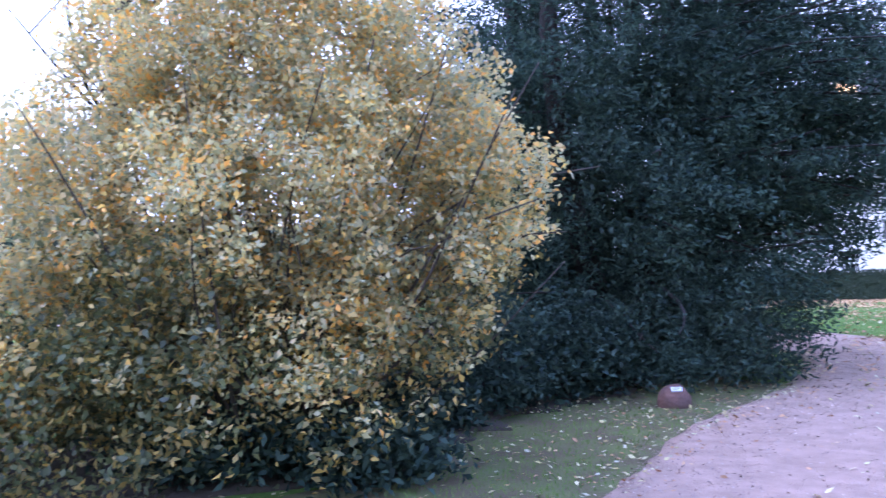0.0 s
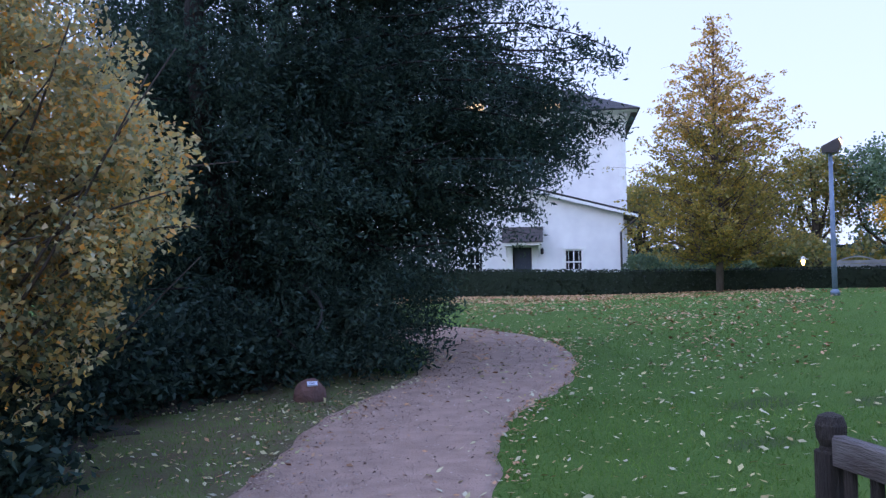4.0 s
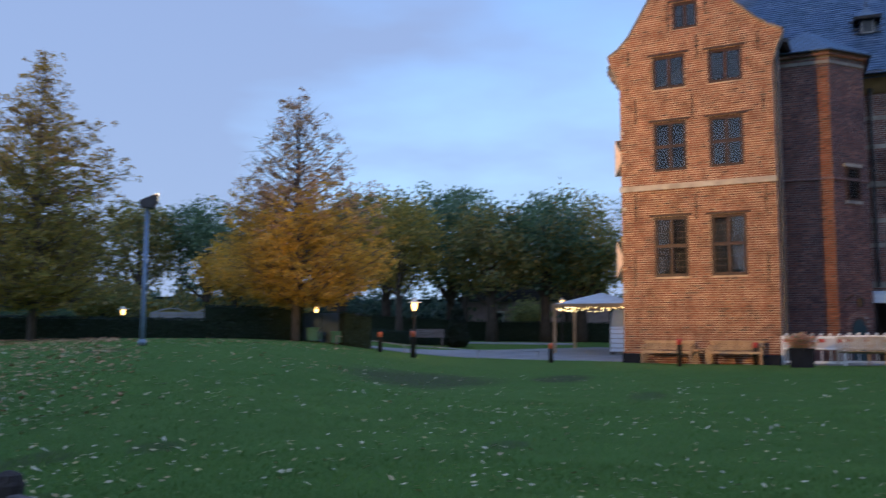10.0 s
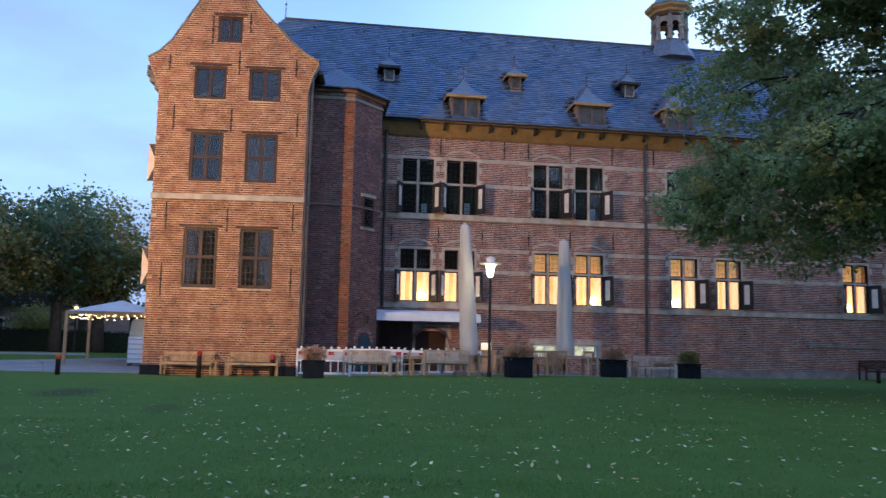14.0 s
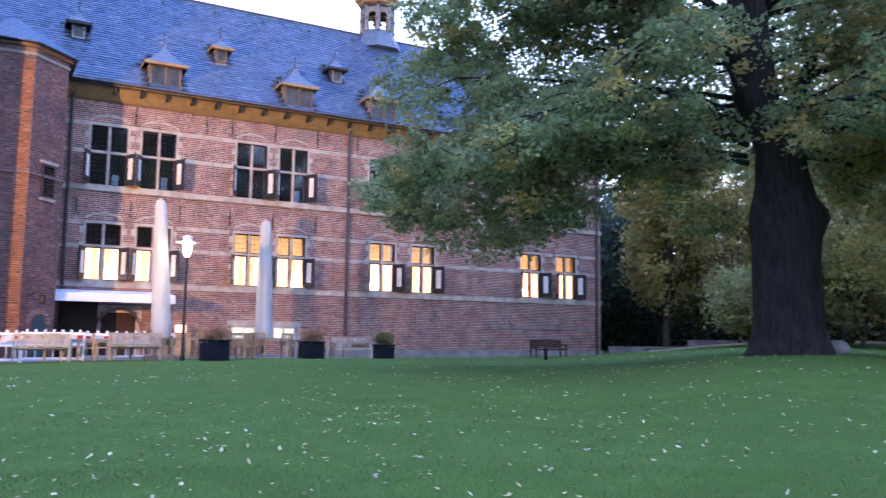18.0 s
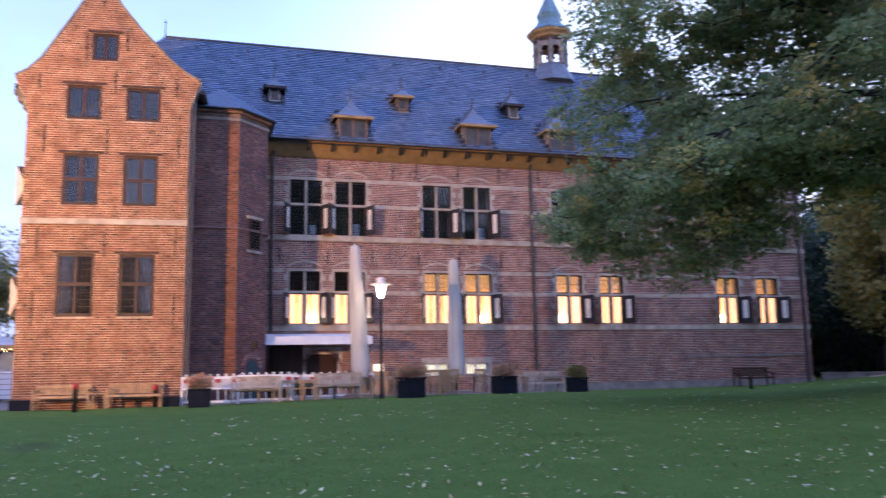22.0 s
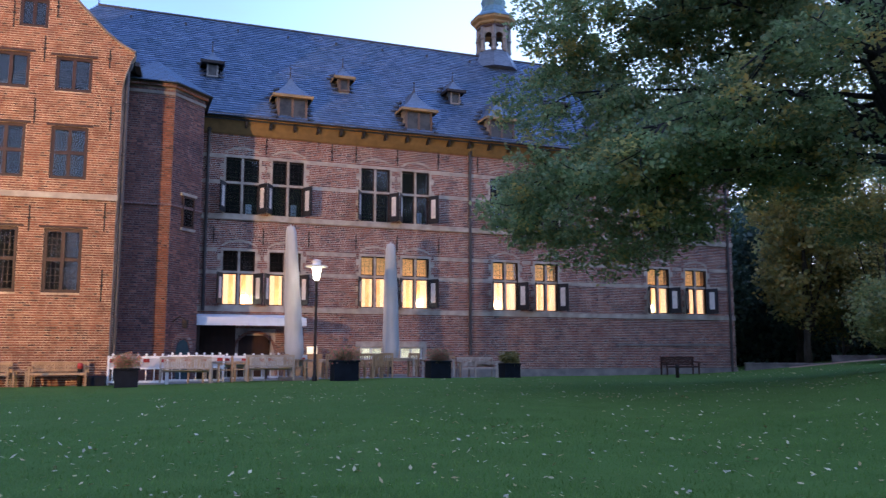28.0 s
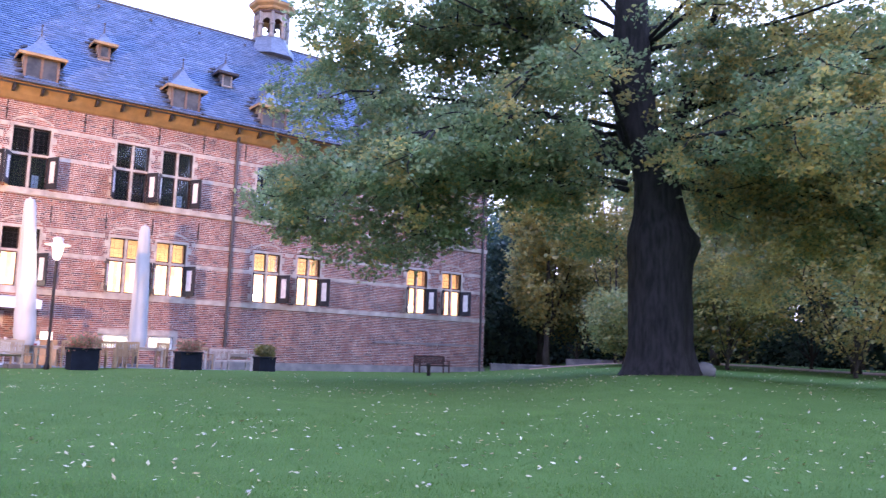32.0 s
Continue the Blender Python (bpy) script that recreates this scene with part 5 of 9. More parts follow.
part("bell", Solid().lathe([(0.06, 1.75), (0.16, 1.68), (0.20, 1.40), (0.30, 1.22), (0.27, 1.20)], 12, (CX, RY1, CZ)), IRON, cup, smooth=True)

# ---- the castle: stair turret in the corner ----
turret = thing("stair_turret", Matrix.Identity(4), "brick stair turret, shadow put into its dark tones, with a pointed slate roof", "turret")
TP = [(33.2, 0.55), (37.4, 0.55), (37.4, -2.62), (34.5, -2.62), (33.2, -1.42)]
part("wall", Solid().column(TP, 0.2, 11.95), DARK_MORTAR, turret)


def grown(poly, by):
    c = Vector((35.6, -0.9))
    out = []
    for p in poly:
        d = Vector(p) - c
        out.append(tuple(c + d * (1 + by / d.length)))
    return out


part("string_course", Solid().column(grown(TP, 0.07), 7.15, 7.27), TURRET_BRICK, turret)
part("string_course", Solid().column(grown(TP, 0.06), 11.5, 11.62), STONE_DARK, turret)
part("cornice", Solid().column(grown(TP, 0.16), 11.8, 11.98), TURRET_BRICK, turret)
ep, ez = grown(TP, 0.36), 11.97
part("roof", Solid().add([(x, y, ez) for x, y in ep] + [(x, y, ez - 0.05) for x, y in ep] + [(36.4, -0.75, 13.9)], [(4, 3, 10), (0, 4, 10), (3, 2, 10), (2, 1, 10), (1, 0, 10), (5, 6, 7, 8, 9), (0, 5, 9, 4), (4, 9, 8, 3), (3, 8, 7, 2)]), SLATE, turret)
slant = Vector((34.5 - 33.2, -2.62 + 1.42, 0)).normalized()
fm = Matrix.Translation((33.2, -1.42, 0)) @ Matrix.Rotation(math.atan2(slant.y, slant.x), 4, "Z")
wv = Solid().box(0.62, 1.30, -0.05, -0.003, 6.42, 7.66)
wv.v = [tuple(fm @ Vector(p)) for p in wv.v]
w = part("window", wv, IRON, turret, "small latticed stair window")
for name_, mat_, box_ in (("lintel", STONE, (0.52, 1.40, -0.10, -0.003, 7.67, 7.78)), ("sill", STONE_DARK, (0.55, 1.37, -0.08, -0.003, 6.30, 6.41))):
    wv = Solid().box(*box_)
    wv.v = [tuple(fm @ Vector(p)) for p in wv.v]
    part(name_, wv, mat_, w)
wv = Solid().box(0.62, 0.69, -0.08, -0.052, 6.42, 7.66).box(1.23, 1.30, -0.08, -0.052, 6.42, 7.66).box(0.69, 1.23, -0.08, -0.052, 6.42, 6.49).box(0.69, 1.23, -0.08, -0.052, 7.59, 7.66)
wv.v = [tuple(fm @ Vector(p)) for p in wv.v]
part("frame", wv, BROWN_WOOD, w)
wv = Solid()
for k in range(1, 5):
    wv.box(0.69 + 0.108 * k - 0.008, 0.69 + 0.108 * k + 0.008, -0.066, -0.060, 6.49, 7.59)
for k in range(1, 10):
    wv.box(0.69, 1.23, -0.066, -0.060, 6.49 + 0.11 * k - 0.008, 6.49 + 0.11 * k + 0.008)
wv.v = [tuple(fm @ Vector(p)) for p in wv.v]
part("lattice", wv, SHUTTER_DARK, w)
wv = Solid().box(0.69, 1.23, -0.058, -0.052, 6.49, 7.59)
wv.v = [tuple(fm @ Vector(p)) for p in wv.v]
part("pane", wv, GLASS, w)
dv = Solid().prism([(0.62, 0.4), (1.32, 0.4), (1.32, 1.75), (1.2, 2.0), (0.97, 2.1), (0.74, 2.0), (0.62, 1.75)], -0.03, -0.003)
dv.v = [tuple(fm @ Vector(p)) for p in dv.v]
part("door", dv, surface("teal_door_paint", (0.018, 0.045, 0.060), (0.028, 0.058, 0.074), 4.0, 0.5, 0.1, 40), turret, "small arched teal door")
av = Solid()
av.prism([(0.97 + r * math.cos(q), 1.75 + r * math.sin(q)) for r, turn in ((0.42, 1), (0.60, -1)) for q in np.linspace(0, math.pi, 13)[::turn]], -0.04, -0.002)
av.v = [tuple(fm @ Vector(p)) for p in av.v]
part("door_arch", av, TURRET_BRICK, turret)
lv = Solid().tube([(0.35, -0.02, 2.75), (0.35, -0.35, 2.95), (0.35, -0.62, 2.85)], [0.03, 0.025, 0.02], 6).lathe([(0.02, 0), (0.12, -0.05), (0.10, -0.32), (0.05, -0.36)], 6, (0.35, -0.62, 2.85))
lv.v = [tuple(fm @ Vector(p)) for p in lv.v]
part("wall_lantern", lv, IRON, turret)

# ---- trees and shrubs ----


def stems_mesh(name, lines, mat, sides=7):
    s = Solid()
    for pts, rad in lines:
        s.tube(pts, rad, sides)
    return s


def limb(start, end, r0, r1, sag=0.0, wobble=0.08, steps=6):
    """A bent, tapering limb."""
    a, b = np.array(start, float), np.array(end, float)
    length = np.linalg.norm(b - a)
    pts, rad = [], []
    off = rng.normal(size=3) * wobble * length
    for i in range(steps + 1):
        t = i / steps
        p = a + (b - a) * t + off * math.sin(math.pi * t) + np.array((0, 0, -sag * length * t * t + sag * length * t))
        pts.append(tuple(p))
        rad.append(r0 + (r1 - r0) * t ** 0.8)
    return pts, rad


def clumps(centres, spread, count, flat=0.7):
    """Points scattered about each centre."""
    n = len(centres)
    out = np.repeat(centres, count, axis=0)
    return out + rng.normal(size=out.shape) * np.array((spread, spread, spread * flat))


def sprays(centres, size, count, flat=0.6):
    """Tufts of leaves: points in flattened, slightly drooping balls of uneven size about the centres."""
    n = len(centres)
    d = rng.normal(size=(n, count, 3))
    d /= np.linalg.norm(d, axis=2, keepdims=True)
    d *= rng.uniform(0, 1, (n, count, 1)) ** 0.45
    k = size * rng.uniform(0.65, 1.35, (n, 1, 1))
    out = d * k * (1, 1, flat)
    out[:, :, 2] -= 0.35 * k[:, :, 0] * (d[:, :, 0] ** 2 + d[:, :, 1] ** 2)
    return (centres[:, None, :] + out).reshape(-1, 3)


def lobed(lobes, n, inner=0.45):
    """Clump centres in the outer shells of some ellipsoids (x, y, z, rx, ry, rz)."""
    lobes = np.array(lobes, float)
    size = (lobes[:, 3] * lobes[:, 4] * lobes[:, 5]) ** (2 / 3)
    pick = rng.choice(len(lobes), n, p=size / size.sum())
    d = rng.normal(size=(n, 3))
    d /= np.linalg.norm(d, axis=1, keepdims=True)
    return lobes[pick, :3] + d * lobes[pick, 3:] * rng.uniform(inner, 1.0, (n, 1)) ** 0.6


def tree(name, base, label, category, trunk, lines, crown, leaf_mat, length, width, bark=BARK_PALE, lay=0.2, droop=0.2, group="", smooth=True):
    """trunk and lines: (points, radii); crown: leaf centres, all relative to the base."""
    t = thing(name, base, label, category, group)
    s = Solid()
    s.tube(*trunk, sides=12)
    part("trunk", s, bark, t, smooth=True)
    if lines:
        part("branchwork", stems_mesh("branchwork", lines, bark, 6), bark, t, smooth=True)
    part("crown", quads("crown", leaves(crown, length, width, lay, droop), leaf_mat), leaf_mat, t)
    return t


def spire_tree(name, base, label, high, outline, leaf_mat, n_branch, per, length, width, thin_from=0.85, thin=0.5, r0=0.14, low_mat=None, low_label="", split=0.42, toward=0.0, more=0.0):
    """A young tree with a straight stem; outline gives the reach of its rising branches at the heights of their tips."""
    trunk = ([(0, 0, -0.1), (0.03, 0, high * 0.3), (-0.02, 0.03, high * 0.65), (0, 0, high * 0.98)], [r0, r0 * 0.8, r0 * 0.45, 0.012])
    hs, rs = zip(*outline)
    lines, cs = [], []
    for i in range(n_branch):
        z = hs[0] + (hs[-1] - hs[0]) * ((i + rng.uniform()) / n_branch) ** 1.12
        k = (z - hs[0]) / (hs[-1] - hs[0])
        az = 2.399 * i + rng.normal() * 0.25
        reach = float(np.interp(z, hs, rs)) * rng.uniform(0.72, 1.04) * (1 + more * (1 - k) * math.cos(az - toward) + 0.10 * math.sin(3 * az + 5 * k))
        rise = reach * math.tan(radians(rng.uniform(8, 26) + 24 * k))
        h = max(hs[0] * 0.8, z - rise)
        pts, rad = limb((0, 0, h), (reach * math.cos(az), reach * math.sin(az), z), 0.030 * (1 - k) + 0.012, 0.005, -0.05, 0.05, 5)
        lines.append((pts, rad))
        gone = thin * smooth_step((k - thin_from) / 0.25)
        for q in np.arange(0.28, 1.001, 0.30 / max(0.6, reach)):
            p = np.array([np.interp(q, np.linspace(0, 1, 6), [pt[c] for pt in pts]) for c in range(3)])
            for _ in range(2):
                tip = p + rng.normal(size=3) * (0.26, 0.26, 0.14) * (0.6 + 0.5 * q) + (0, 0, 0.10 * k)
                if _ == 0 and q > 0.4:
                    lines.append(limb(tuple(p), tuple(tip + (0, 0, 0.12 * k)), 0.008, 0.003, 0.0, 0.05, 2))
                if rng.uniform() > gone:
                    cs.append(tip)
    cs = np.array(cs)
    low = (cs[:, 2] - hs[0]) / (hs[-1] - hs[0]) + rng.normal(size=len(cs)) * 0.08 + 0.05 * np.sin(1.7 * cs[:, 0]) < split
    if low_mat is None:
        low[:] = False
    t = tree(name, base, label, "tree", trunk, lines, sprays(cs[~low], 0.21, per, 0.55), leaf_mat, length, width, bark=TWIG_BARK, lay=0.3, droop=0.3)
    if low_mat is not None:
        part("lower_foliage", quads("lower_foliage", leaves(sprays(cs[low], 0.24, per, 0.55), length, width, 0.3, 0.3), low_mat), low_mat, t, low_label)
    return t


def broad_tree(name, base, label, high, clear, reach, leaf_mat, n, per, length, width, group="", squash=1.0, r0=0.28, seed_lobes=7, spread=0.34):
    """A round-headed tree made of uneven lobes."""
    lobes = [(0, 0, clear + (high - clear) * 0.5, reach * 0.72, reach * 0.72, (high - clear) * 0.46)]
    for k in range(seed_lobes):
        w = 2 * math.pi * (k + rng.uniform(-0.3, 0.3)) / seed_lobes
        q = rng.uniform(0.42, 0.66) * reach
        lobes.append((q * math.cos(w), q * math.sin(w), clear + (high - clear) * rng.uniform(0.3, 0.78), reach * rng.uniform(0.34, 0.5), reach * rng.uniform(0.34, 0.5), (high - clear) * rng.uniform(0.18, 0.28)))
    cs = lobed(lobes, n, 0.5)
    cs = cs[cs[:, 2] > clear * 0.92]
    trunk = ([(0, 0, -0.1), (0.05, 0.02, clear * 0.5), (-0.03, 0.04, clear * 1.1), (0, 0, high * 0.8)], [r0 * 1.25, r0, r0 * 0.85, 0.05])
    lines = [limb((0, 0, clear * rng.uniform(0.8, 1.3)), tuple(np.array(l[:3])), r0 * 0.4, 0.03, 0.08) for l in lobes[1:]]
    return tree(name, base, label, "tree", trunk, lines, clumps(cs, spread, per, 0.75), leaf_mat, length, width, group=group)


# the old yew beside the path: many stems, long level sprays
rng = np.random.default_rng(31)
yew = thing("yew_tree", on_land(2.15, 11.75), "huge dark green yew with sweeping branches beside the path", "yew tree")
ys, ylines, ycs = Solid(), [], []
for k in range(7):
    w = 2 * math.pi * k / 7
    b = (0.55 * math.cos(w), 0.55 * math.sin(w), -0.1)
    e = (1.3 * math.cos(w) + rng.normal() * 0.3, 1.3 * math.sin(w) + rng.normal() * 0.3, rng.uniform(7.5, 9.5))
    pts, rad = limb(b, e, rng.uniform(0.16, 0.26), 0.04, 0.0, 0.05)
    ys.tube(pts, rad, 9)
part("trunk", ys, BARK, yew, "cluster of reddish-brown stems", smooth=True)
for i in range(760):
    h = 0.15 + 9.8 * rng.uniform() ** 1.15
    az = rng.uniform(0, 2 * math.pi)
    # long sprays reaching out over the path
    spray = i >= 620
    if spray:
        h, az = rng.uniform(2.35, 8.0), rng.uniform(-0.75, 0.30)
    k = h / 9.9
    ln = (3.15 + 0.25 * math.sin(3 * az + 1)) * (1 - 0.22 * k ** 2) * rng.uniform(0.74, 1.06)
    if spray:
        ln = float(np.interp(h, [1.7, 2.4, 3.2, 4.0, 4.6, 5.2, 6.0, 7.2, 8.0], [3.2, 4.4, 5.3, 5.7, 5.3, 4.4, 3.7, 3.1, 2.7])) * (1 - 0.2 * abs(az + 0.25)) * rng.uniform(0.74, 1.0)
    el = radians(rng.uniform(-10, 3) if spray else rng.uniform(-14, 8) if h < 3 else rng.uniform(-8, 14))
    s0 = (0.6 * math.cos(az), 0.6 * math.sin(az), h)
    end = (ln * math.cos(az), ln * math.sin(az), max(0.10, h + ln * math.sin(el)))
    pts, rad = limb(s0, end, 0.030 if spray else 0.045, 0.006, 0.10, 0.09 if spray else 0.05, 6)
    if spray or i % 5 == 0:
        ylines.append((pts, rad))
    m = int(9 + ln * (8.0 if spray else 6.0))
    wide = 0.20 if spray else 0.36
    side = np.array((-math.sin(az), math.cos(az), 0))
    for q in np.linspace(0.24, 1.0, m):
        p = np.array([np.interp(q, np.linspace(0, 1, 7), [pt[a] for pt in pts]) for a in range(3)])
        ycs.append(p + side * rng.normal() * wide * (1.25 - 0.75 * q) + np.array((0, 0, -abs(rng.normal()) * (0.12 if spray else 0.22))))
part("branchwork", stems_mesh("branchwork", ylines, BARK, 5), BARK, yew, smooth=True)
ycs = np.concatenate([np.array(ycs), lobed([(0, -0.2, 4.6, 1.9, 1.9, 4.4), (-0.9, -0.5, 2.6, 1.7, 1.7, 2.4), (0.1, -0.3, 2.2, 1.9, 1.9, 2.0)], 3600, 0.35)])
ycs[:, 2] = np.maximum(ycs[:, 2], 0.06)
# gaps between the sprays higher up, and a foot that keeps off the path
holes = np.array([noise.noise((p[0] * 1.9, p[1] * 1.9, p[2] * 2.2 + 3)) for p in ycs])
ycs = ycs[(holes > np.interp(ycs[:, 2], [2.6, 4.2, 6.0], [-0.9, -0.16, 0.0])) & ((ycs[:, 2] > 1.4) | (np.hypot(ycs[:, 0], ycs[:, 1]) < 2.45 + 0.40 * ycs[:, 2] + 0.12 * rng.normal(size=len(ycs))))]
ycs = ycs[(ycs[:, 1] < 0.9) | (rng.uniform(size=len(ycs)) < 0.85)]
part("crown", quads("crown", leaves(clumps(ycs, 0.10, 23, 0.9), 0.085, 0.026, 0.25, 0.6), YEW_LEAF), YEW_LEAF, yew)

# turning shrub in front of it
rng = np.random.default_rng(32)
shrub = thing("shrub", on_land(-1.6, 6.6), "tall shrub turning from green to yellow and orange", "shrub")
sl, scs = [], []
for k in range(64):
    w = rng.uniform(0, 2 * math.pi)
    out = rng.uniform(0.3, 2.35)
    top = rng.uniform(2.0, 3.9) * (1 - 0.10 * out)
    e = (out * math.cos(w) * 1.18, out * math.sin(w) * 0.72, top)
    pts, rad = limb((0.35 * math.cos(w), 0.3 * math.sin(w), -0.05), e, 0.024, 0.005, 0.32, 0.07, 7)
    sl.append((pts, rad))
    for q in np.linspace(0.22, 1.0, 26):
        p = np.array([np.interp(q, np.linspace(0, 1, 8), [pt[a] for pt in pts]) for a in range(3)])
        scs.append(p + rng.normal(size=3) * (0.16 + 0.14 * q))
lob = lobed([(0.2, -0.2, 1.75, 2.2, 1.35, 1.75), (1.35, -0.1, 2.1, 1.1, 0.95, 1.0), (-1.3, -0.35, 1.55, 1.5, 1.1, 1.35), (0.1, 0.0, 3.0, 1.3, 1.0, 0.95), (-2.2, 0.2, 1.3, 1.2, 1.0, 1.2), (0.9, -0.5, 0.9, 0.9, 0.7, 0.7), (-0.9, 0.2, 2.9, 1.2, 0.9, 0.8), (0.4, 0.0, 3.75, 1.1, 0.9, 0.9), (1.3, 0.1, 3.1, 0.9, 0.8, 0.8), (-0.6, 0.0, 3.6, 1.0, 0.8, 0.7), (-1.2, -1.35, 0.55, 1.2, 0.75, 0.6), (0.3, -1.1, 0.6, 0.9, 0.6, 0.5), (-2.6, -0.9, 0.8, 1.0, 0.8, 0.9), (-3.5, -0.6, 1.3, 1.2, 1.0, 1.2), (-0.2, 0.4, 2.0, 1.9, 0.9, 1.2)], 8400, 0.6)
for one in sl:
    part("stem", stems_mesh("stem", [one], BARK_PALE, 5), BARK_PALE, shrub, smooth=True)
allc = np.concatenate([np.array(scs), lob])
allc[:, 2] = np.maximum(allc[:, 2], 0.12)
allc = allc[allc[:, 0] < 1.15 + 0.5 * np.minimum(allc[:, 2], 2.2) - 0.62 * np.maximum(allc[:, 2] - 2.2, 0) + rng.normal(size=len(allc)) * 0.10]
# low leaves take the tones that have the shade painted in
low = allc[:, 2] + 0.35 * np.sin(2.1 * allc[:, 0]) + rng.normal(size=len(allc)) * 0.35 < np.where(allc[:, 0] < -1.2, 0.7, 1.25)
gaps = np.array([noise.noise((p[0] * 1.9, p[1] * 1.9, p[2] * 1.9 + 7)) for p in allc]) > -0.15
part("crown", quads("crown", leaves(sprays(allc[~low & gaps], 0.17, 27, 0.8), 0.054, 0.031, 0.15, 0.35), SHRUB_LEAF), SHRUB_LEAF, shrub)
part("inner_foliage", quads("inner_foliage", leaves(clumps(allc[low & (rng.uniform(size=len(allc)) < np.where(allc[:, 0] < -0.6, 0.8, np.where(allc[:, 2] > 0.8, 0.55, 0.2)))], 0.11, 18, 0.9), 0.064, 0.034, 0.15, 0.35), SHRUB_SHADED), SHRUB_SHADED, shrub, "greener lower leaves, shade put into their darker tones")
# dark low growth between shrub and yew, partly in place of the shade there
for x, y, r, h in ((0.15, 8.9, 0.75, 1.2), (-0.45, 8.0, 0.5, 0.55), (-1.2, 8.6, 1.0, 1.6), (1.15, 9.6, 0.7, 0.9), (-3.4, 7.6, 1.2, 1.6), (-0.75, 6.1, 0.55, 0.5), (-1.9, 6.4, 0.8, 0.5)):
    u = thing("undergrowth", on_land(x, y), "low dark evergreen growth, partly standing for shade under shrub and yew", "bush", "undergrowth")
    c = lobed([(0, 0, h * 0.45, r, r, h * 0.55)], 260, 0.3)
    c[:, 2] = np.maximum(c[:, 2], 0.05)
    part("stem_cluster", stems_mesh("stems", [limb((0, 0, -0.05), tuple(c[i]), 0.018, 0.006) for i in range(0, 60, 4)], BARK, 5), BARK, u)
    part("crown", quads("crown", leaves(clumps(c, 0.12, 16), 0.09, 0.04, 0.2, 0.2), YEW_LEAF), YEW_LEAF, u)

# half-bare tree beyond the shrub
hb = thing("bare_tree", on_land(-6.9, 15.6), "half-bare tree with a few orange leaves against the sky", "tree")
fork = ([(0, 0, -0.1), (0.05, 0, 1.6), (0.15, 0.1, 3.2), (0.2, 0.1, 5.2), (0.5, 0, 9.0)], [0.26, 0.21, 0.19, 0.13, 0.05])
hl, hc = [], []
for k in range(26):
    h = rng.uniform(2.2, 8.2)
    az, el, ln = rng.uniform(0, 2 * math.pi), radians(rng.uniform(25, 62)), rng.uniform(1.6, 4.2)
    e = np.array((0.2 + ln * math.cos(el) * math.cos(az), 0.1 + ln * math.cos(el) * math.sin(az), h + ln * math.sin(el)))
    pts, rad = limb((0.15, 0.08, h), tuple(e), 0.055, 0.012, 0.05, 0.08, 6)
    hl.append((pts, rad))
    for j in range(5):
        p = np.array(pts[rng.integers(2, 6)])
        e2 = p + rng.normal(size=3) * 0.8 + np.array((0, 0, 0.5))
        hl.append(limb(tuple(p), tuple(e2), 0.018, 0.005, 0.0, 0.08, 4))
        if rng.uniform() < 0.55:
            hc.append(e2)
s = Solid()
s.tube(*fork, sides=10)
part("trunk", s, BARK, hb, smooth=True)
part("branchwork", stems_mesh("branchwork", hl, BARK, 5), BARK, hb)
part("crown", quads("crown", leaves(clumps(np.array(hc), 0.24, 20), 0.08, 0.05, 0.1, 0.3), AMBER_LEAF), AMBER_LEAF, hb)

# the two young avenue trees
rng = np.random.default_rng(33)
spire_tree("young_tree", on_land(20.35, 23.5), "young conical tree with olive-gold autumn leaves", 9.75, [(1.4, 2.0), (2.0, 2.8), (3.0, 3.15), (4.2, 3.15), (5.3, 3.0), (6.2, 2.65), (7.0, 2.3), (7.9, 1.6), (8.6, 0.85), (9.2, 0.3), (9.75, 0.06)], GOLD_LEAF, 280, 12, 0.105, 0.072, thin_from=0.68, thin=0.55, low_mat=OLIVE_LEAF, low_label="olive-green lower leaves", split=0.5)
spire_tree("young_tree", on_land(27.75, 17.95), "young spreading tree with amber leaves and bare top", 9.75, [(1.9, 1.9), (2.5, 3.3), (3.2, 3.9), (4.2, 3.7), (5.2, 3.3), (6.0, 2.9), (7.0, 2.5), (8.0, 1.9), (9.0, 0.95), (9.75, 0.2)], MAUVE_LEAF, 300, 14, 0.105, 0.072, thin_from=0.42, thin=0.74, r0=0.17, low_mat=AMBER_LEAF, low_label="amber lower leaves", split=0.42, toward=radians(-57), more=0.22)

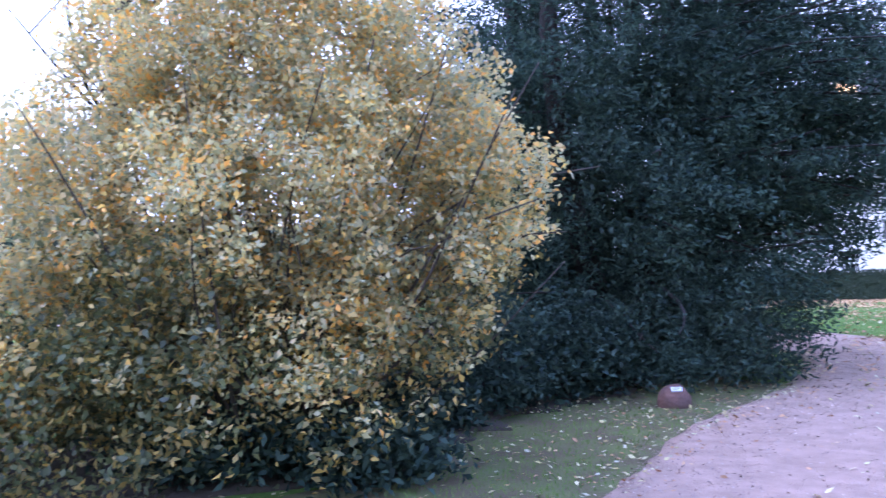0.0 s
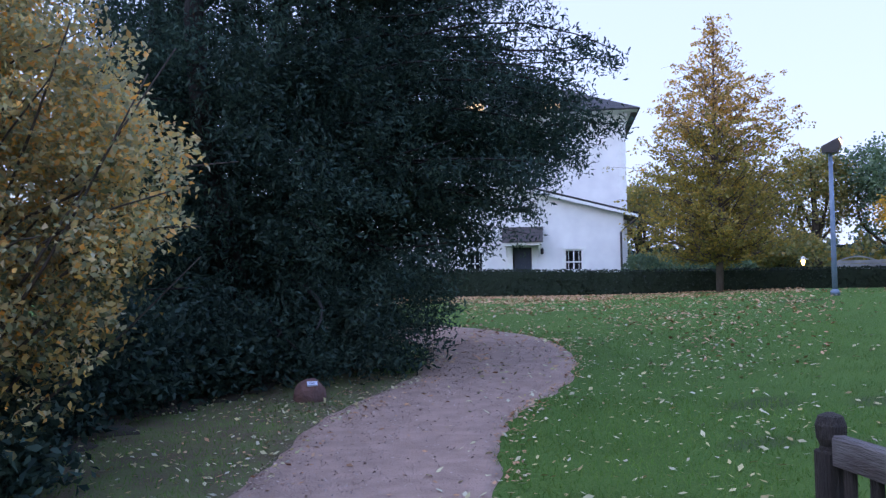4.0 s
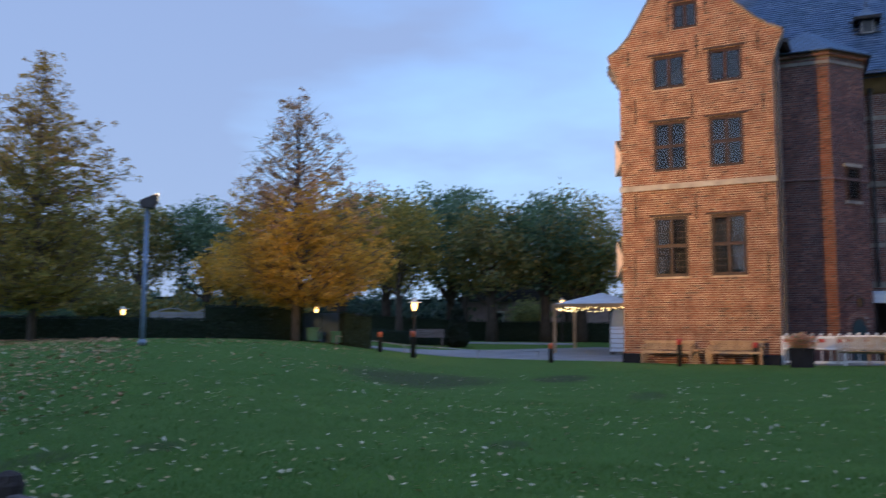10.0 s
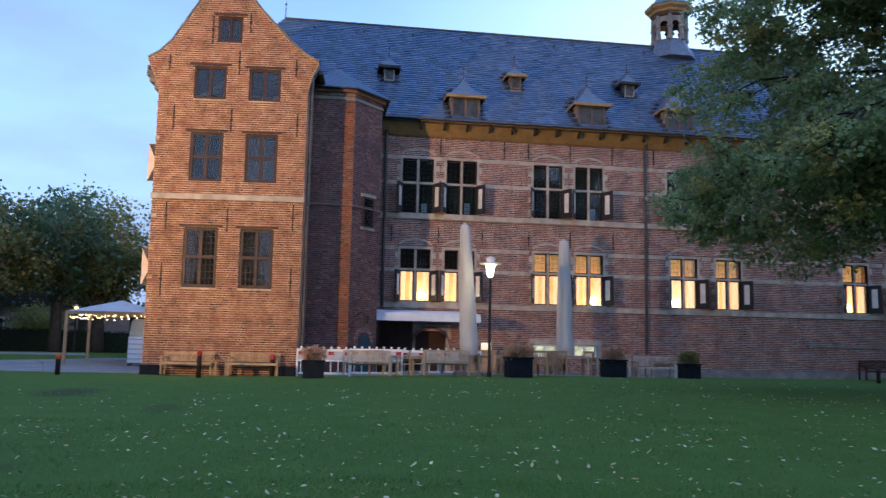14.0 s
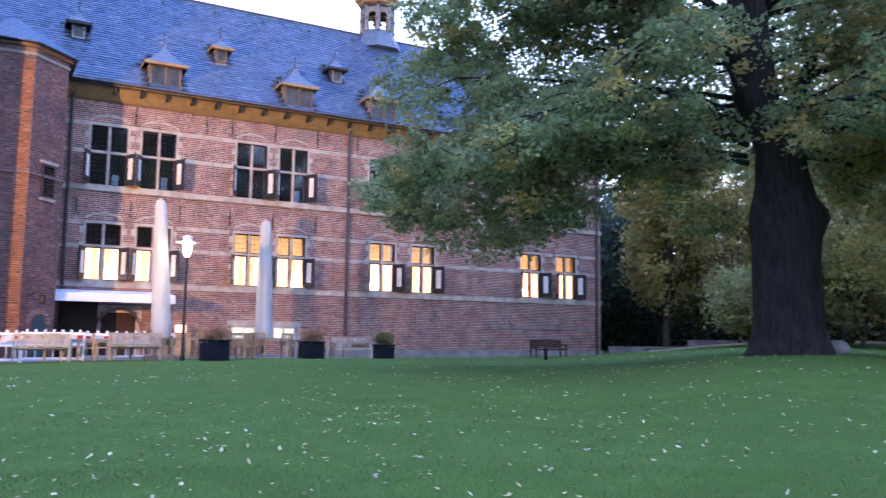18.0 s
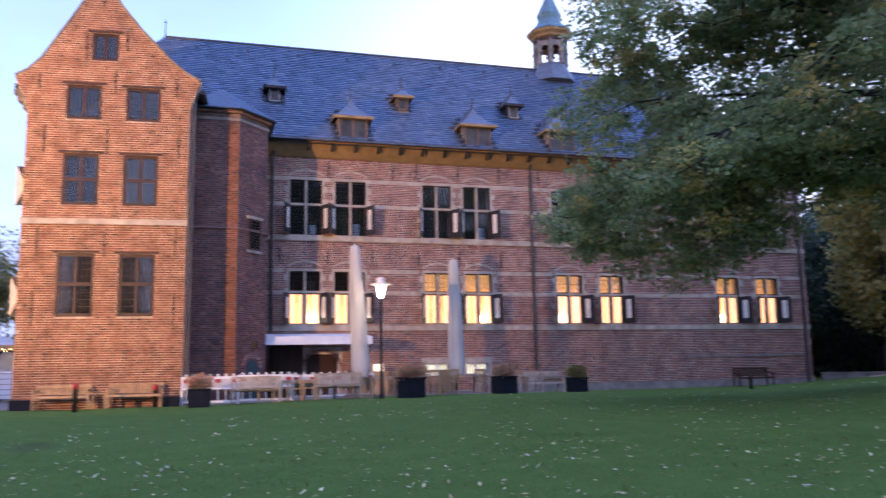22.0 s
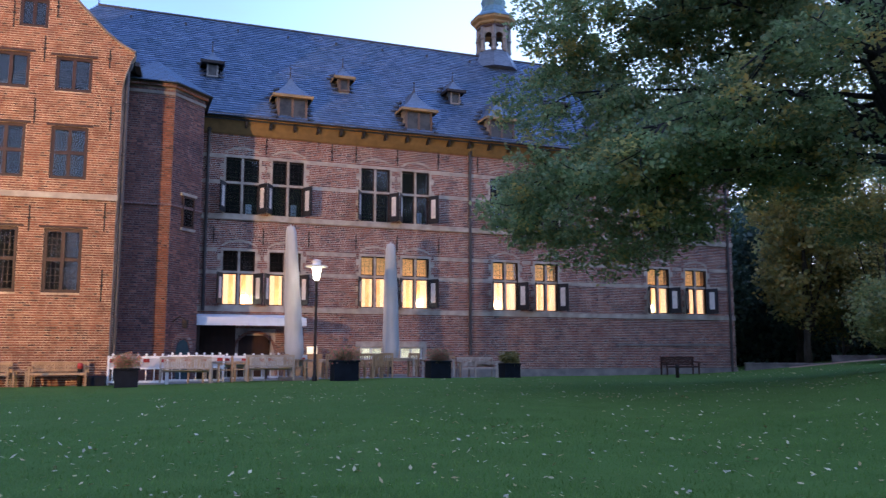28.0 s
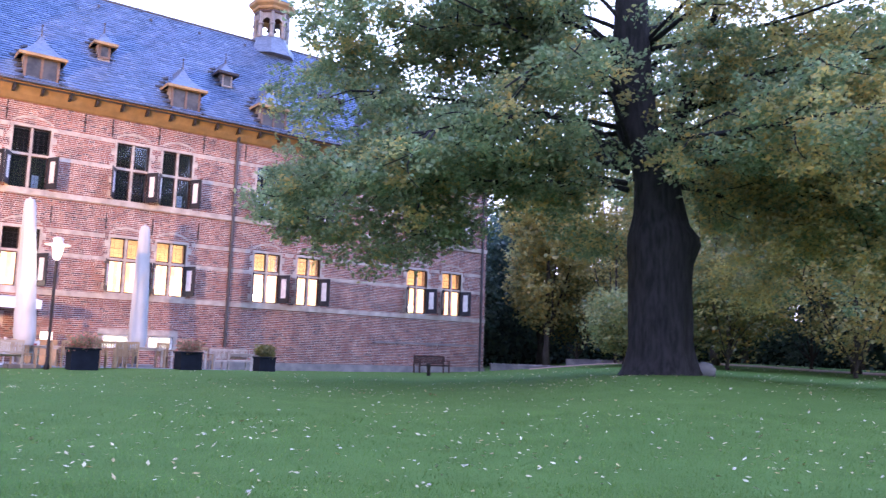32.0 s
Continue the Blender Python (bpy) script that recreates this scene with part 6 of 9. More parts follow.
# the old oak on the rise
rng = np.random.default_rng(34)
OAK = on_land(15.35, -19.15)
oak = thing("oak_tree", OAK, "massive old oak with dark ridged trunk and spreading crown", "oak tree")
prof = [(-0.3, 1.30), (0.10, 1.08), (0.35, 0.98), (0.8, 0.90), (1.6, 0.89), (2.4, 0.87), (2.8, 0.86), (3.1, 0.87), (3.35, 0.88), (3.6, 0.88), (3.85, 0.85), (4.15, 0.76), (4.6, 0.69), (5.6, 0.63), (7.0, 0.62), (9.0, 0.57), (11.5, 0.46), (14.0, 0.28), (17.0, 0.08)]
tv, tf, N = [], [], 48
for i, (z, r) in enumerate(prof):
    for k in range(N):
        w = 2 * math.pi * k / N
        flute = 1 + (0.10 * math.sin(5 * w + 0.8) + 0.05 * math.sin(11 * w)) * max(0.25, 1 - z / 3.0) * 0.8 + 0.05 * noise.noise((3 * math.cos(w), 3 * math.sin(w), z * 0.6))
        lump = 0.22 * math.exp(-((z - 3.7) / 0.45) ** 2) * max(0, math.cos(w - 3.75)) ** 4 + 0.07 * noise.noise((2.2 * math.cos(w), 2.2 * math.sin(w), z * 1.4 + 9))
        cx = 0.70 * smooth_step((z - 5.0) / 3) + 0.12 * math.sin(z * 0.5) * smooth_step((z - 5) / 5)
        cy = 0.55 * smooth_step((z - 5.0) / 3)
        tv.append((cx + (r * flute + lump) * math.cos(w), cy + (r * flute + lump) * math.sin(w), z))
for i in range(len(prof) - 1):
    for k in range(N):
        j = (k + 1) % N
        tf.append((i * N + k, i * N + j, (i + 1) * N + j, (i + 1) * N + k))
part("trunk", Solid().add(tv, tf), BARK, oak, "thick fluted trunk with burrs and dead stubs", smooth=True)
ol, oc, oy = [], [], []
# (horizontal direction in degrees from +x, reach, root height, tip height)
boughs = [(63, 10.1, 5.4, 4.9), (72, 9.3, 5.2, 4.5), (55, 9.2, 6.0, 5.9), (66, 9.0, 7.0, 7.2), (80, 9.2, 5.7, 4.7), (48, 7.8, 6.4, 7.2), (60, 7.6, 8.4, 9.0), (92, 8.6, 6.2, 5.2), (105, 8.0, 6.2, 6.0), (78, 6.8, 9.6, 11.2), (72, 7.2, 8.4, 8.8), (66, 5.6, 10.0, 11.6), (86, 7.4, 8.0, 9.0), (58, 6.2, 8.0, 8.8), (84, 5.4, 11.0, 12.6), (76, 4.4, 8.6, 9.6), (95, 7.0, 9.0, 10.5), (172, 8.0, 6.6, 6.0), (190, 9.0, 6.2, 5.0), (206, 8.4, 5.6, 3.4), (222, 9.4, 6.4, 3.6), (214, 9.0, 7.4, 7.0), (240, 9.0, 6.0, 4.0), (255, 7.4, 6.0, 3.6), (196, 6.5, 5.6, 3.8), (230, 6.2, 5.4, 3.2), (198, 8.4, 8.0, 9.0), (212, 7.4, 9.4, 11.0), (228, 8.4, 8.2, 9.0), (244, 8.0, 9.0, 10.6), (184, 6.2, 9.6, 11.6), (204, 9.8, 6.6, 5.6), (234, 9.6, 7.0, 5.8), (168, 5.6, 6.4, 7.4), (265, 8.6, 7.0, 7.0), (290, 8.6, 6.8, 7.2), (315, 8.4, 6.8, 7.0), (340, 8.6, 6.6, 7.0), (10, 8.4, 7.0, 7.4), (30, 8.4, 6.6, 7.2), (200, 7.0, 9.5, 11.5), (250, 7.0, 9.0, 11.5), (310, 7.0, 10.0, 12.0), (20, 7.0, 10.0, 12.5), (60, 6.0, 11.5, 14.0), (220, 5.5, 12.5, 15.5), (330, 5.5, 12.5, 15.0), (270, 4.0, 14.5, 17.5)]
# a second leader forks off above the burr, and a stout bough reaches over the lawn
ol.append(limb((0.25, 0.25, 4.5), (-1.3, -0.9, 10.5), 0.24, 0.09, 0.0, 0.10, 8))
ol.append(limb((0.9, 0.8, 6.2), (4.2, 5.6, 6.1), 0.17, 0.06, 0.10, 0.05, 8))
for az, ln, h0, h1 in boughs:
    a = radians(az)
    e = np.array((ln * math.cos(a), ln * math.sin(a), h1))
    pts, rad = limb((0.3 * math.cos(a) + 0.5, 0.3 * math.sin(a) + 0.4, h0), tuple(e), 0.085 if ln > 6.5 else 0.065, 0.02, 0.14, 0.09, 8)
    ol.append((pts, rad))
    for j in range(int(ln * 2.6)):
        q = rng.uniform(0.16, 1.0) ** 0.8
        p = np.array([np.interp(q, np.linspace(0, 1, 9), [pt[c] for pt in pts]) for c in range(3)])
        turn = a + rng.choice((-1, 1)) * rng.uniform(0.3, 1.35)
        rc = rng.uniform(0.8, 2.1) * (1.15 - 0.45 * q)
        tip = p + np.array((rc * math.cos(turn), rc * math.sin(turn), rng.normal() * 0.35 + 0.15 - 0.75 * (h1 < 7.5)))
        sub, srad = limb(tuple(p), tuple(tip), 0.030, 0.008, 0.05, 0.12, 4)
        ol.append((sub, srad))
        yellow = rng.uniform() < (0.55 if 170 < az < 275 else 0.09)
        for u in (1, 2, 3, 4, 4):
            (oy if yellow else oc).append(np.array(sub[u]) + rng.normal(size=3) * (0.24, 0.24, 0.16))
# the leafy masses of the crown (aside, ahead, height, reach, depth, thickness, tufts, share of yellow)
# the high masses far towards the camera are unseen, added to shade the lawn
for aside, ahead, h, rx, ry, rz, n, share in ((-8.7, -3, 4.6, 2.7, 2.2, 1.5, 190, 0.02), (-6.5, -3, 6.1, 2.3, 2.2, 1.6, 160, 0.03), (-6.0, -3, 3.9, 1.7, 1.6, 0.9, 70, 0.05), (-9.2, -3, 7.4, 1.6, 1.6, 1.3, 70, 0.10), (-6.5, -2, 8.6, 2.4, 2.2, 1.3, 80, 0.05), (-2.5, -2, 5.4, 1.2, 1.2, 1.3, 70, 0.10), (-2.6, -1, 8.0, 1.8, 1.8, 1.4, 80, 0.12), (-0.2, -2.0, 5.7, 1.1, 0.7, 0.8, 34, 0.05), (0.6, -1.6, 7.6, 0.9, 0.7, 1.0, 26, 0.2), (2.3, -1, 5.9, 1.9, 2.0, 1.5, 130, 0.25), (4.6, -1, 5.2, 2.3, 2.2, 1.5, 100, 0.6), (6.4, -1, 7.3, 2.6, 2.4, 1.6, 120, 0.5), (3.2, 0, 8.4, 2.4, 2.4, 1.4, 120, 0.4), (6.8, -1, 3.9, 2.2, 2.0, 1.1, 60, 0.7), (3.0, -0.5, 3.5, 1.6, 1.5, 0.9, 46, 0.9), (5.6, -1, 3.1, 2.2, 1.6, 0.8, 50, 0.85), (9.2, -1, 4.8, 2.0, 1.8, 1.5, 60, 0.6), (1.5, -1.0, 8.7, 1.3, 1.0, 1.3, 60, 0.35), (2.5, -1.0, 7.2, 1.2, 1.0, 1.0, 36, 0.5), (2.6, 4, 2.7, 1.8, 1.4, 1.0, 60, 0.9), (-2.2, 1.5, 4.3, 1.1, 1.2, 0.9, 40, 0.3), (0.5, 3, 8.0, 4.0, 2.0, 2.4, 220, 0.5), (-4.0, 3, 9.0, 3.0, 2.0, 1.6, 70, 0.1), (0.0, 0, 12.0, 5.0, 5.0, 3.0, 240, 0.1), (1.0, -7.5, 11.2, 5.5, 3.6, 2.2, 190, 0.1), (-6.5, -6.0, 11.0, 3.6, 3.2, 1.8, 40, 0.1), (8.0, -5.5, 10.8, 3.4, 3.4, 1.8, 90, 0.2), (-7.8, -3, 9.0, 1.8, 1.8, 1.2, 80, 0.05), (-5.0, -3, 9.4, 1.8, 1.6, 1.2, 70, 0.1), (-8.7, -3, 8.5, 0.9, 0.9, 0.8, 24, 0.7), (3.0, -12.5, 12.8, 5.0, 4.0, 1.8, 150, 0.1), (9.0, -9.5, 12.3, 4.0, 4.0, 1.8, 110, 0.2), (-4.0, -11.0, 12.5, 3.6, 3.6, 1.6, 50, 0.1), (-7.8, -3, 3.3, 2.0, 1.6, 0.8, 56, 0.03), (-10.0, -3, 4.1, 1.1, 1.1, 0.8, 26, 0.02), (-9.0, -3, 9.7, 1.3, 1.4, 1.2, 52, 0.15), (-8.4, -3, 11.2, 1.5, 1.5, 1.2, 56, 0.1)):
    m = lobed([(0, 0, 0, rx, ry, rz)], n, 0.25) + (aside, ahead, h)
    m = np.stack([-0.78 * m[:, 0] + 0.62 * m[:, 1], -0.62 * m[:, 0] - 0.78 * m[:, 1], m[:, 2]], 1)
    pick = rng.uniform(size=n) < share
    oc += list(m[~pick])
    oy += list(m[pick])
oc, oy = np.array(oc), np.array(oy)


def off_trunk(c):
    """Thins the leaves close in front of the upper trunk on the open, sunny side."""
    rel = c[:, :2] - np.array((0.6, 0.45))
    ahead = rel @ np.array((-0.62, 0.785))
    aside = np.abs(rel @ np.array((0.785, 0.62)))
    return c[~((ahead > -0.6) & (aside < 0.6) & (c[:, 2] > 4.0) & (rng.uniform(size=len(c)) < 0.62))]


def with_gaps(c, level, high):
    """Leaves out irregular pockets, so that the sky shows through."""
    return c[np.array([noise.noise((p[0] * 0.8, p[1] * 0.8, p[2] * 1.1 + 5)) for p in c]) > np.interp(c[:, 2], [6.5, 9.0], [level, high])]


oc, oy = with_gaps(off_trunk(oc), -0.20, -0.38), with_gaps(off_trunk(oy), -0.40, -0.60)
oc, oy = (c[(c[:, 2] > 2.45) | (c[:, 1] < 0)] for c in (oc, oy))
part("branchwork", stems_mesh("branchwork", ol, BARK, 6), BARK, oak, smooth=True)
part("crown", quads("crown", leaves(sprays(oc, 0.46, 47, 0.55), 0.135, 0.080, 0.45, 0.2), OAK_LEAF), OAK_LEAF, oak)
part("yellow_foliage", quads("yellow_foliage", leaves(sprays(oy, 0.46, 45, 0.55), 0.135, 0.080, 0.45, 0.2), OAK_YELLOW), OAK_YELLOW, oak, "yellowing leaves")
tagged(part("boulder", Solid().lathe([(0.05, -0.1), (0.33, 0.0), (0.35, 0.18), (0.24, 0.33), (0.05, 0.38)], 14, squash=(1.0, 0.75)), STONE_DARK, smooth=True), "low grey boulder with a pale plate at the oak", "boulder").matrix_basis = Matrix.Translation(on_land(14.6, -20.15))

for x, y, h, r, mat in ((27.0, -38.5, 17.0, 5.0, PALE_LEAF), (21.0, -41.5, 18.0, 5.6, LIME_TURN), (15.5, -44.0, 19.0, 5.8, OAK_YELLOW), (9.0, -45.5, 20.0, 6.0, PALE_LEAF), (2.5, -46.0, 19.0, 6.0, OAK_YELLOW), (-4.5, -45.0, 18.0, 6.0, LIME_TURN), (32.5, -43.0, 16.0, 4.6, LIME_TURN), (38.6, -37.4, 12.0, 3.5, OAK_YELLOW)):
    broad_tree("turning_tree", on_land(x, y), "tall yellow-green autumn tree behind the oak", h, 1.6, r, mat, 640, 20, 0.29, 0.20, "turning trees behind the oak", r0=0.22)

# round-headed limes beyond the drive
rng = np.random.default_rng(35)
row = [(44.0, 41.5, 8.6, 3.4, 1), (46.8, 38.0, 9.2, 3.2, 0), (49.0, 34.0, 8.2, 3.4, 1), (50.5, 29.5, 9.0, 3.6, 0), (50.0, 25.5, 9.6, 3.6, 1), (51.1, 21.2, 9.8, 3.9, 0), (48.5, 17.4, 8.4, 3.3, 1), (51.0, 14.7, 9.5, 3.9, 0), (52.0, 12.6, 8.4, 3.2, 1), (56.5, 8.0, 10.2, 4.0, 0), (40.5, 46.0, 8.0, 3.6, 1), (36.0, 50.0, 7.6, 3.4, 1), (60.5, 24.0, 11.5, 4.6, 0), (61.5, 16.0, 11.5, 4.6, 1), (57.0, 33.0, 10.5, 4.4, 1)]
for x, y, h, r, turn in row:
    broad_tree("lime_tree", on_land(x, y), "round-headed lime with turning leaves beyond the drive" if turn else "dense dark green round-headed lime beyond the drive", h * 1.06, 2.45, r * 1.03, LIME_TURN if turn else LIME_LEAF, 350, 20, 0.23, 0.16, "limes beyond the drive", r0=0.34)
broad_tree("amber_tree", on_land(44.5, 21.8), "olive and gold turning tree beyond the drive", 9.0, 2.4, 2.9, OLIVE_LEAF, 300, 21, 0.2, 0.14, r0=0.2)
broad_tree("amber_tree", on_land(38.0, 38.5), "small turning tree behind the hedge", 3.2, 1.0, 2.2, LIME_TURN, 240, 20, 0.2, 0.14, r0=0.12)
broad_tree("amber_tree", on_land(43.5, 33.0), "small amber tree behind the hedge", 6.2, 1.6, 2.8, AMBER_LEAF, 260, 20, 0.2, 0.14, r0=0.14)

broad_tree("small_tree", on_land(56.0, 17.3), "small pale green tree behind the far hedge", 2.9, 0.8, 1.25, PALE_LEAF, 200, 20, 0.16, 0.11, r0=0.08)


def thicket(name, arcs, label, mat, leaf=0.42):
    """Distant undergrowth and woods as one mass of leaves along arcs (r, from azimuth, to azimuth, height, depth)."""
    cs = []
    for r, a0, a1, high, deep, n in arcs:
        az = np.radians(rng.uniform(a0, a1, n))
        rr = r + rng.normal(size=n) * deep
        top = np.array([high * (0.72 + 0.38 * noise.noise((a * 40, r, 0)) + 0.2 * noise.noise((a * 130, r, 5))) for a in az])
        z = top * rng.uniform(0, 1, n) ** 0.75
        x, y = rr * np.sin(az), rr * np.cos(az)
        cs.append(np.stack([x, y, np.array([land(p, q) for p, q in zip(x, y)]) + z], 1))
    return tagged(part(name, quads(name, leaves(np.concatenate(cs), leaf, leaf * 0.7), mat), mat), label, "woods", kind="stuff")


bank = Solid()
for r, a0, a1, hi in ((74, 6, 82, 3.2), (69, 118, 205, 4.2), (69, 205, 366, 6.5)):
    az = np.radians(np.linspace(a0, a1, 90))
    hs = [hi * (1 + 0.3 * noise.noise((a * 30, r, 2))) for a in az]
    v = [(r * math.sin(a), r * math.cos(a), -0.5) for a in az] + [(r * math.sin(a), r * math.cos(a), 1.2 + h) for a, h in zip(az, hs)] + [((r + 3) * math.sin(a), (r + 3) * math.cos(a), -0.5) for a in az]
    n = len(az)
    bank.add(v, [(i, i + 1, n + i + 1, n + i) for i in range(n - 1)] + [(n + i, n + i + 1, 2 * n + i + 1, 2 * n + i) for i in range(n - 1)])
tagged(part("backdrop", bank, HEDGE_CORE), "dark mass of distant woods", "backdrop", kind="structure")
thicket("far_thicket", [(72, 8, 76, 4.0, 2.0, 18000), (80, 8, 80, 6.0, 2.0, 10000), (66, 122, 200, 6.0, 2.0, 24000), (74, 120, 205, 10.0, 2.0, 14000), (66, 200, 368, 9.0, 2.0, 14000)], "dark far undergrowth closing the park", WOOD_LEAF)
thicket("amber_thicket", [(58, 28, 58, 3.4, 2.0, 9000)], "far amber and olive bushes behind the hedge", LIME_TURN, 0.3)

# woodland behind the castle and the oak
wood = [(47, -36, 11, 4.2, 0), (51, -41, 13, 5.0, 0), (45, -43, 12, 5.0, 0), (40, -49, 13, 5.0, 1), (34, -52, 12, 5.0, 0), (28, -56, 13, 5.2, 0), (21, -56, 12, 5.0, 1), (14, -57, 13, 5.2, 0), (6, -57, 12, 5.0, 0), (-2, -56, 13, 5.2, 1), (-10, -54, 12, 5.0, 0), (56, -48, 15, 5.5, 0), (44, -58, 15, 6.0, 1), (30, -66, 16, 6.0, 0), (12, -68, 16, 6.0, 0), (-8, -66, 16, 6.0, 0)]
for x, y, h, r, turn in wood:
    broad_tree("woodland_tree", on_land(x, y), "dark woodland tree at the park edge", h, 1.0 if not turn else 2.0, r, LIME_TURN if turn else WOOD_LEAF, 380, 20, 0.36, 0.25, "woodland behind the castle", r0=0.3, spread=0.45)
# unseen trees behind the camera, added to hold back light and fill reflections
for k in range(8):
    a = radians(226 + 5.2 * k)
    rr = 33 + 4 * (k % 2)
    x, y = rr * math.sin(a), rr * math.cos(a)
    broad_tree("woodland_tree", on_land(x, y), "unseen tall tree added behind the camera to shape light and reflections", 25.0 + 2 * (k % 3), 1.2, 5.8, WOOD_LEAF, 420, 17, 0.8, 0.55, "woodland round the park", r0=0.4, spread=0.6)
for x, y, h, r, mat in ((28.2, -32.7, 4.1, 2.2, PALE_LEAF), (25.2, -33.8, 4.8, 2.6, PALE_LEAF), (22.5, -33.0, 5.6, 3.0, LIME_TURN), (18.5, -36.5, 7.5, 3.4, OAK_YELLOW), (14.0, -38.5, 8.4, 3.6, OAK_YELLOW), (33.0, -37.5, 12.5, 3.8, OAK_YELLOW), (9.0, -40.0, 5.0, 3.2, WOOD_LEAF), (38.5, -40.0, 8.5, 3.6, LIME_TURN), (24.4, -43.5, 7.5, 3.4, WOOD_LEAF)):
    broad_tree("large_bush", on_land(x, y), "broad light green and yellow bush behind the oak", h, 0.35, r, mat, 380, 24, 0.18, 0.12, "bushes behind the oak", r0=0.09)


def hedge(name, pts, highs, thick, label, n_per_m=520, mat=HEDGE_LEAF):
    """A clipped hedge along a line: a dark core with a coat of leaves."""
    h = thing(name, Matrix.Identity(4), label, "hedge")
    core, cs = Solid(), []
    highs = highs if isinstance(highs, list) else [highs] * len(pts)
    for (xa, ya), (xb, yb), ha, hb in zip(pts, pts[1:], highs, highs[1:]):
        d = Vector((xb - xa, yb - ya, 0))
        ln = d.length
        d.normalize()
        high = (ha + hb) / 2
        s = Vector((d.y, -d.x, 0)) * thick / 2
        za, zb = land(xa, ya) - 0.1, land(xb, yb) - 0.1
        a, b = Vector((xa, ya, 0)), Vector((xb, yb, 0))
        v = []
        for p, z, hi in ((a, za, ha), (b, zb, hb)):
            v += [p - s * 0.9 + Vector((0, 0, z)), p + s * 0.9 + Vector((0, 0, z)), p + s * 0.9 + Vector((0, 0, z + hi + 0.05)), p - s * 0.9 + Vector((0, 0, z + hi + 0.05))]
        core.add(v, [(0, 1, 2, 3), (7, 6, 5, 4), (0, 4, 5, 1), (1, 5, 6, 2), (2, 6, 7, 3), (3, 7, 4, 0)])
        n = int(ln * n_per_m * (high + thick / 2) / 2)
        t = rng.uniform(0, 1, n)
        face = rng.uniform(size=n)
        top = face < thick / (thick + 2 * high)
        o = np.where(top, rng.uniform(-1, 1, n), np.where(rng.uniform(size=n) < 0.5, -1.0, 1.0)) * thick / 2
        tall = ha + (hb - ha) * t
        z = np.where(top, tall, rng.uniform(0, 1, n) * tall) + rng.normal(size=n) * 0.03
        o = o + rng.normal(size=n) * 0.035
        sd = np.array((s.x, s.y)) / (thick / 2)
        x = xa + (xb - xa) * t + sd[0] * o
        y = ya + (yb - ya) * t + sd[1] * o
        cs.append(np.stack([x, y, za + (zb - za) * t + 0.1 + z], 1))
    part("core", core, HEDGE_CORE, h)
    part("foliage", quads("foliage", leaves(np.concatenate(cs), 0.10, 0.06, 0.1, 0.1), mat), mat, h)
    return h


hedge("hedge", [(5.0, 36.0), (13.5, 34.3), (19.5, 29.2), (27.2, 21.3)], [1.22, 1.22, 1.0, 0.74], 0.9, "long clipped dark hedge along the lawn edge")
hedge("tall_hedge", [(26.8, 21.6), (29.2, 18.6)], 1.28, 1.1, "taller clipped dark hedge block")
hedge("tall_hedge", [(29.5, 16.9), (30.25, 16.1)], 1.30, 1.2, "clipped dark hedge block beside the bins")
hedge("far_hedge", [(46.0, 29.0), (50.5, 20.0), (53.5, 10.0), (54.0, 5.0)], 1.25, 1.0, "far clipped hedge beyond the drive", 260)
hedge("low_hedge", [(38.5, 20.3), (42.0, 17.8)], 0.6, 0.7, "low clipped box hedge")
for x, y, r, h in ((22.6, 31.2, 0.9, 1.75), (24.6, 30.6, 1.3, 1.7), (26.4, 29.6, 1.0, 1.45)):
    u = thing("clipped_bush", on_land(x, y), "rounded clipped evergreen bush behind the hedge", "bush", "clipped bushes")
    c = lobed([(0, 0, h * 0.5, r, r, h * 0.5)], 300, 0.85)
    part("stem", Solid().tube([(0, 0, -0.05), (0, 0, h * 0.6)], [0.06, 0.03], 6), BARK, u)
    part("crown", quads("crown", leaves(clumps(c, 0.08, 14), 0.12, 0.07), LIME_LEAF), LIME_LEAF, u)
cone = thing("conical_yew", on_land(41.0, 16.6), "clipped dark conical yew beyond the drive", "topiary")
part("stem", Solid().tube([(0, 0, -0.05), (0, 0, 1.6)], [0.08, 0.03], 6), BARK, cone)
zc = rng.uniform(0, 1, 2600) ** 1.3
wc = rng.uniform(0, 2 * math.pi, 2600)
rc = 0.70 * (1 - zc) ** 0.62 * (0.6 + 0.4 * np.minimum(1, zc / 0.12)) * rng.uniform(0.8, 1.03, 2600)
part("crown", quads("crown", leaves(clumps(np.stack([rc * np.cos(wc), rc * np.sin(wc), 0.1 + 2.1 * zc], 1), 0.05, 5), 0.11, 0.06), HEDGE_LEAF), HEDGE_LEAF, cone)

# ---- white house behind the hedge ----
house = thing("white_house", pose(20.0, 34.64, 0, 0, 0, -30), "white rendered house with a tall rear block and tiled door canopy", "house")
HB = 1.15
HWIN = [(0.45, 1.43, 2.16, 3.29), (-4.3, -3.35, 2.16, 3.29), (-7.2, -6.25, 2.16, 3.29)]
APEX = (-2.3, 6.46)
hl_, hr_ = (lambda z: float(np.interp(z, [4.85, 6.42], [-7.9, -2.32]))), (lambda z: float(np.interp(z, [4.85, 6.42], [3.32, -2.28])))
part("wall", pierced(hl_, hr_, [HB - 0.3, 2.0, 4.85, 5.3, 5.9, 6.42], HWIN + [(-1.98, -1.06, HB, 3.36)], 0.3), RENDERED, house)
part("wall", Solid().box(3.02, 3.32, 0.3, 4.0, HB - 0.3, 4.85).box(-7.9, -7.6, 0.3, 9.0, HB - 0.3, 4.85), RENDERED, house)
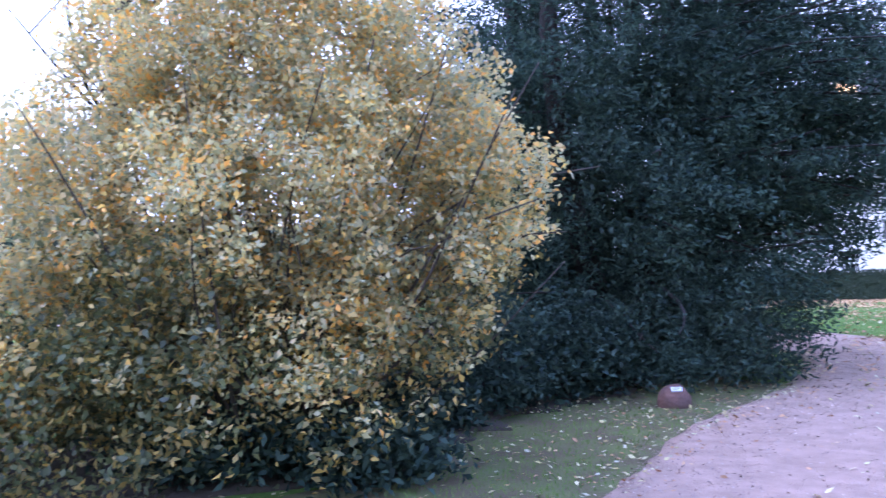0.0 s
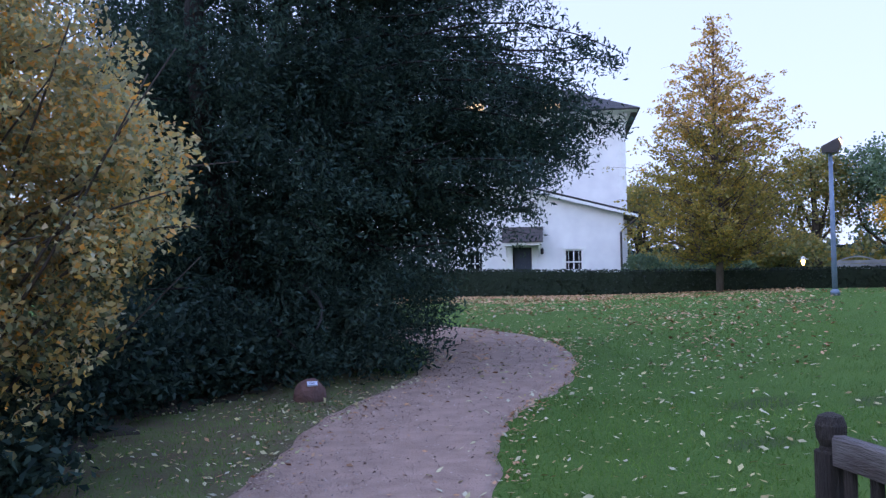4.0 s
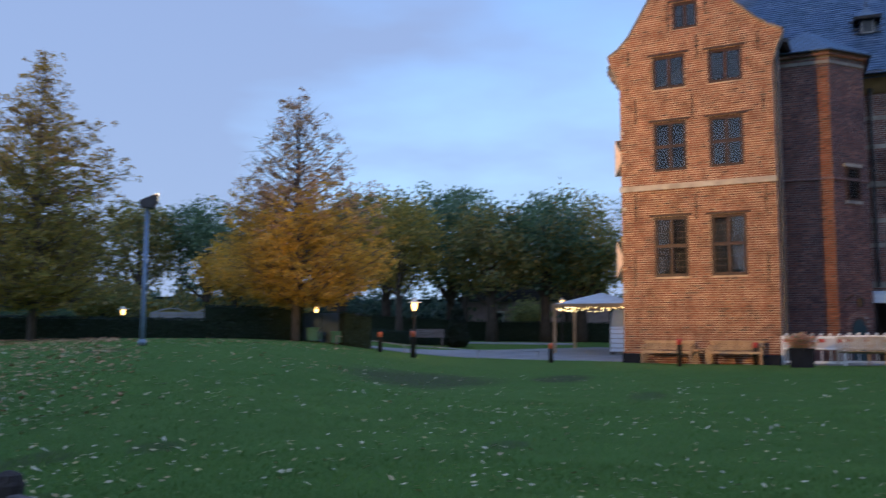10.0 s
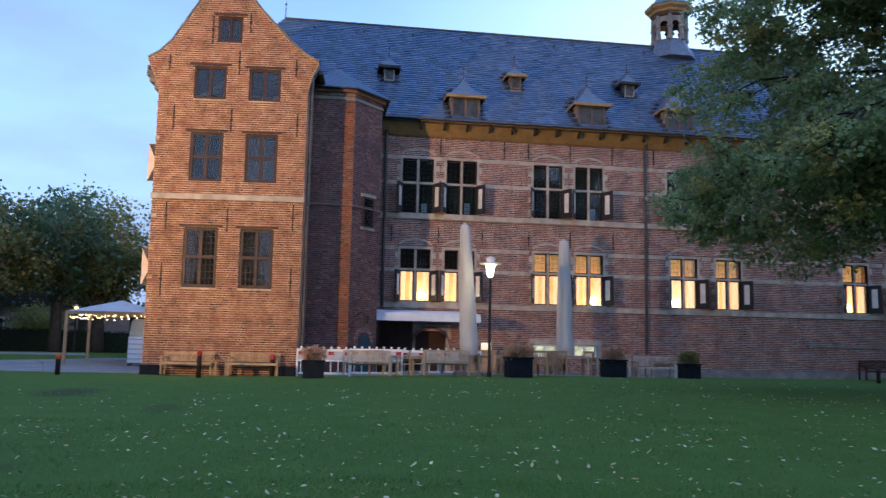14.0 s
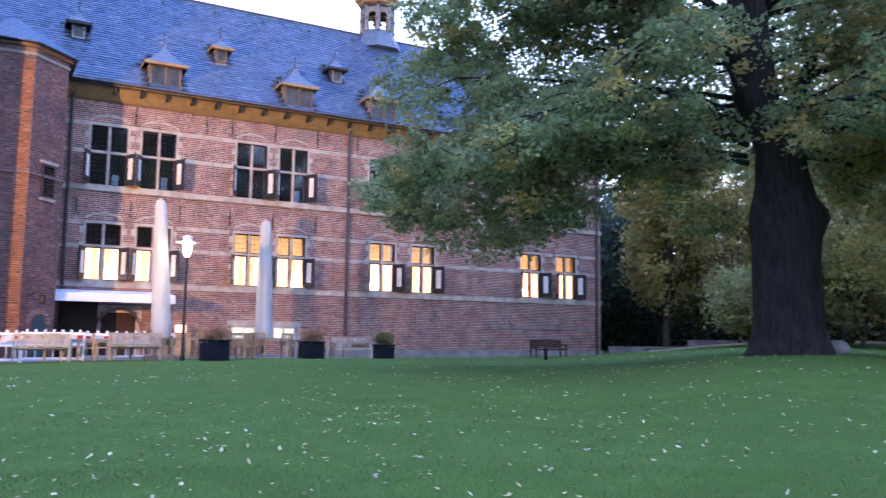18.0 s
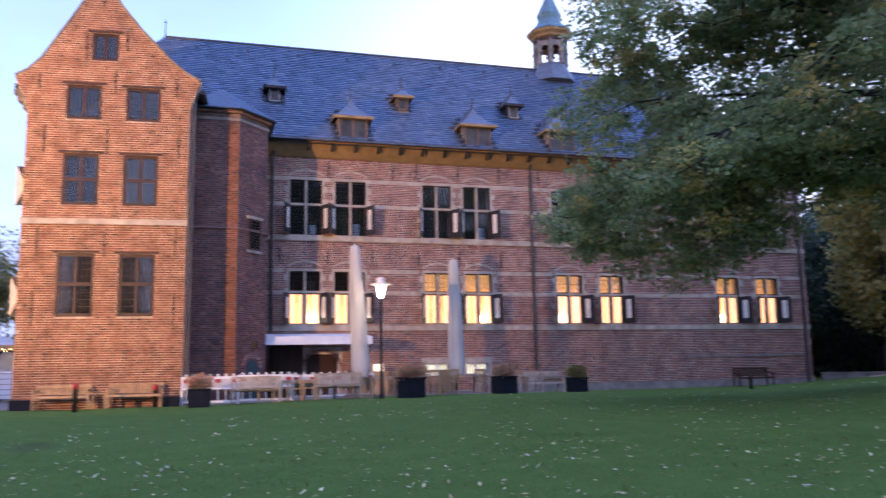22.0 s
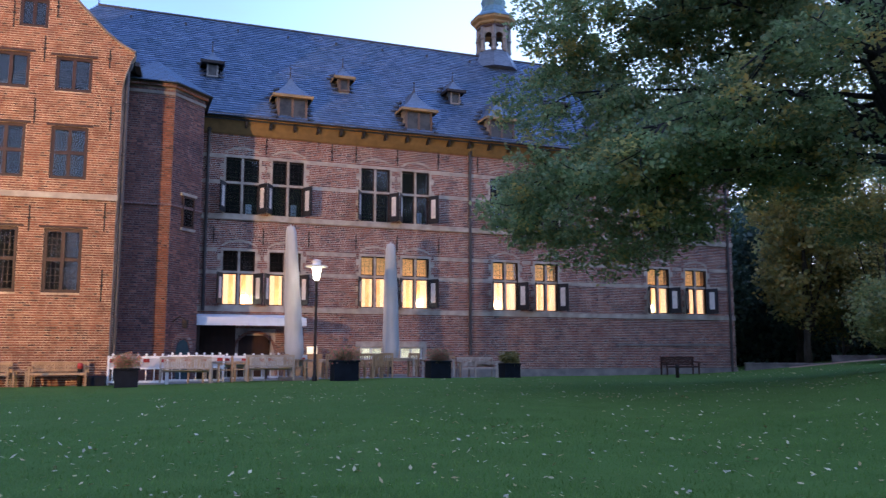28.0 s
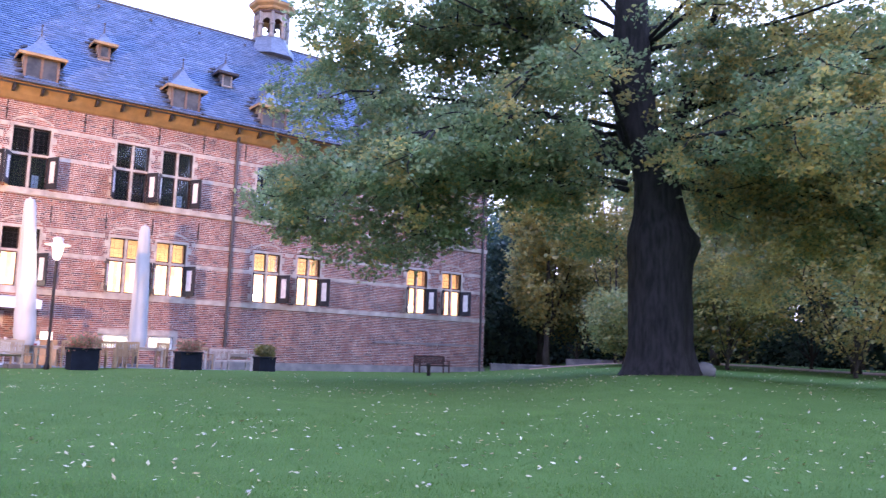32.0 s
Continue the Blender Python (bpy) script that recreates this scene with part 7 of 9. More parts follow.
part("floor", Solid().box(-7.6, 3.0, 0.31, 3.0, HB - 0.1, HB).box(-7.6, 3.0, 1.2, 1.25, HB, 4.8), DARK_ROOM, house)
r = Solid()
for xa, za, xb, zb in ((APEX[0], APEX[1] + 0.05, 4.0, 4.80), (APEX[0], APEX[1] + 0.05, -8.6, 4.80)):
    r.prism([(xa, za), (xb, zb), (xb, zb + 0.10), (xa, za + 0.10)], -0.35, 4.0)
part("roof", r, HOUSE_ROOF, house)
r = Solid()
for xa, za, xb, zb in ((APEX[0], APEX[1] - 0.10, 4.0, 4.66), (APEX[0], APEX[1] - 0.10, -8.6, 4.66)):
    r.prism([(xa, za), (xb, zb), (xb, zb + 0.14), (xa, za + 0.14)], -0.36, -0.30)
part("bargeboard", r, WHITE_PAINT, house)
part("gutter", Solid().tube([(4.02, -0.36, 4.72), (4.02, 4.0, 4.72)], [0.07, 0.07], 8).tube([(4.02, -0.1, 4.68), (3.8, -0.08, 4.5), (3.42, -0.08, 4.25), (3.18, -0.08, 4.0), (3.18, -0.08, HB)], [0.05] * 5, 8), LEAD, house)
for a, b, z0, z1 in HWIN:
    w = cross_window(house, a + 0.07, b - 0.07, z0 + 0.05, z1 - 0.07, 2.62, WHITE_PAINT, 0.055, deep=0.08)
    part("surround", Solid().box(a - 0.05, a + 0.07, -0.04, 0.1, z0, z1).box(b - 0.07, b + 0.05, -0.04, 0.1, z0, z1).box(a - 0.09, b + 0.09, -0.07, 0.1, z1 - 0.07, z1 + 0.07).box(a - 0.09, b + 0.09, -0.09, 0.1, z0 - 0.06, z0 + 0.05), WHITE_PAINT, w)
    part("glazing_bar", Solid().box((3 * a + b) / 4 - 0.012, (3 * a + b) / 4 + 0.012, 0.05, 0.1, z0 + 0.1, z1 - 0.1), WHITE_PAINT, w)
    part("glazing_bar", Solid().box((a + 3 * b) / 4 - 0.012, (a + 3 * b) / 4 + 0.012, 0.05, 0.1, z0 + 0.1, z1 - 0.1), WHITE_PAINT, w)
d = part("door", Solid().box(-1.92, -1.12, 0.1, 0.15, HB, 3.3).box(-1.82, -1.56, 0.08, 0.1, 2.4, 3.1).box(-1.48, -1.22, 0.08, 0.1, 2.4, 3.1).box(-1.82, -1.56, 0.08, 0.1, 1.4, 2.2).box(-1.48, -1.22, 0.08, 0.1, 1.4, 2.2), NAVY_PAINT, house, "dark blue panelled front door")
part("door_frame", Solid().box(-2.2, -1.98, -0.06, 0.14, HB, 3.5).box(-1.06, -0.84, -0.06, 0.14, HB, 3.5).box(-2.2, -0.84, -0.08, 0.14, 3.5, 3.6), WHITE_PAINT, house)
part("handle", Solid().box(-1.2, -1.16, 0.03, 0.08, 2.2, 2.32), LEAD, d)
can = part("door_canopy", Solid().box(-2.36, -0.57, -0.95, -0.002, 3.42, 3.55), WHITE_PAINT, house)
for k in range(5):
    ya, yb, za, zb = -1.02 + 0.2 * k, -1.02 + 0.2 * (k + 1) + 0.04, 3.55 + 0.15 * k, 3.55 + 0.15 * (k + 1) + 0.02
    part("tile_course", Solid().add([(-2.44, ya, za), (-0.49, ya, za), (-0.49, yb, zb), (-2.44, yb, zb), (-2.44, ya, za + 0.05), (-0.49, ya, za + 0.05), (-0.49, yb, zb + 0.05), (-2.44, yb, zb + 0.05)], [(0, 1, 2, 3), (4, 7, 6, 5), (0, 4, 5, 1), (1, 5, 6, 2), (3, 2, 6, 7), (0, 3, 7, 4)]), LEAD, can)
for x in (-2.25, -0.7):
    part("bracket", Solid().tube([(x, -0.02, 2.9), (x, -0.35, 3.2), (x, -0.8, 3.42)], [0.04, 0.04, 0.04], 6), WHITE_PAINT, can)
part("wall_lantern", Solid().lathe([(0.03, 0), (0.08, 0.06), (0.08, 0.25), (0.02, 0.32)], 8, (-0.55, -0.15, 3.0)).box(-0.57, -0.53, -0.12, 0, 3.26, 3.3), IRON, house)
part("attic_vent", Solid().box(-1.95, -1.1, -0.04, -0.003, 5.05, 5.32), SHUTTER_DARK, house)
# tall rear block
part("wall", Solid().box(-9.0, 3.81, 4.0, 4.3, HB, 10.7).box(3.51, 3.81, 4.3, 13.0, HB, 10.7).box(-9.0, -8.7, 4.3, 13.0, HB, 10.7), RENDERED, house, "tall white rear block")
for z in np.arange(5.3, 10.2, 0.62):
    part("quoin", Solid().box(3.36 + 0.12 * (int(z / 0.62) % 2), 3.84, 3.97, 4.5, z, z + 0.5), WHITE_PAINT, house)
part("cornice", Solid().box(-9.3, 4.15, 3.66, 13.3, 10.5, 10.62).box(-9.1, 3.95, 3.86, 13.1, 10.3, 10.5), WHITE_PAINT, house)
ev = [(-9.7, 3.25, 10.64), (4.55, 3.25, 10.64), (4.55, 13.7, 10.64), (-9.7, 13.7, 10.64), (-4.6, 8.4, 13.3), (-0.6, 8.4, 13.3)]
part("roof", Solid().add(ev + [(x, y, z - 0.08) for x, y, z in ev[:4]], [(0, 1, 5, 4), (1, 2, 5), (2, 3, 4, 5), (3, 0, 4), (6, 9, 8, 7), (0, 6, 7, 1), (1, 7, 8, 2)]), HOUSE_ROOF, house)
part("soffit", Solid().box(-9.6, 4.45, 3.32, 4.0, 10.535, 10.558), WHITE_PAINT, house)
for a, b in ((-0.35, 0.45), (-4.5, -3.55)):
    w = part("roof_dormer", Solid().box(a - 0.14, b + 0.14, 3.75, 5.6, 10.7, 11.45).prism([(a - 0.3, 11.45), (b + 0.3, 11.45), ((a + b) / 2, 11.8)], 3.6, 6.0), RENDERED, house)
    part("pane", Solid().box(a, b, 3.735, 3.747, 10.82, 11.36), CURTAIN, w, "dormer window lit from within")

# ---- lamps and posts ----
flood = thing("floodlight_pole", on_land(14.95, 13.55), "slim blue-grey pole carrying a floodlight box", "floodlight")
part("pole", Solid().tube([(0, 0, -0.1), (0, 0, 1.0), (0, 0, 3.15)], [0.062, 0.055, 0.045], 12).lathe([(0.10, 0), (0.10, 0.08), (0.064, 0.14)], 12), POLE_PAINT, flood, smooth=True)
hm = pose(0, 0, 3.18, 0, 0, -52)
hd = Solid().prism([(-0.16, -0.02), (0.14, -0.04), (0.22, 0.12), (0.24, 0.30), (0.12, 0.26), (-0.17, 0.12)], -0.14, 0.14)
hd.v = [tuple(hm @ Vector(p)) for p in hd.v]
head = part("lamp_head", hd, LEAD, flood)
hg = Solid().box(0.225, 0.235, -0.12, 0.12, 0.14, 0.28)
hg.v = [tuple(hm @ Vector(p)) for p in hg.v]
part("lamp_glass", hg, COOL_LAMP, head)


def park_lamp(x, y, post, label, glass, watts, colour=(1.0, 0.62, 0.26), k=1.0, group="park lamps"):
    """A lamp post with a lantern under a wide flat hat."""
    p = on_land(x, y)
    t = thing("street_lamp", p, label, "street lamp", group)
    part("pole", Solid().lathe([(0.09, -0.1), (0.09, 0.12), (0.055, 0.2), (0.045, post - 0.5 * k), (0.05, post - 0.45 * k)], 10), IRON, t, smooth=True)
    part("lantern", Solid().lathe([(0.06 * k, post - 0.46 * k), (0.10 * k, post - 0.40 * k), (0.17 * k, post - 0.02), (0.06 * k, post)], 12), glass, t, "glowing lantern glass", smooth=True)
    part("hat", Solid().lathe([(0.05 * k, post + 0.0), (0.40 * k, post + 0.02), (0.41 * k, post + 0.05), (0.16 * k, post + 0.09 * k), (0.15 * k, post + 0.2 * k), (0.20 * k, post + 0.23 * k), (0.05 * k, post + 0.29 * k)], 16), WHITE_PAINT, t, smooth=True)
    if watts:
        lamp("street_lamp_light", p + Vector((0, 0, post - 0.25)), watts, colour, 0.36)
    return t


park_lamp(29.6, -6.35, 4.02, "black lamp post with glowing lantern before the terrace", LAMP_GLASS, 36)
park_lamp(28.35, 13.1, 2.0, "lamp post with glowing lantern beside the drive", FAR_LAMP, 55, k=0.62)
park_lamp(30.9, 19.0, 1.45, "low lamp post glowing behind the hedge", FAR_LAMP, 16, k=0.5)
park_lamp(32.4, 31.4, 1.3, "low lamp post glowing far behind the hedge", FAR_LAMP, 0, k=0.6)
park_lamp(37.0, 47.3, 2.2, "distant glowing lamp post", FAR_LAMP, 0, k=0.6)
park_lamp(50.5, 13.5, 2.6, "distant glowing lamp post beyond the drive", FAR_LAMP, 0, k=0.6)


def bollard(x, y, high, cap, label):
    t = thing("bollard", on_land(x, y), label, "bollard", "bollards along the drive")
    part("post", Solid().lathe([(0.085, -0.1), (0.08, high - 0.22), (0.085, high - 0.2)], 10), IRON, t, smooth=True)
    part("cap", Solid().lathe([(0.088, high - 0.2), (0.09, high - 0.04), (0.05, high)], 10), cap, t, smooth=True)


for x, y, h in ((27.9, 14.3, 0.75), (27.4, 12.7, 0.95), (30.1, 8.35, 0.72)):
    bollard(x, y, h, ORANGE_CAP, "dark bollard with an orange top beside the drive")
for x, y, h in ((29.0, 3.6, 0.92), (31.0, 1.32, 0.78)):
    bollard(x, y, h, RED_PAINT, "black bollard with a red top before the tower")
bollard(30.0, -21.9, 0.62, IRON, "black bollard on the lawn edge")
rail_pts = [on_land(29.3, 17.0), on_land(30.6, 14.6), on_land(31.6, 11.8), on_land(32.6, 9.6)]
t = thing("low_rail", Matrix.Identity(4), "low metal rail along the drive edge", "railing")
for a, b in zip(rail_pts, rail_pts[1:]):
    part("rail", Solid().tube([a + Vector((0, 0, 0.34)), b + Vector((0, 0, 0.34))], [0.02, 0.02], 6), FENCE_WOOD, t)
for p in rail_pts:
    part("post", Solid().tube([p - Vector((0, 0, 0.1)), p + Vector((0, 0, 0.36))], [0.025, 0.025], 6), FENCE_WOOD, t)

# ---- bench near the camera, seen from behind ----
bench = thing("park_bench", pose(2.02, 1.757, land(2.0, 1.75), 0, 0, -105.0), "weathered grey wooden bench seen from behind", "bench")
BL, BH = 1.55, 0.965


def bench_post(x):
    s = Solid().box(x - 0.036, x + 0.036, -0.036, 0.036, -0.05, BH - 0.10, c=0.006)
    s.lathe([(0.034, BH - 0.105), (0.031, BH - 0.088), (0.040, BH - 0.068), (0.043, BH - 0.03), (0.034, BH - 0.004), (0.012, BH + 0.006)], 14, (x, 0, 0))
    return part("post", s, OLD_OAK_UP, bench, "dark rounded bench post")


bench_post(0.0)
bench_post(BL)
rs = Solid()
n, ring = 14, []
for i in range(n + 1):
    x = 0.038 + (BL - 0.076) * i / n
    z, t_ = BH - 0.135 + 0.006 * noise.noise((x * 5, 0, 1)), BH - 0.052 + 0.003 * noise.noise((x * 4, 2, 1))
    ring += [(x, -0.022, z), (x, -0.022, t_ - 0.008), (x, -0.014, t_), (x, 0.014, t_), (x, 0.022, t_ - 0.008), (x, 0.022, z)]
rs.add(ring, [(6 * i + k, 6 * i + (k + 1) % 6, 6 * i + 6 + (k + 1) % 6, 6 * i + 6 + k) for i in range(n) for k in range(6)] + [tuple(range(6)), tuple(range(6 * n, 6 * n + 6))])
part("top_rail", rs, OLD_OAK, bench, "split silver-grey top rail")
part("lower_rail", Solid().box(0.038, BL - 0.038, -0.018, 0.018, 0.50, 0.56, c=0.005), OLD_OAK, bench)
for k in range(13):
    x = 0.085 + (BL - 0.17) * k / 12
    part("back_slat", Solid().box(x - 0.021, x + 0.021, -0.009, 0.009, 0.56, BH - 0.137, c=0.003), OLD_OAK_UP, bench)
for k in range(5):
    part("seat_slat", Solid().box(-0.03, BL + 0.03, 0.06 + 0.095 * k, 0.14 + 0.095 * k, 0.42, 0.445, c=0.004), OLD_OAK, bench)
for x in (0.0, BL):
    part("front_leg", Solid().box(x - 0.034, x + 0.034, 0.46, 0.53, -0.05, 0.63, c=0.006), OLD_OAK_UP, bench)
    part("arm", Solid().box(x - 0.04, x + 0.04, 0.036, 0.56, 0.63, 0.665, c=0.008), OLD_OAK, bench)
    part("seat_rail", Solid().box(x - 0.025, x + 0.025, 0.037, 0.46, 0.35, 0.415), OLD_OAK, bench)

# ---- boulder with a plate beside the path ----
bv = thing("memorial_boulder", on_land(2.14, 8.82), "round reddish boulder with a small pale plate beside the path", "boulder")
sv, sf = [], []
N, Mr = 22, 12
for i in range(Mr + 1):
    ph = -0.35 + (math.pi / 2 + 0.35) * i / Mr
    for k in range(N):
        w = 2 * math.pi * k / N
        q = 1 + 0.07 * noise.noise((math.cos(w) * 2, math.sin(w) * 2, ph * 2))
        sv.append((0.178 * math.cos(ph) * math.cos(w) * q, 0.16 * math.cos(ph) * math.sin(w) * q, 0.05 + 0.19 * math.sin(ph) * q))
for i in range(Mr):
    for k in range(N):
        sf.append((i * N + k, i * N + (k + 1) % N, (i + 1) * N + (k + 1) % N, (i + 1) * N + k))
part("stone", Solid().add(sv, sf), BOULDER, bv, smooth=True)
pm = Matrix.Translation((0.0, -0.104, 0.196)) @ Matrix.Rotation(radians(-6), 4, "Z") @ Matrix.Rotation(radians(38), 4, "X")
pl = Solid().box(-0.055, 0.055, -0.028, 0.028, -0.01, 0.012)
pl.v = [tuple(pm @ Vector(p)) for p in pl.v]
plate = part("plate", pl, PLATE, bv, "small pale blue plate")
for k in range(3):
    ln = Solid().box(-0.040, 0.040 - 0.012 * k, 0.014 - 0.014 * k, 0.018 - 0.014 * k, 0.012, 0.0135)
    ln.v = [tuple(pm @ Vector(p)) for p in ln.v]
    part("text_bar", ln, NAVY_PAINT, plate)

# ---- terrace and tower foot: furniture ----


def slat_bench(wide, wood, pitch=0.085, top=0.90):
    """A teak garden bench with a slatted back."""
    t = thing("garden_bench", Matrix.Identity(4), "slatted teak garden bench at the castle wall", "bench", "garden benches")
    for x in (0.03, wide - 0.03):
        part("back_leg", Solid().box(x - 0.03, x + 0.03, 0.50, 0.56, 0, top), wood, t)
        part("front_leg", Solid().box(x - 0.03, x + 0.03, 0.0, 0.06, 0, 0.62), wood, t)
        part("arm", Solid().box(x - 0.035, x + 0.035, -0.03, 0.50, 0.62, 0.65), wood, t)
    part("top_rail", Solid().box(0.06, wide - 0.06, 0.51, 0.55, top - 0.08, top), wood, t)
    part("back_rail", Solid().box(0.06, wide - 0.06, 0.51, 0.55, 0.48, 0.53), wood, t)
    for k in range(int(wide / pitch)):
        x = 0.10 + pitch * k
        if x < wide - 0.1:
            part("back_slat", Solid().box(x - 0.3 * pitch - 0.12 * (0.085 - pitch), x + 0.3 * pitch + 0.12 * (0.085 - pitch), 0.52, 0.54, 0.53, top - 0.08), wood, t)
    for k in range(5):
        part("seat_slat", Solid().box(0.0, wide, 0.03 + 0.095 * k, 0.105 + 0.095 * k, 0.42, 0.445), wood, t)
    part("apron", Solid().box(0.06, wide - 0.06, 0.01, 0.04, 0.36, 0.42), wood, t)
    return t


def garden_table(wide, deep, wood):
    t = thing("garden_table", Matrix.Identity(4), "slatted teak garden table on the terrace", "table", "terrace tables")
    for k in range(int(deep / 0.1)):
        part("slat", Solid().box(0, wide, 0.1 * k + 0.005, 0.1 * k + 0.095, 0.71, 0.74), wood, t)
    for x in (0.05, wide - 0.05):
        for y in (0.05, deep - 0.05):
            part("leg", Solid().box(x - 0.035, x + 0.035, y - 0.035, y + 0.035, 0, 0.71), wood, t)
    for y in (0.04, deep - 0.06):
        part("apron", Solid().box(0.08, wide - 0.08, y, y + 0.02, 0.62, 0.70), wood, t)
    return t


def garden_chair(wood):
    t = thing("garden_chair", Matrix.Identity(4), "teak garden chair drawn up on the terrace", "chair", "terrace chairs")
    for x in (0.03, 0.52):
        part("leg", Solid().box(x - 0.025, x + 0.025, 0.0, 0.05, 0, 0.62), wood, t)
        part("leg", Solid().box(x - 0.025, x + 0.025, 0.46, 0.51, 0, 0.92), wood, t)
        part("arm", Solid().box(x - 0.03, x + 0.03, -0.02, 0.46, 0.62, 0.65), wood, t)
    part("seat", Solid().box(0.0, 0.55, 0.0, 0.47, 0.41, 0.44), wood, t)
    part("top_rail", Solid().box(0.055, 0.495, 0.47, 0.50, 0.84, 0.92), wood, t)
    for k in range(5):
        part("back_slat", Solid().box(0.085 + 0.085 * k, 0.125 + 0.085 * k, 0.475, 0.495, 0.44, 0.84), wood, t)
    return t


def placed(made, x, y, turn):
    """The first of a kind is moved into place, the others are copies of it."""
    m = pose(x, y, land(x, y) + 0.03, 0, 0, turn)
    if made.get("used"):
        return copy_thing(made, m)
    made["used"] = 1
    made.matrix_basis = m
    return made


FRONT = tower.matrix_basis
b1 = slat_bench(1.78, TEAK, 0.05, 0.80)
for u in (0.85, 3.2):
    p = FRONT @ Vector((u, -0.75, 0))
    placed(b1, p.x, p.y, -94.955)
p = FRONT @ Vector((2.72, -0.6, 0))
st = thing("side_table", pose(p.x, p.y, land(p.x, p.y), 0, 0, -94.955), "small teak table between the benches", "table")
part("top", Solid().box(0, 0.42, 0, 0.42, 0.52, 0.55), TEAK, st)
for x in (0.03, 0.39):
    for y in (0.03, 0.39):
        part("leg", Solid().box(x - 0.025, x + 0.025, y - 0.025, y + 0.025, -0.02, 0.52), TEAK, st)
for u, w_ in ((0.05, 0.7), (4.95, 0.60)):
    p = FRONT @ Vector((u, -0.42, 0))
    tb = thing("wall_trough", pose(p.x, p.y, land(p.x, p.y), 0, 0, -94.955), "low black trough at the tower foot", "planter", "wall troughs")
    part("box", Solid().box(0, w_, 0, 0.36, -0.05, 0.34, c=0.02).box(0.05, w_ - 0.05, 0.05, 0.31, 0.34, 0.345), PLANTER, tb)

b2 = slat_bench(1.7, TEAK_GREY, 0.06)
for x, y, turn in ((30.75, -2.9, 88), (30.6, -5.75, 88), (32.6, -5.0, -90), (33.8, -13.6, -90)):
    placed(b2, x, y, turn)
b3 = slat_bench(2.0, BROWN_WOOD)
placed(b3, 35.9, -25.6, -90)
tagged(b3, "dark wooden bench against the castle wall")
tb1 = garden_table(1.5, 0.8, TEAK_GREY)
for x, y, turn in ((31.3, -2.95, -90), (31.4, -5.75, -90), (32.0, -9.4, -90), (33.2, -11.6, -88), (34.0, -14.3, -90)):
    placed(tb1, x, y, turn)
ch = garden_chair(TEAK)
for x, y, turn in ((30.9, -2.7, 84), (31.2, -6.1, 78), (31.0, -8.9, 120), (31.4, -9.6, 95), (31.9, -10.9, -70), (33.0, -8.6, -95), (33.0, -9.6, -85), (32.6, -12.2, 100), (33.6, -13.0, -80), (32.6, -6.0, -92), (33.0, -2.9, -85), (30.6, -8.0, 100), (30.75, -8.75, 82), (31.0, -3.15, 178), (30.9, -3.75, 170), (30.7, -6.15, 175), (31.6, -7.6, 92)):
    placed(ch, x, y, turn)


def planter(x, y, size, high, bloom):
    t = thing("planter", pose(x, y, land(x, y), 0, 0, -92), "square black planter full of fading flowers", "planter", "planters along the terrace")
    h = size / 2
    part("pot", Solid().column([(-h * 0.9, -h * 0.9), (h * 0.9, -h * 0.9), (h * 0.9, h * 0.9), (-h * 0.9, h * 0.9)], -0.05, high - 0.06).box(-h, h, -h, h, high - 0.06, high, c=0.012), PLANTER, t)
    c = np.clip(rng.normal(size=(190, 3)), -1.9, 1.9) * (h * 0.50, h * 0.50, 0.13) + np.array((0, 0, high + 0.20))
    part("stem_cluster", stems_mesh("stems", [limb((0, 0, high - 0.02), tuple(c[i]), 0.008, 0.004) for i in range(0, 190, 8)], BARK_PALE, 4), BARK_PALE, t)
    part("blossom" if bloom else "foliage", quads("blossom", leaves(clumps(c, 0.05, 13), 0.065, 0.042), FLOWER if bloom else LIME_TURN), FLOWER if bloom else LIME_TURN, t)


for x, y, s_, h, fl in ((29.6, -0.16, 0.78, 0.62, True), (29.3, -7.35, 0.95, 0.72, True), (30.6, -11.35, 0.88, 0.66, True), (31.6, -14.85, 0.75, 0.6, False)):
    planter(x, y, s_, h, fl)


def parasol(x, y, high, lean, label):
    """A large closed parasol in its pale cover."""
    t = thing("parasol", pose(x, y, land(x, y) + 0.02), label, "parasol", "closed parasols")
    s, N, steps = Solid(), 24, 48
    v, f = [], []
    for i in range(steps + 1):
        q = i / steps
        r = np.interp(q, [0, 0.06, 0.25, 0.6, 0.93, 0.97, 1.0], [0.30, 0.35, 0.31, 0.26, 0.215, 0.205, 0.14])
        for k in range(N):
            w = 2 * math.pi * k / N
            rr = r * (1 + 0.06 * math.sin(4 * w + 6 * q) + 0.06 * noise.noise((2 * math.cos(w), 2 * math.sin(w), 5 * q + x)) + 0.09 * (1 - q) * noise.noise((3 * math.cos(w), 3 * math.sin(w), 26 * q + x)))
            v.append((rr * math.cos(w), rr * math.sin(w) + lean * q, 0.75 + (high - 0.75) * q))
    for i in range(steps):
        for k in range(N):
            f.append((i * N + k, i * N + (k + 1) % N, (i + 1) * N + (k + 1) % N, (i + 1) * N + k))
    part("cover", s.add(v, f), CLOTH, t, "pale creased fabric cover", smooth=True)
    part("mast", Solid().tube([(0, 0, -0.05), (0, 0, 0.9)], [0.05, 0.05], 10), LEAD, t)
    part("base", Solid().box(-0.5, 0.5, -0.5, 0.5, -0.03, 0.12, c=0.02), STONE_DARK, t)
    part("tip", Solid().lathe([(0.03, high - 0.02), (0.05, high + 0.03), (0.02, high + 0.09)], 8, (0, lean, 0)), CLOTH, t)


parasol(31.0, -5.88, 5.65, 0.24, "tall closed parasol in a pale creased cover")
parasol(32.4, -10.0, 5.35, 0.05, "tall closed parasol in a pale blue-grey cover")

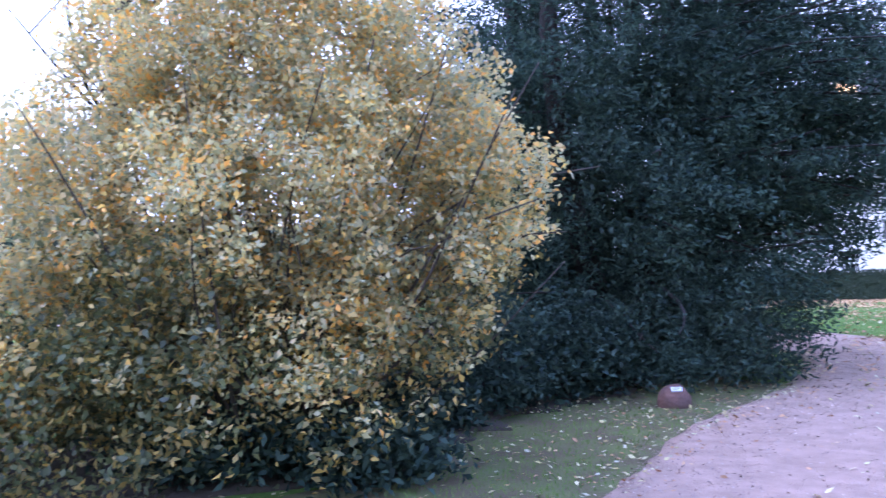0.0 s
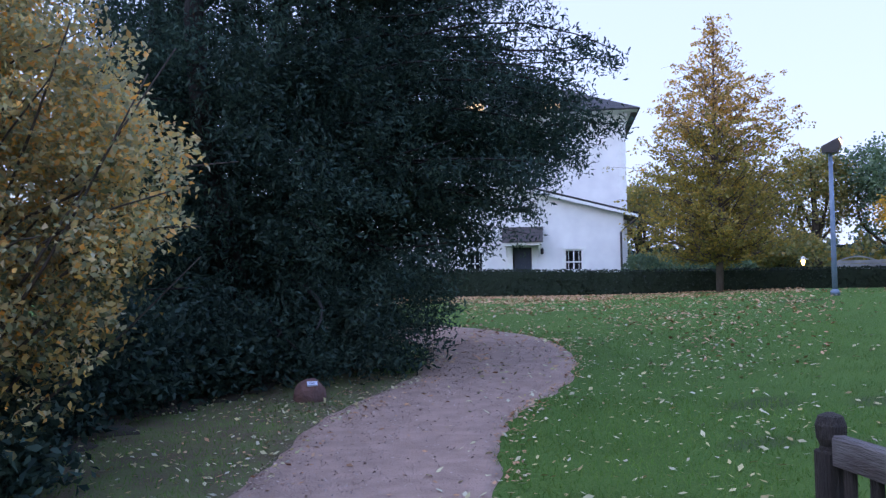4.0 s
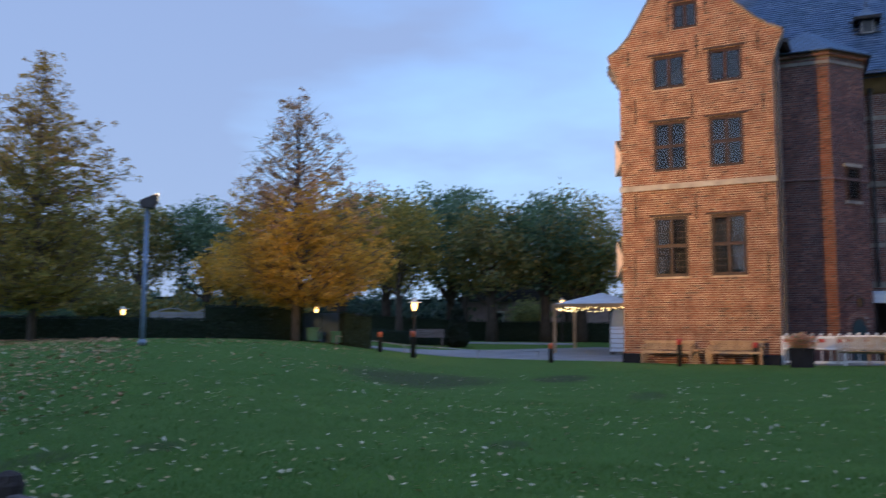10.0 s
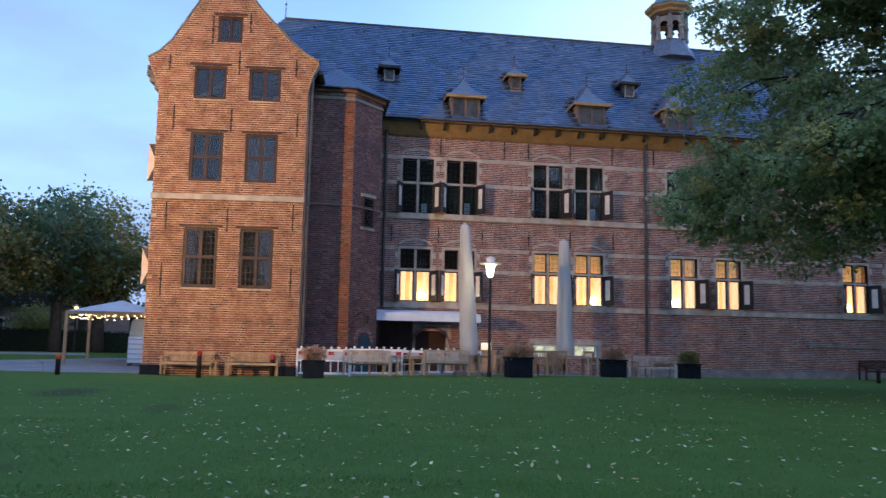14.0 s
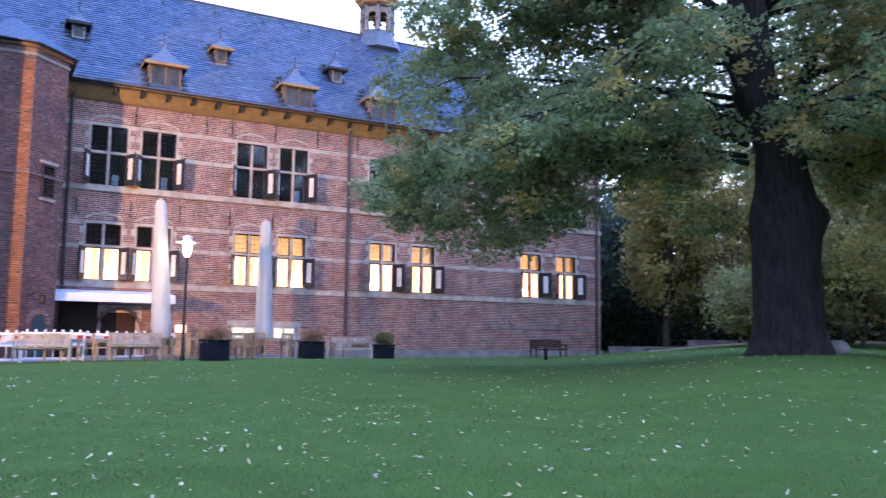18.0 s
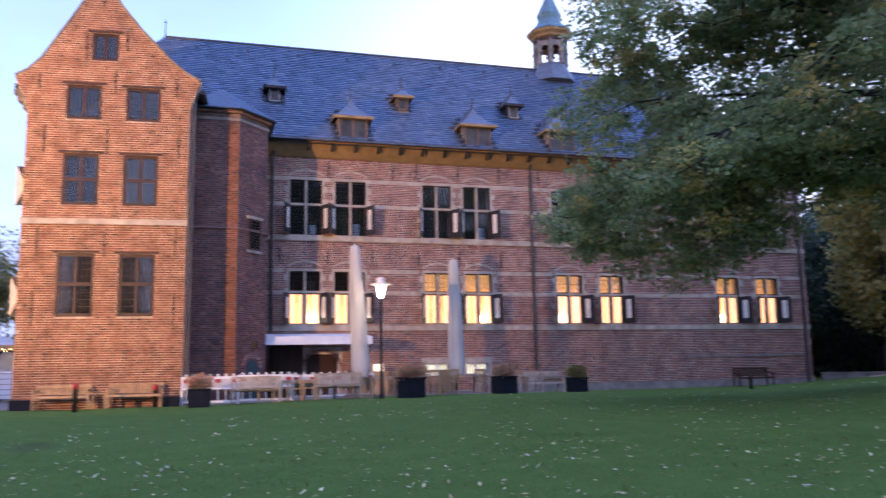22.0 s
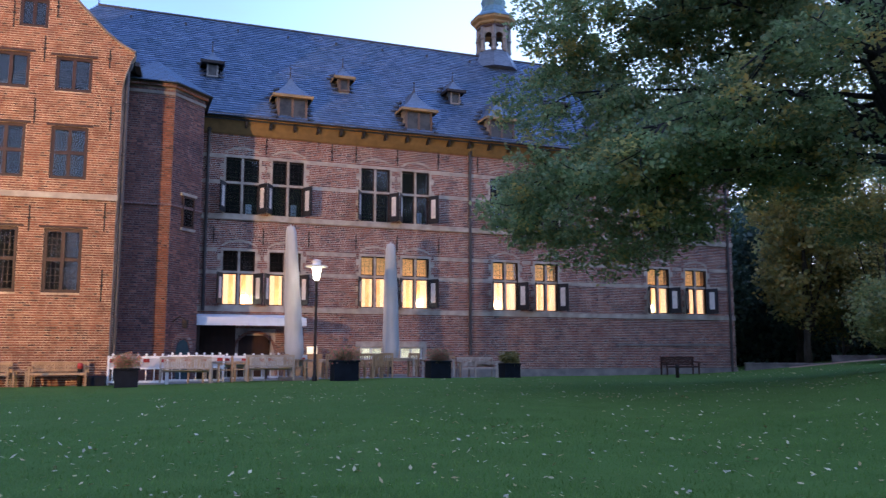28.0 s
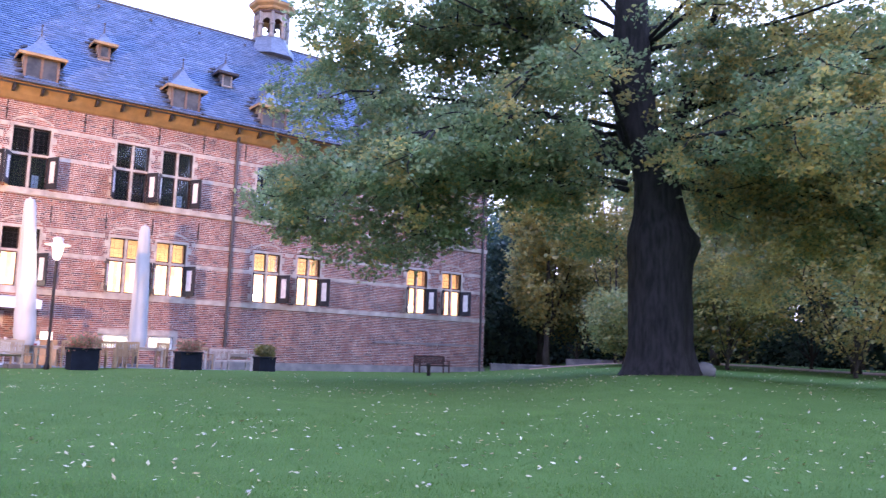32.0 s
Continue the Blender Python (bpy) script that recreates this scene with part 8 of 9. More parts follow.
# white barrier with red squares before the turret
bf = thing("barrier_fence", Matrix.Identity(4), "white barrier with red squares and knobbed top rail before the turret", "fence")
PALE_PANEL = surface("pale_barrier_panel", (0.56, 0.55, 0.57), (0.46, 0.45, 0.48), 3.0, 0.6, 0.05, 30)
for x0, y0, y1, top in ((31.3, 0.45, -1.45, 1.0), (31.35, -1.5, -3.4, 1.0), (31.9, -3.4, -5.0, 0.92), (31.9, -5.0, -6.5, 0.92)):
    z = land(x0, (y0 + y1) / 2)
    for zz, hi in ((top - 0.09, 0.09), (top * 0.54, 0.06), (0.07, 0.08)):
        part("rail", Solid().box(x0 - 0.025, x0 + 0.025, y1 + 0.04, y0 - 0.04, z + zz, z + zz + hi, c=0.008), WHITE_PAINT, bf)
    for y in (y1, y0):
        part("post", Solid().box(x0 - 0.035, x0 + 0.035, y - 0.035, y + 0.035, z - 0.03, z + top + 0.01, c=0.008), WHITE_PAINT, bf)
    part("infill_panel", Solid().box(x0 - 0.006, x0 + 0.006, y1 + 0.04, y0 - 0.04, z + top * 0.54 + 0.06, z + top - 0.09), PALE_PANEL, bf)
    n = int((y0 - y1) / 0.27)
    for k in range(n):
        y = y1 + (y0 - y1) * (k + 0.5) / n
        part("bar", Solid().box(x0 - 0.014, x0 + 0.014, y - 0.016, y + 0.016, z + 0.15, z + top * 0.54), WHITE_PAINT, bf)
        part("knob", Solid().lathe([(0.03, top), (0.038, top + 0.03), (0.05, top + 0.06), (0.02, top + 0.09)], 8, (x0, y, z)), WHITE_PAINT, bf)
        if k % 2 == 0:
            part("red_panel", Solid().box(x0 - 0.035, x0 - 0.027, y - 0.10, y + 0.10, z + top - 0.22, z + top - 0.10), RED_PAINT, bf, "red reflecting square")

aw = thing("awning", pose(37.5, 0, -0.10, 0, 0, -90), "pale blue cloth awning over the castle entrance", "awning")
cl = Solid()
xs = np.linspace(2.6, 7.1, 24)
for xa, xb in zip(xs, xs[1:]):
    da, db = (0.02 * noise.noise((1.7 * q, 3, 0)) + 0.012 * math.sin(7 * q) for q in (xa, xb))
    ya, yb = -2.45, -2.45
    cl.add([(xa, -0.02, 3.36), (xb, -0.02, 3.36), (xb, yb, 3.14 + db), (xa, ya, 3.14 + da)], [(0, 1, 2, 3)])
    cl.add([(xa, ya, 3.14 + da), (xb, yb, 3.14 + db), (xb, yb - 0.05, 2.80 + 0.2 * db), (xa, ya - 0.05, 2.80 + 0.2 * da)], [(0, 1, 2, 3)])
part("cloth", cl, AWNING, aw)
for x in (2.75, 6.95):
    part("post", Solid().box(x - 0.04, x + 0.04, -2.42, -2.34, 0.4, 2.75), IRON, aw)
for x in (3.8, 4.7, 6.6):
    part("spotlight", Solid().lathe([(0.05, 2.98), (0.06, 2.9), (0.05, 2.88)], 8, (x, -1.6, 0)), COOL_LAMP, aw, "small ceiling spotlight")
# dark board added against the wall in place of the awning's deep shade
part("shade_board", Solid().box(2.7, 4.45, -0.16, -0.11, 0.45, 3.3), BROWN_WOOD, aw, "added dark board standing for the deep shade under the awning")
part("back_board", Solid().box(2.61, 2.69, -2.4, -0.05, 0.5, 3.0), BROWN_WOOD, aw)
bar = thing("bar_counter", pose(36.7, -7.3, land(36.7, -7.3), 0, 0, -90), "wooden counter with a lit shelf under the awning", "counter")
part("body", Solid().box(-0.6, 0.8, -0.25, 0.25, -0.02, 1.05), TEAK, bar)
part("top", Solid().box(-0.65, 0.85, -0.3, 0.3, 1.05, 1.09), TEAK, bar)
part("screen", Solid().box(0.15, 0.6, -0.1, -0.05, 1.09, 1.4), COOL_LAMP, bar)

# pavilion with fairy lights and a van beside the tower
pv = thing("pavilion_tent", pose(41.2, 8.9, land(41.2, 8.9), 0, 0, -90), "white-roofed open pavilion hung with fairy lights", "pavilion")
hw = 1.9
part("canopy", Solid().add([(-hw, -hw, 2.35), (hw, -hw, 2.35), (hw, hw, 2.35), (-hw, hw, 2.35), (0, 0, 2.95)], [(0, 1, 4), (1, 2, 4), (2, 3, 4), (3, 0, 4)]), AWNING, pv)
for a in (-1, 1):
    for b in (-1, 1):
        part("post", Solid().box(a * hw - 0.06, a * hw + 0.06, b * hw - 0.06, b * hw + 0.06, -0.05, 2.36), TEAK, pv)
part("beam", Solid().box(-hw, hw, -hw - 0.05, -hw + 0.05, 2.2, 2.35), TEAK, pv)
part("beam", Solid().box(-hw, hw, hw - 0.05, hw + 0.05, 2.2, 2.35), TEAK, pv)
for k in range(46):
    q = k / 46 * 4
    i, u_ = int(q), q - int(q)
    c4 = [(-hw, -hw), (hw, -hw), (hw, hw), (-hw, hw), (-hw, -hw)]
    x, y = c4[i][0] + (c4[i + 1][0] - c4[i][0]) * u_, c4[i][1] + (c4[i + 1][1] - c4[i][1]) * u_
    for inset, drop in ((1.02, 0.19), (0.93, 0.02), (0.80, -0.06)):
        part("fairy_light", Solid().lathe([(0.01, -0.025), (0.024, 0), (0.01, 0.025)], 6, (x * inset, y * inset, 2.33 - drop - 0.08 * abs(math.sin(9 * u_ + 20 * inset)))), FAIRY, pv)
van = thing("van", pose(41.6, 7.6, land(41.6, 7.6) + 0.02, 0, 0, -92), "pale blue delivery van parked behind the tower", "van")
part("body", Solid().prism([(-0.95, 0.35), (0.95, 0.35), (1.0, 1.2), (0.93, 1.95), (0.8, 2.1), (-0.8, 2.1), (-0.93, 1.95), (-1.0, 1.2)], 0, 4.6), VAN_PAINT, van)
for x0, x1 in ((-0.90, -0.012), (0.012, 0.90)):
    part("rear_door", Solid().box(x0, x1, -0.03, -0.002, 0.55, 1.98, c=0.012), VAN_PAINT, van)
part("bumper", Solid().box(-0.95, 0.95, -0.1, -0.002, 0.35, 0.5, c=0.02), RUBBER, van)
for x in (-0.85, 0.85):
    part("tail_light", Solid().box(x - 0.07, x + 0.07, -0.02, -0.002, 0.7, 1.15), RED_PAINT, van)
    for y in (0.9, 3.7):
        wh = part("wheel", Solid().tube([(x - 0.1, y, 0.31), (x + 0.1, y, 0.31)], [0.32, 0.32], 18), RUBBER, van)
        part("rim", Solid().tube([(x - 0.105, y, 0.31), (x + 0.105, y, 0.31)], [0.19, 0.19], 14), LEAD, wh)
cart = thing("roll_cart", pose(39.2, 7.75, land(39.2, 7.75) + 0.03, 0, 0, -92), "tall pale roll container beside the van", "cart")
part("frame", Solid().box(-0.35, 0.35, 0, 0.6, 0.15, 1.3), VAN_PAINT, cart)
for k in range(5):
    part("bar", Solid().box(-0.37, 0.37, -0.02, -0.003, 0.3 + 0.22 * k, 0.33 + 0.22 * k), FENCE_WOOD, cart)
for x in (-0.3, 0.3):
    for y in (0.05, 0.55):
        part("castor", Solid().tube([(x - 0.03, y, 0.07), (x + 0.03, y, 0.07)], [0.07, 0.07], 10), RUBBER, cart)

# bins, panels and fence behind the hedge
for x, y, s_ in ((29.0, 17.95, 0.56), (29.6, 17.2, 0.5)):
    b = thing("wheelie_bin", pose(x, y, land(x, y), 0, 0, -60), "green plastic wheelie bin beside the hedge", "bin", "bins beside the hedge")
    part("body", Solid().column([(-0.21, -0.21), (0.21, -0.21), (0.21, 0.21), (-0.21, 0.21)], 0.05, 0.9 * s_), BIN_GREEN, b)
    part("lid", Solid().box(-0.25, 0.25, -0.27, 0.25, 0.9 * s_, 0.9 * s_ + 0.07, c=0.015), BIN_GREEN, b)
    for k in (-0.24, 0.24):
        part("wheel", Solid().tube([(k - 0.03, 0.28, 0.1), (k + 0.03, 0.28, 0.1)], [0.1, 0.1], 10), RUBBER, b)
pb = thing("screen_panel", pose(30.3, 17.9, land(30.3, 17.9), 0, 0, -60), "blue-grey screen panels behind the bins", "screen")
for k in range(3):
    part("panel", Solid().box(-1.2 + 0.82 * k, -0.42 + 0.82 * k, -0.03, 0.03, -0.05, 1.25), PANEL_BLUE, pb)
for k in range(2):
    x0, y0, x1, y1 = 28.25 + 1.12 * k, 25.7 - 1.33 * k, 29.35 + 1.12 * k, 24.4 - 1.33 * k
    ln = math.hypot(x1 - x0, y1 - y0)
    fp = thing("fence_panel", pose(x0, y0, land(x0, y0), 0, 0, math.degrees(math.atan2(y1 - y0, x1 - x0))), "grey wooden fence panel with an arched top", "fence", "arched fence panels")
    pts = [(ln * i / 12, 1.05 + 0.24 * math.sin(math.pi * i / 12)) for i in range(13)]
    ar = Solid()
    for (xa, za), (xb, zb) in zip(pts, pts[1:]):
        ar.prism([(xa, za - 0.06), (xb, zb - 0.06), (xb, zb), (xa, za)], -0.03, 0.03)
    part("arch_rail", ar, FENCE_WOOD, fp)
    for i in range(7):
        z = 0.1 + 0.145 * i
        part("board", Solid().box(0.03, ln - 0.03, -0.012, 0.012, z, z + 0.13), FENCE_WOOD, fp)
    for x in (0.0, ln):
        part("post", Solid().box(x - 0.035, x + 0.035, -0.035, 0.035, -0.05, 1.1), FENCE_WOOD, fp)
fb = thing("far_bench", pose(39.3, 18.6, land(39.3, 18.6), 0, 0, -68), "grey wooden bench beyond the drive", "bench")
part("back", Solid().box(0, 1.8, 0.42, 0.46, 0.45, 0.85), OLD_OAK, fb)
part("seat", Solid().box(0, 1.8, 0, 0.42, 0.40, 0.45), OLD_OAK, fb)
for x in (0.1, 1.7):
    part("leg", Solid().box(x - 0.04, x + 0.04, 0.02, 0.44, -0.05, 0.40), OLD_OAK, fb)
# brick house far off between the limes
FAR_BRICK = surface("pale_mauve_brick", (0.40, 0.30, 0.29), (0.31, 0.23, 0.225), 3.0, 0.9, 0.4, 20)
fh = thing("far_house", pose(66.0, 20.0, land(66, 20), 0, 0, -75), "brick house half hidden behind the limes", "house")
part("wall", Solid().box(-6, 6, 0, 7, -0.2, 3.2), FAR_BRICK, fh)
part("roof", Solid().prism([(-6.5, 3.1), (6.5, 3.1), (4.0, 6.4), (-4.0, 6.4)], -0.4, 7.4), HOUSE_ROOF, fh)
for x in (-3.8, -0.6, 2.6):
    w = part("window", Solid().box(x, x + 1.2, -0.05, -0.003, 1.0, 2.3), WHITE_PAINT, fh)
    part("pane", Solid().box(x + 0.1, x + 1.1, -0.06, -0.052, 1.1, 2.2), CURTAIN_DIM if x == -0.6 else DARK_ROOM, w)
# low wall at the far end of the castle
lw = thing("low_wall", Matrix.Identity(4), "low grey stone wall beyond the castle corner", "wall")
for a, b in (((38.2, -32.4), (36.0, -36.5)), ((36.0, -36.5), (32.6, -39.6))):
    d = Vector((b[0] - a[0], b[1] - a[1], 0))
    m = pose(a[0], a[1], land(*a), 0, 0, math.degrees(math.atan2(d.y, d.x)))
    s = Solid().box(0, d.length, -0.15, 0.15, -0.2, 0.36, c=0.02).box(-0.03, d.length + 0.03, -0.2, 0.2, 0.362, 0.43, c=0.01)
    s.v = [tuple(m @ Vector(p)) for p in s.v]
    part("section", s, STONE_DARK, lw)

# ---- fallen leaves and grass ----


def litter(name, spots, size, mat, label):
    pts = np.array([(x, y, land(x, y) + 0.012 + 0.008 * rng.uniform()) for x, y in spots])
    n = len(pts)
    w = rng.uniform(0, 2 * math.pi, n)
    tilt = rng.normal(size=(n, 2)) * 0.28
    d = np.stack([np.cos(w), np.sin(w), tilt[:, 0]], 1)
    s = np.stack([-np.sin(w), np.cos(w), tilt[:, 1]], 1)
    k = size * rng.uniform(0.55, 1.35, (n, 1))
    lift = np.abs(tilt).sum(1)[:, None] * k * 0.35 * np.array((0, 0, 1))
    c = np.stack([pts - d * k * 0.5, pts + s * k * 0.27 + d * k * 0.08, pts + d * k * 0.5, pts - s * k * 0.27 + d * k * 0.08], 1) + lift[:, None, :]
    return tagged(part(name, quads(name, c, mat), mat), label, "leaves", kind="stuff")


def scatter(n, r0, r1, a0, a1, power=1.0):
    out = []
    while len(out) < n:
        r, az = r0 + (r1 - r0) * rng.uniform() ** power, radians(rng.uniform(a0, a1))
        x, y = r * math.sin(az), r * math.cos(az)
        q = noise.noise((x * 0.45, y * 0.45, 9.0)) + 0.5 * noise.noise((x * 1.6, y * 1.6, 4.0))
        if q > rng.uniform(-0.7, 0.55):
            out.append((x, y))
    return out


def near_path(n, off0, off1, side):
    out = []
    line = [Vector(p) for p in PATH_LINE]
    for _ in range(n):
        k = rng.integers(3, len(line) - 5)
        u = rng.uniform()
        p = line[k].lerp(line[k + 1], u)
        d = (line[k + 1] - line[k]).normalized()
        o = (PATH_WIDE[k] / 2 + off0 + (off1 - off0) * rng.uniform() ** 1.6) * side
        out.append((p.x + d.y * o, p.y - d.x * o))
    return out


litter("fallen_leaves", scatter(2700, 4.5, 22, 22, 165, 0.9) + scatter(1000, 4.5, 14, 25, 160, 0.8) + scatter(500, 18, 32, 95, 165) + scatter(450, 5, 17, 24, 72) + scatter(800, 10, 20, 24, 46), 0.066, FALLEN, "pale yellow leaves scattered over the lawn")
litter("leaf_litter", scatter(6000, 21, 33, 10, 34, 0.6) + scatter(9000, 15.5, 36, 14, 46, 0.4) + scatter(600, 16, 30, 38, 62) + scatter(1500, 10, 20, 24, 48, 0.5), 0.082, FALLEN_RUST, "rust-coloured fallen leaves under the young trees")
litter("path_leaves", near_path(600, -0.05, 0.2, 1) + near_path(700, -0.4, 1.2, -1) + near_path(160, -1.6, -0.2, 1), 0.05, FALLEN_RUST, "brown leaves gathered along the path edges")
GRIT = leafy("grit", [(0.20, 0.13, 0.11), (0.34, 0.24, 0.20), (0.55, 0.43, 0.37), (0.14, 0.10, 0.09), (0.44, 0.33, 0.28)], 0.0, 0.1)
litter("path_grit", near_path(7000, -1.75, -0.05, 1) + near_path(3500, -0.9, 0.12, -1), 0.024, GRIT, "loose small stones and crumbs on the footpath")
litter("bank_leaves", near_path(2300, -0.2, 2.4, -1) + near_path(650, 0.1, 2.6, 1), 0.05, FALLEN, "pale leaves on the grass bank beside the path")


litter("leaf_carpet", scatter(1000, 30, 58, 128, 172, 0.8), 0.10, FALLEN, "pale leaf carpet on the lawn beyond the oak")


def blades(n, r0, r1, a0, a1):
    r = np.sqrt(rng.uniform(r0 * r0, r1 * r1, n))
    az = np.radians(rng.uniform(a0, a1, n))
    x, y = r * np.sin(az), r * np.cos(az)
    keep = np.ones(n, bool)
    line = np.array(PATH_LINE)
    for (xa, ya), (xb, yb), w in zip(line, line[1:], PATH_WIDE):
        d = np.array((xb - xa, yb - ya))
        t = np.clip(((x - xa) * d[0] + (y - ya) * d[1]) / (d @ d), 0, 1)
        keep &= np.hypot(x - xa - t * d[0], y - ya - t * d[1]) > w / 2 + rng.normal(size=n) * 0.05
    # thin where the yew shades the bank
    shade = (y > 1.0) & (y < 11.0) & (x < np.interp(y, [1.2, 5.3, 6.95, 8.0, 9.25, 10.75], [-0.6, 1.7, 2.5, 3.3, 4.45, 5.3])) & (rng.uniform(size=n) < 0.12)
    keep &= ~shade
    x, y = x[keep], y[keep]
    z = np.array([land(p, q) for p, q in zip(x, y)])
    n = len(x)
    b = np.stack([x, y, z - 0.005], 1)
    w = rng.uniform(0, 2 * math.pi, n)
    side = np.stack([np.cos(w), np.sin(w), 0 * w], 1) * 0.0035
    lean = rng.normal(size=(n, 3)) * (0.018, 0.018, 0)
    tip = b + lean + np.array((0, 0, 1)) * rng.uniform(0.02, 0.055, (n, 1))
    return np.stack([b - side, b + side, tip + side * 0.3, tip - side * 0.3], 1)


tagged(part("grass", quads("grass", np.concatenate([blades(60000, 4.2, 9.0, -6, 160), blades(45000, 9.0, 15.0, 8, 160), blades(34000, 15.0, 26.0, 8, 160)]), GRASS), GRASS), "short uneven green grass blades on the lawn", "grass", kind="stuff")


# ---- bricks and slates, one by one ----
def laid(left, right, z0, z1, holes, long_, row, joint, side=0.009):
    """Oblongs (x0, x1, z0, z1) of a wall laid in courses of stretchers and of headers, clear of the openings."""
    out = []
    for k in range(int((z1 - z0) / row)):
        a, b = z0 + row * k, z0 + row * (k + 1) - joint
        lo, hi = max(left(a), left(b)) + 0.004, min(right(a), right(b)) - 0.004
        step = long_ if k % 2 == 0 else long_ / 2
        x = lo - long_ * (0.25 if k % 2 == 0 else (0.125 if k % 4 == 1 else 0.375))
        while x < hi:
            spans = [(max(lo, x), min(hi, x + step - side))]
            for h in holes:
                if h[2] < b and h[3] > a:
                    cut = []
                    for p, q in spans:
                        if q <= h[0] or p >= h[1]:
                            cut.append((p, q))
                        else:
                            cut += [(p, min(q, h[0])), (max(p, h[1]), q)]
                    spans = cut
            out += [(p, q, a, b) for p, q in spans if q - p > 0.03]
            x += step
    return out


def brick_coat(parent, oblongs, mat, single, zone, label, m=None, proud=0.009, most=290):
    """Joined bricks over a wall; those in the zone (x0, x1, z0, z1) are objects of their own."""
    inside = [o for o in oblongs if zone and zone[0] <= o[0] and o[1] <= zone[1] and zone[2] <= o[2] and o[3] <= zone[3]][:most]
    taken = set(inside)
    o = np.array([q for q in oblongs if q not in taken])
    n = len(o)
    y = -proud * rng.uniform(0.6, 1.0, n)
    b = np.full(n, 0.004)
    e = 0.003
    v = np.stack([np.stack(c, 1) for c in (
        (o[:, 0], b, o[:, 2]), (o[:, 1], b, o[:, 2]), (o[:, 1], b, o[:, 3]), (o[:, 0], b, o[:, 3]),
        (o[:, 0] + e, y, o[:, 2] + e), (o[:, 1] - e, y, o[:, 2] + e), (o[:, 1] - e, y, o[:, 3] - e), (o[:, 0] + e, y, o[:, 3] - e))], 1).reshape(-1, 3)
    f = np.array([(4, 5, 6, 7), (0, 1, 5, 4), (1, 2, 6, 5), (2, 3, 7, 6), (3, 0, 4, 7)])
    f = (f[None] + 8 * np.arange(n)[:, None, None]).reshape(-1, 4)
    if m is not None:
        v = v @ np.array(m.to_3x3()).T + np.array(m.translation)
    me = bpy.data.meshes.new("brickwork")
    me.from_pydata(v.tolist(), [], f.tolist())
    me.materials.append(mat)
    tagged(part("brickwork", me, mat, parent), label, kind="stuff")
    shared = {}
    for x0, x1, z0, z1 in inside:
        key = round(x1 - x0, 2)
        if key not in shared:
            w, h = (x1 - x0) / 2, (z1 - z0) / 2
            bv_ = [(-w, 0.004, -h), (w, 0.004, -h), (w, 0.004, h), (-w, 0.004, h), (-w + e, -proud, -h + e), (w - e, -proud, -h + e), (w - e, -proud, h - e), (-w + e, -proud, h - e)]
            shared[key] = Solid().add(bv_, [(4, 5, 6, 7), (0, 1, 5, 4), (1, 2, 6, 5), (2, 3, 7, 6), (3, 0, 4, 7)]).mesh("brick", single)
        ob = part("brick", shared[key], single, parent)
        ob.matrix_basis = Matrix.Translation(((x0 + x1) / 2, 0.002 * rng.uniform(), (z0 + z1) / 2))


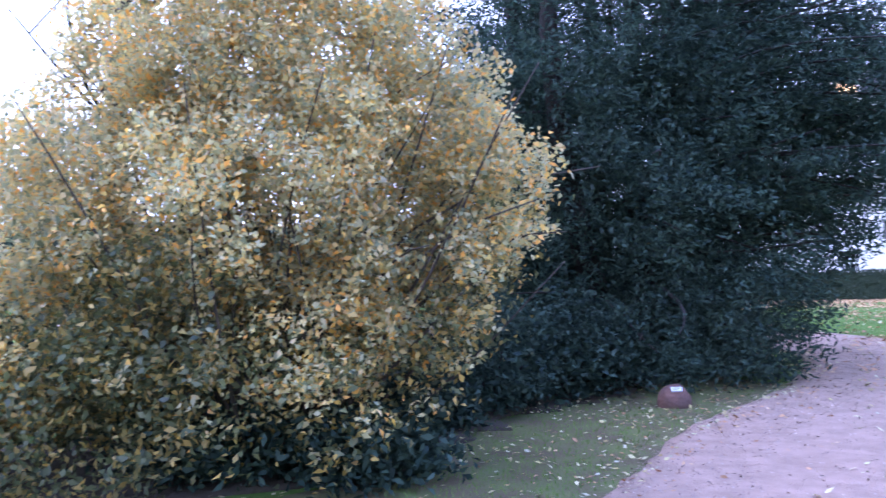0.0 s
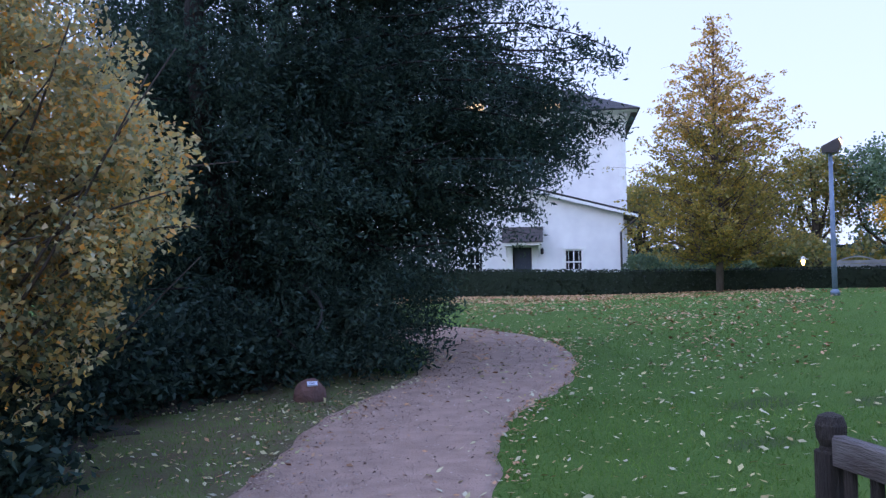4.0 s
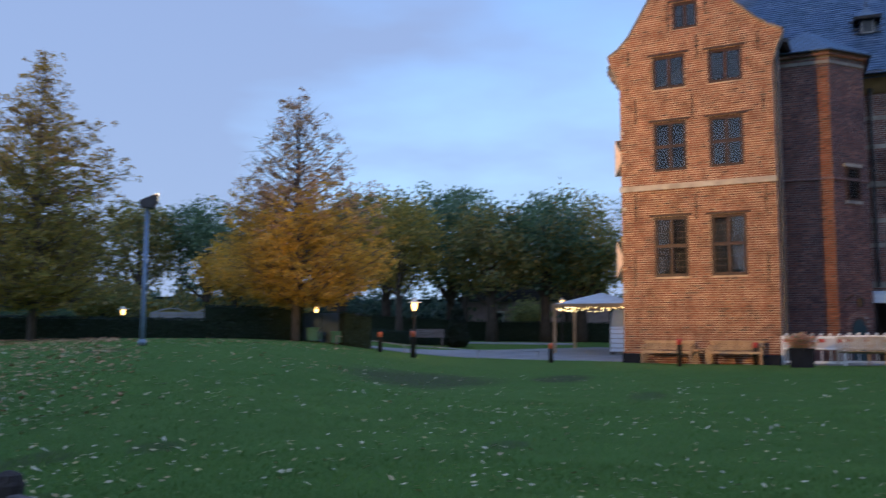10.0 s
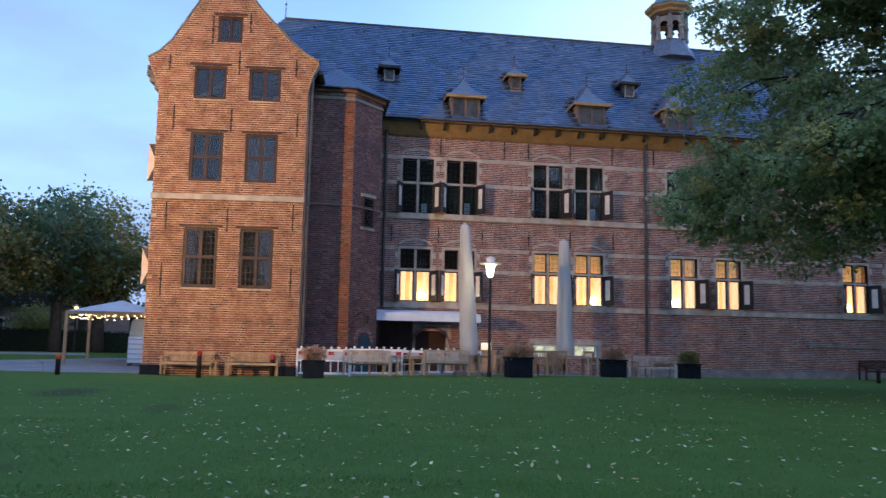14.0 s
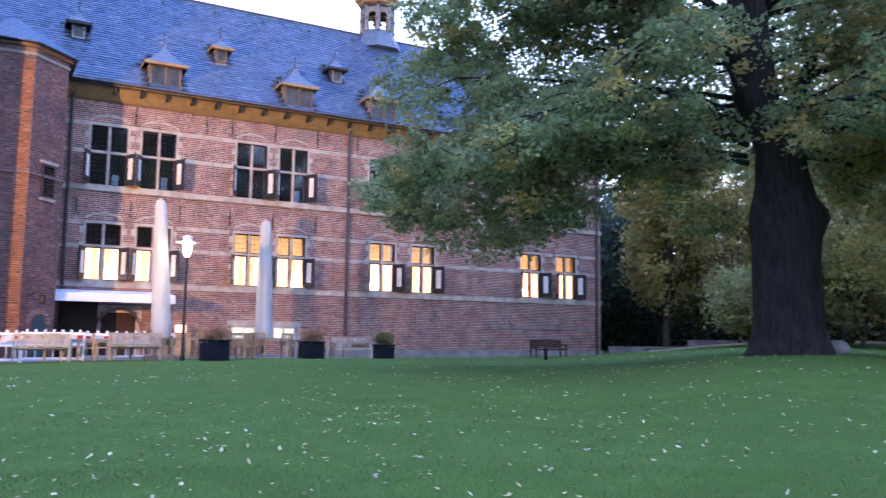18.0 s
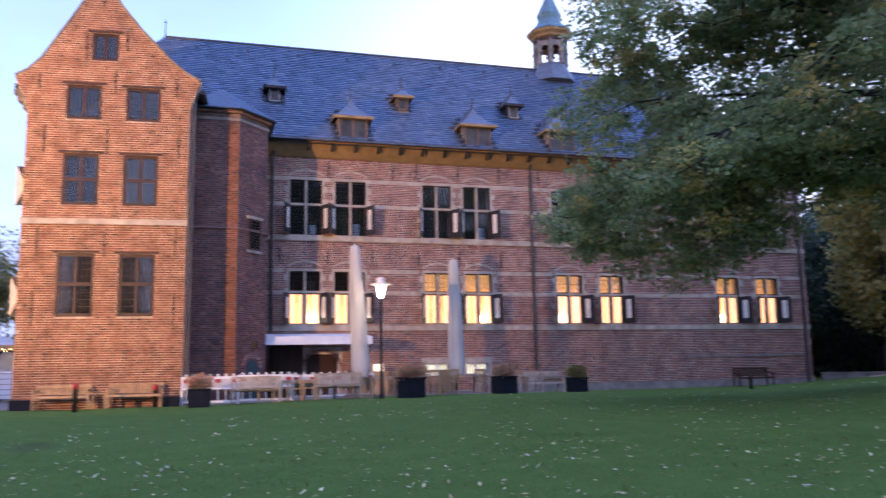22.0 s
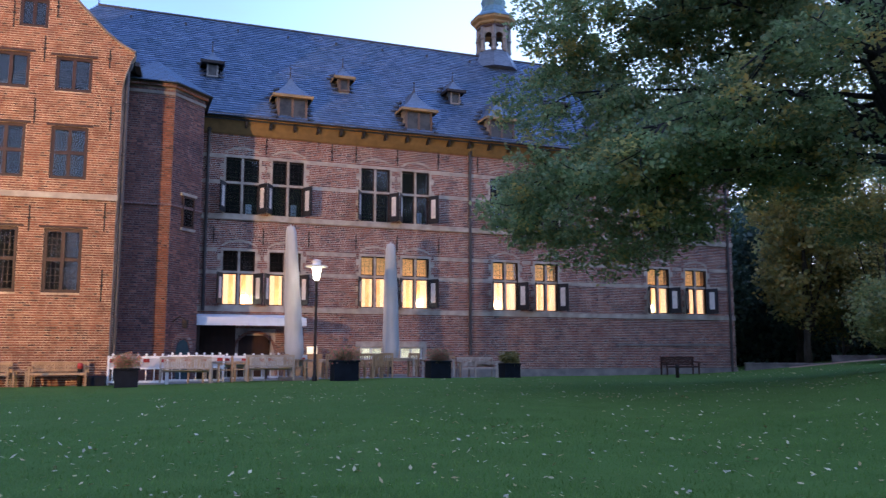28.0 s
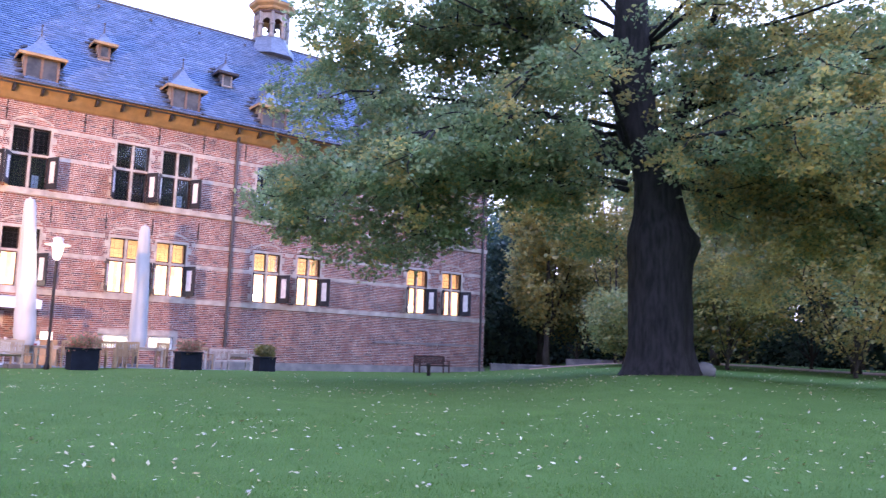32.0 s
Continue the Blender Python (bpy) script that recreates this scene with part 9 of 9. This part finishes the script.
brick_coat(tower, laid(along(GABLE_L), along(GABLE_R), 0.3, 15.9, [w[:4] for w in T_WIN], 0.235, 0.084, 0.025, 0.007), TOWER_PIECE, TOWER_SINGLE, (2.9, 5.5, 1.3, 2.5), "orange-red bricks in pale lime joints")
h_holes = holes_hall + [(4.4, 6.2, 0.4, 2.6)]
brick_coat(hall, laid(lambda z: 2.3, lambda z: HR, 0.3, 11.4, h_holes, 0.235, 0.084, 0.020, 0.009), HALL_PIECE, HALL_SINGLE, (13.6, 16.4, 1.5, 2.8), "weathered red bricks in pale lime joints")
for k in (2, 3, 4):
    a, b = Vector(TP[k]), Vector(TP[(k + 1) % len(TP)])
    d = (a - b).normalized()
    m = Matrix.Translation((b.x, b.y, 0)) @ Matrix.Rotation(math.atan2(d.y, d.x), 4, "Z")
    ln = (a - b).length
    outward = (m.to_3x3() @ Vector((0, -1, 0))).to_2d().dot((a + b) / 2 - Vector((35.6, -0.9)))
    if outward < 0:
        m = m @ Matrix.Translation((ln, 0, 0)) @ Matrix.Rotation(math.pi, 4, "Z")
    brick_coat(turret, laid(lambda z: 0.0, lambda z: ln, 0.3, 11.8, [], 0.235, 0.084, 0.018, 0.008), TURRET_PIECE, None, None, "bricks in courses, shadow put into their dark purple-brown", m)


# a strip of tower bricks up the turret corner: floodlit stripe put into colour
q = Vector((33.2 - 0.012, -1.42, 0))
corner = Matrix.Translation(q) @ Matrix.Rotation(math.radians(-90), 4, "Z") @ Matrix.Translation((-0.46, 0, 0))
brick_coat(turret, laid(lambda z: 0.0, lambda z: 0.46, 0.3, 11.45, [], 0.235, 0.084, 0.022, 0.008), TOWER_PIECE, None, None, "turret corner bricks with the floodlit stripe put into their orange", corner)


def slate_coat(parent, corner, along_, up, width_at, rows_, wide, high, label):
    """Overlapping slates on a slope: each tilts a little and stands proud at its lower edge."""
    nrm = Vector(along_).cross(Vector(up)).normalized()
    if nrm.z < 0:
        nrm = -nrm
    v, f = [], []
    for r in range(rows_):
        lo, hi = width_at(r * high)
        x = lo + (wide / 2 if r % 2 else 0) - wide
        while x < hi:
            a, b = max(lo, x), min(hi, x + wide - 0.008)
            if b - a > 0.05:
                p = Vector(corner)
                t0, dr, tl = 0.044 + 0.010 * rng.uniform(), 0.012 * rng.normal(), 0.005 * rng.normal()
                c = [p + Vector(along_) * q + Vector(up) * (r * high + hh) + nrm * h for q, hh, h in ((a, dr, t0), (b, dr, t0 + tl), (b, high + 0.03, 0.010), (a, high + 0.03, 0.010), (a, dr, 0.006), (b, dr, 0.006))]
                k = len(v)
                v += [tuple(q) for q in c]
                f += [(k, k + 1, k + 2, k + 3), (k + 4, k + 5, k + 1, k)]
            x += wide
    me = bpy.data.meshes.new("slating")
    me.from_pydata(v, [], f)
    me.materials.append(SLATE_PIECE)
    tagged(part("slating", me, SLATE_PIECE, parent), label, kind="stuff")


up_ = Vector((0, RY1 - RY0, RZ1 - RZ0))
slope = up_.length
slate_coat(hall, (0, RY0, RZ0), (1, 0, 0), up_.normalized(), lambda q: (-7.0 + (7.0 - 2.06) * q / slope, HR + 0.4 - 4.9 * q / slope), int(slope / 0.205), 0.30, 0.205, "blue-grey slates in level courses")
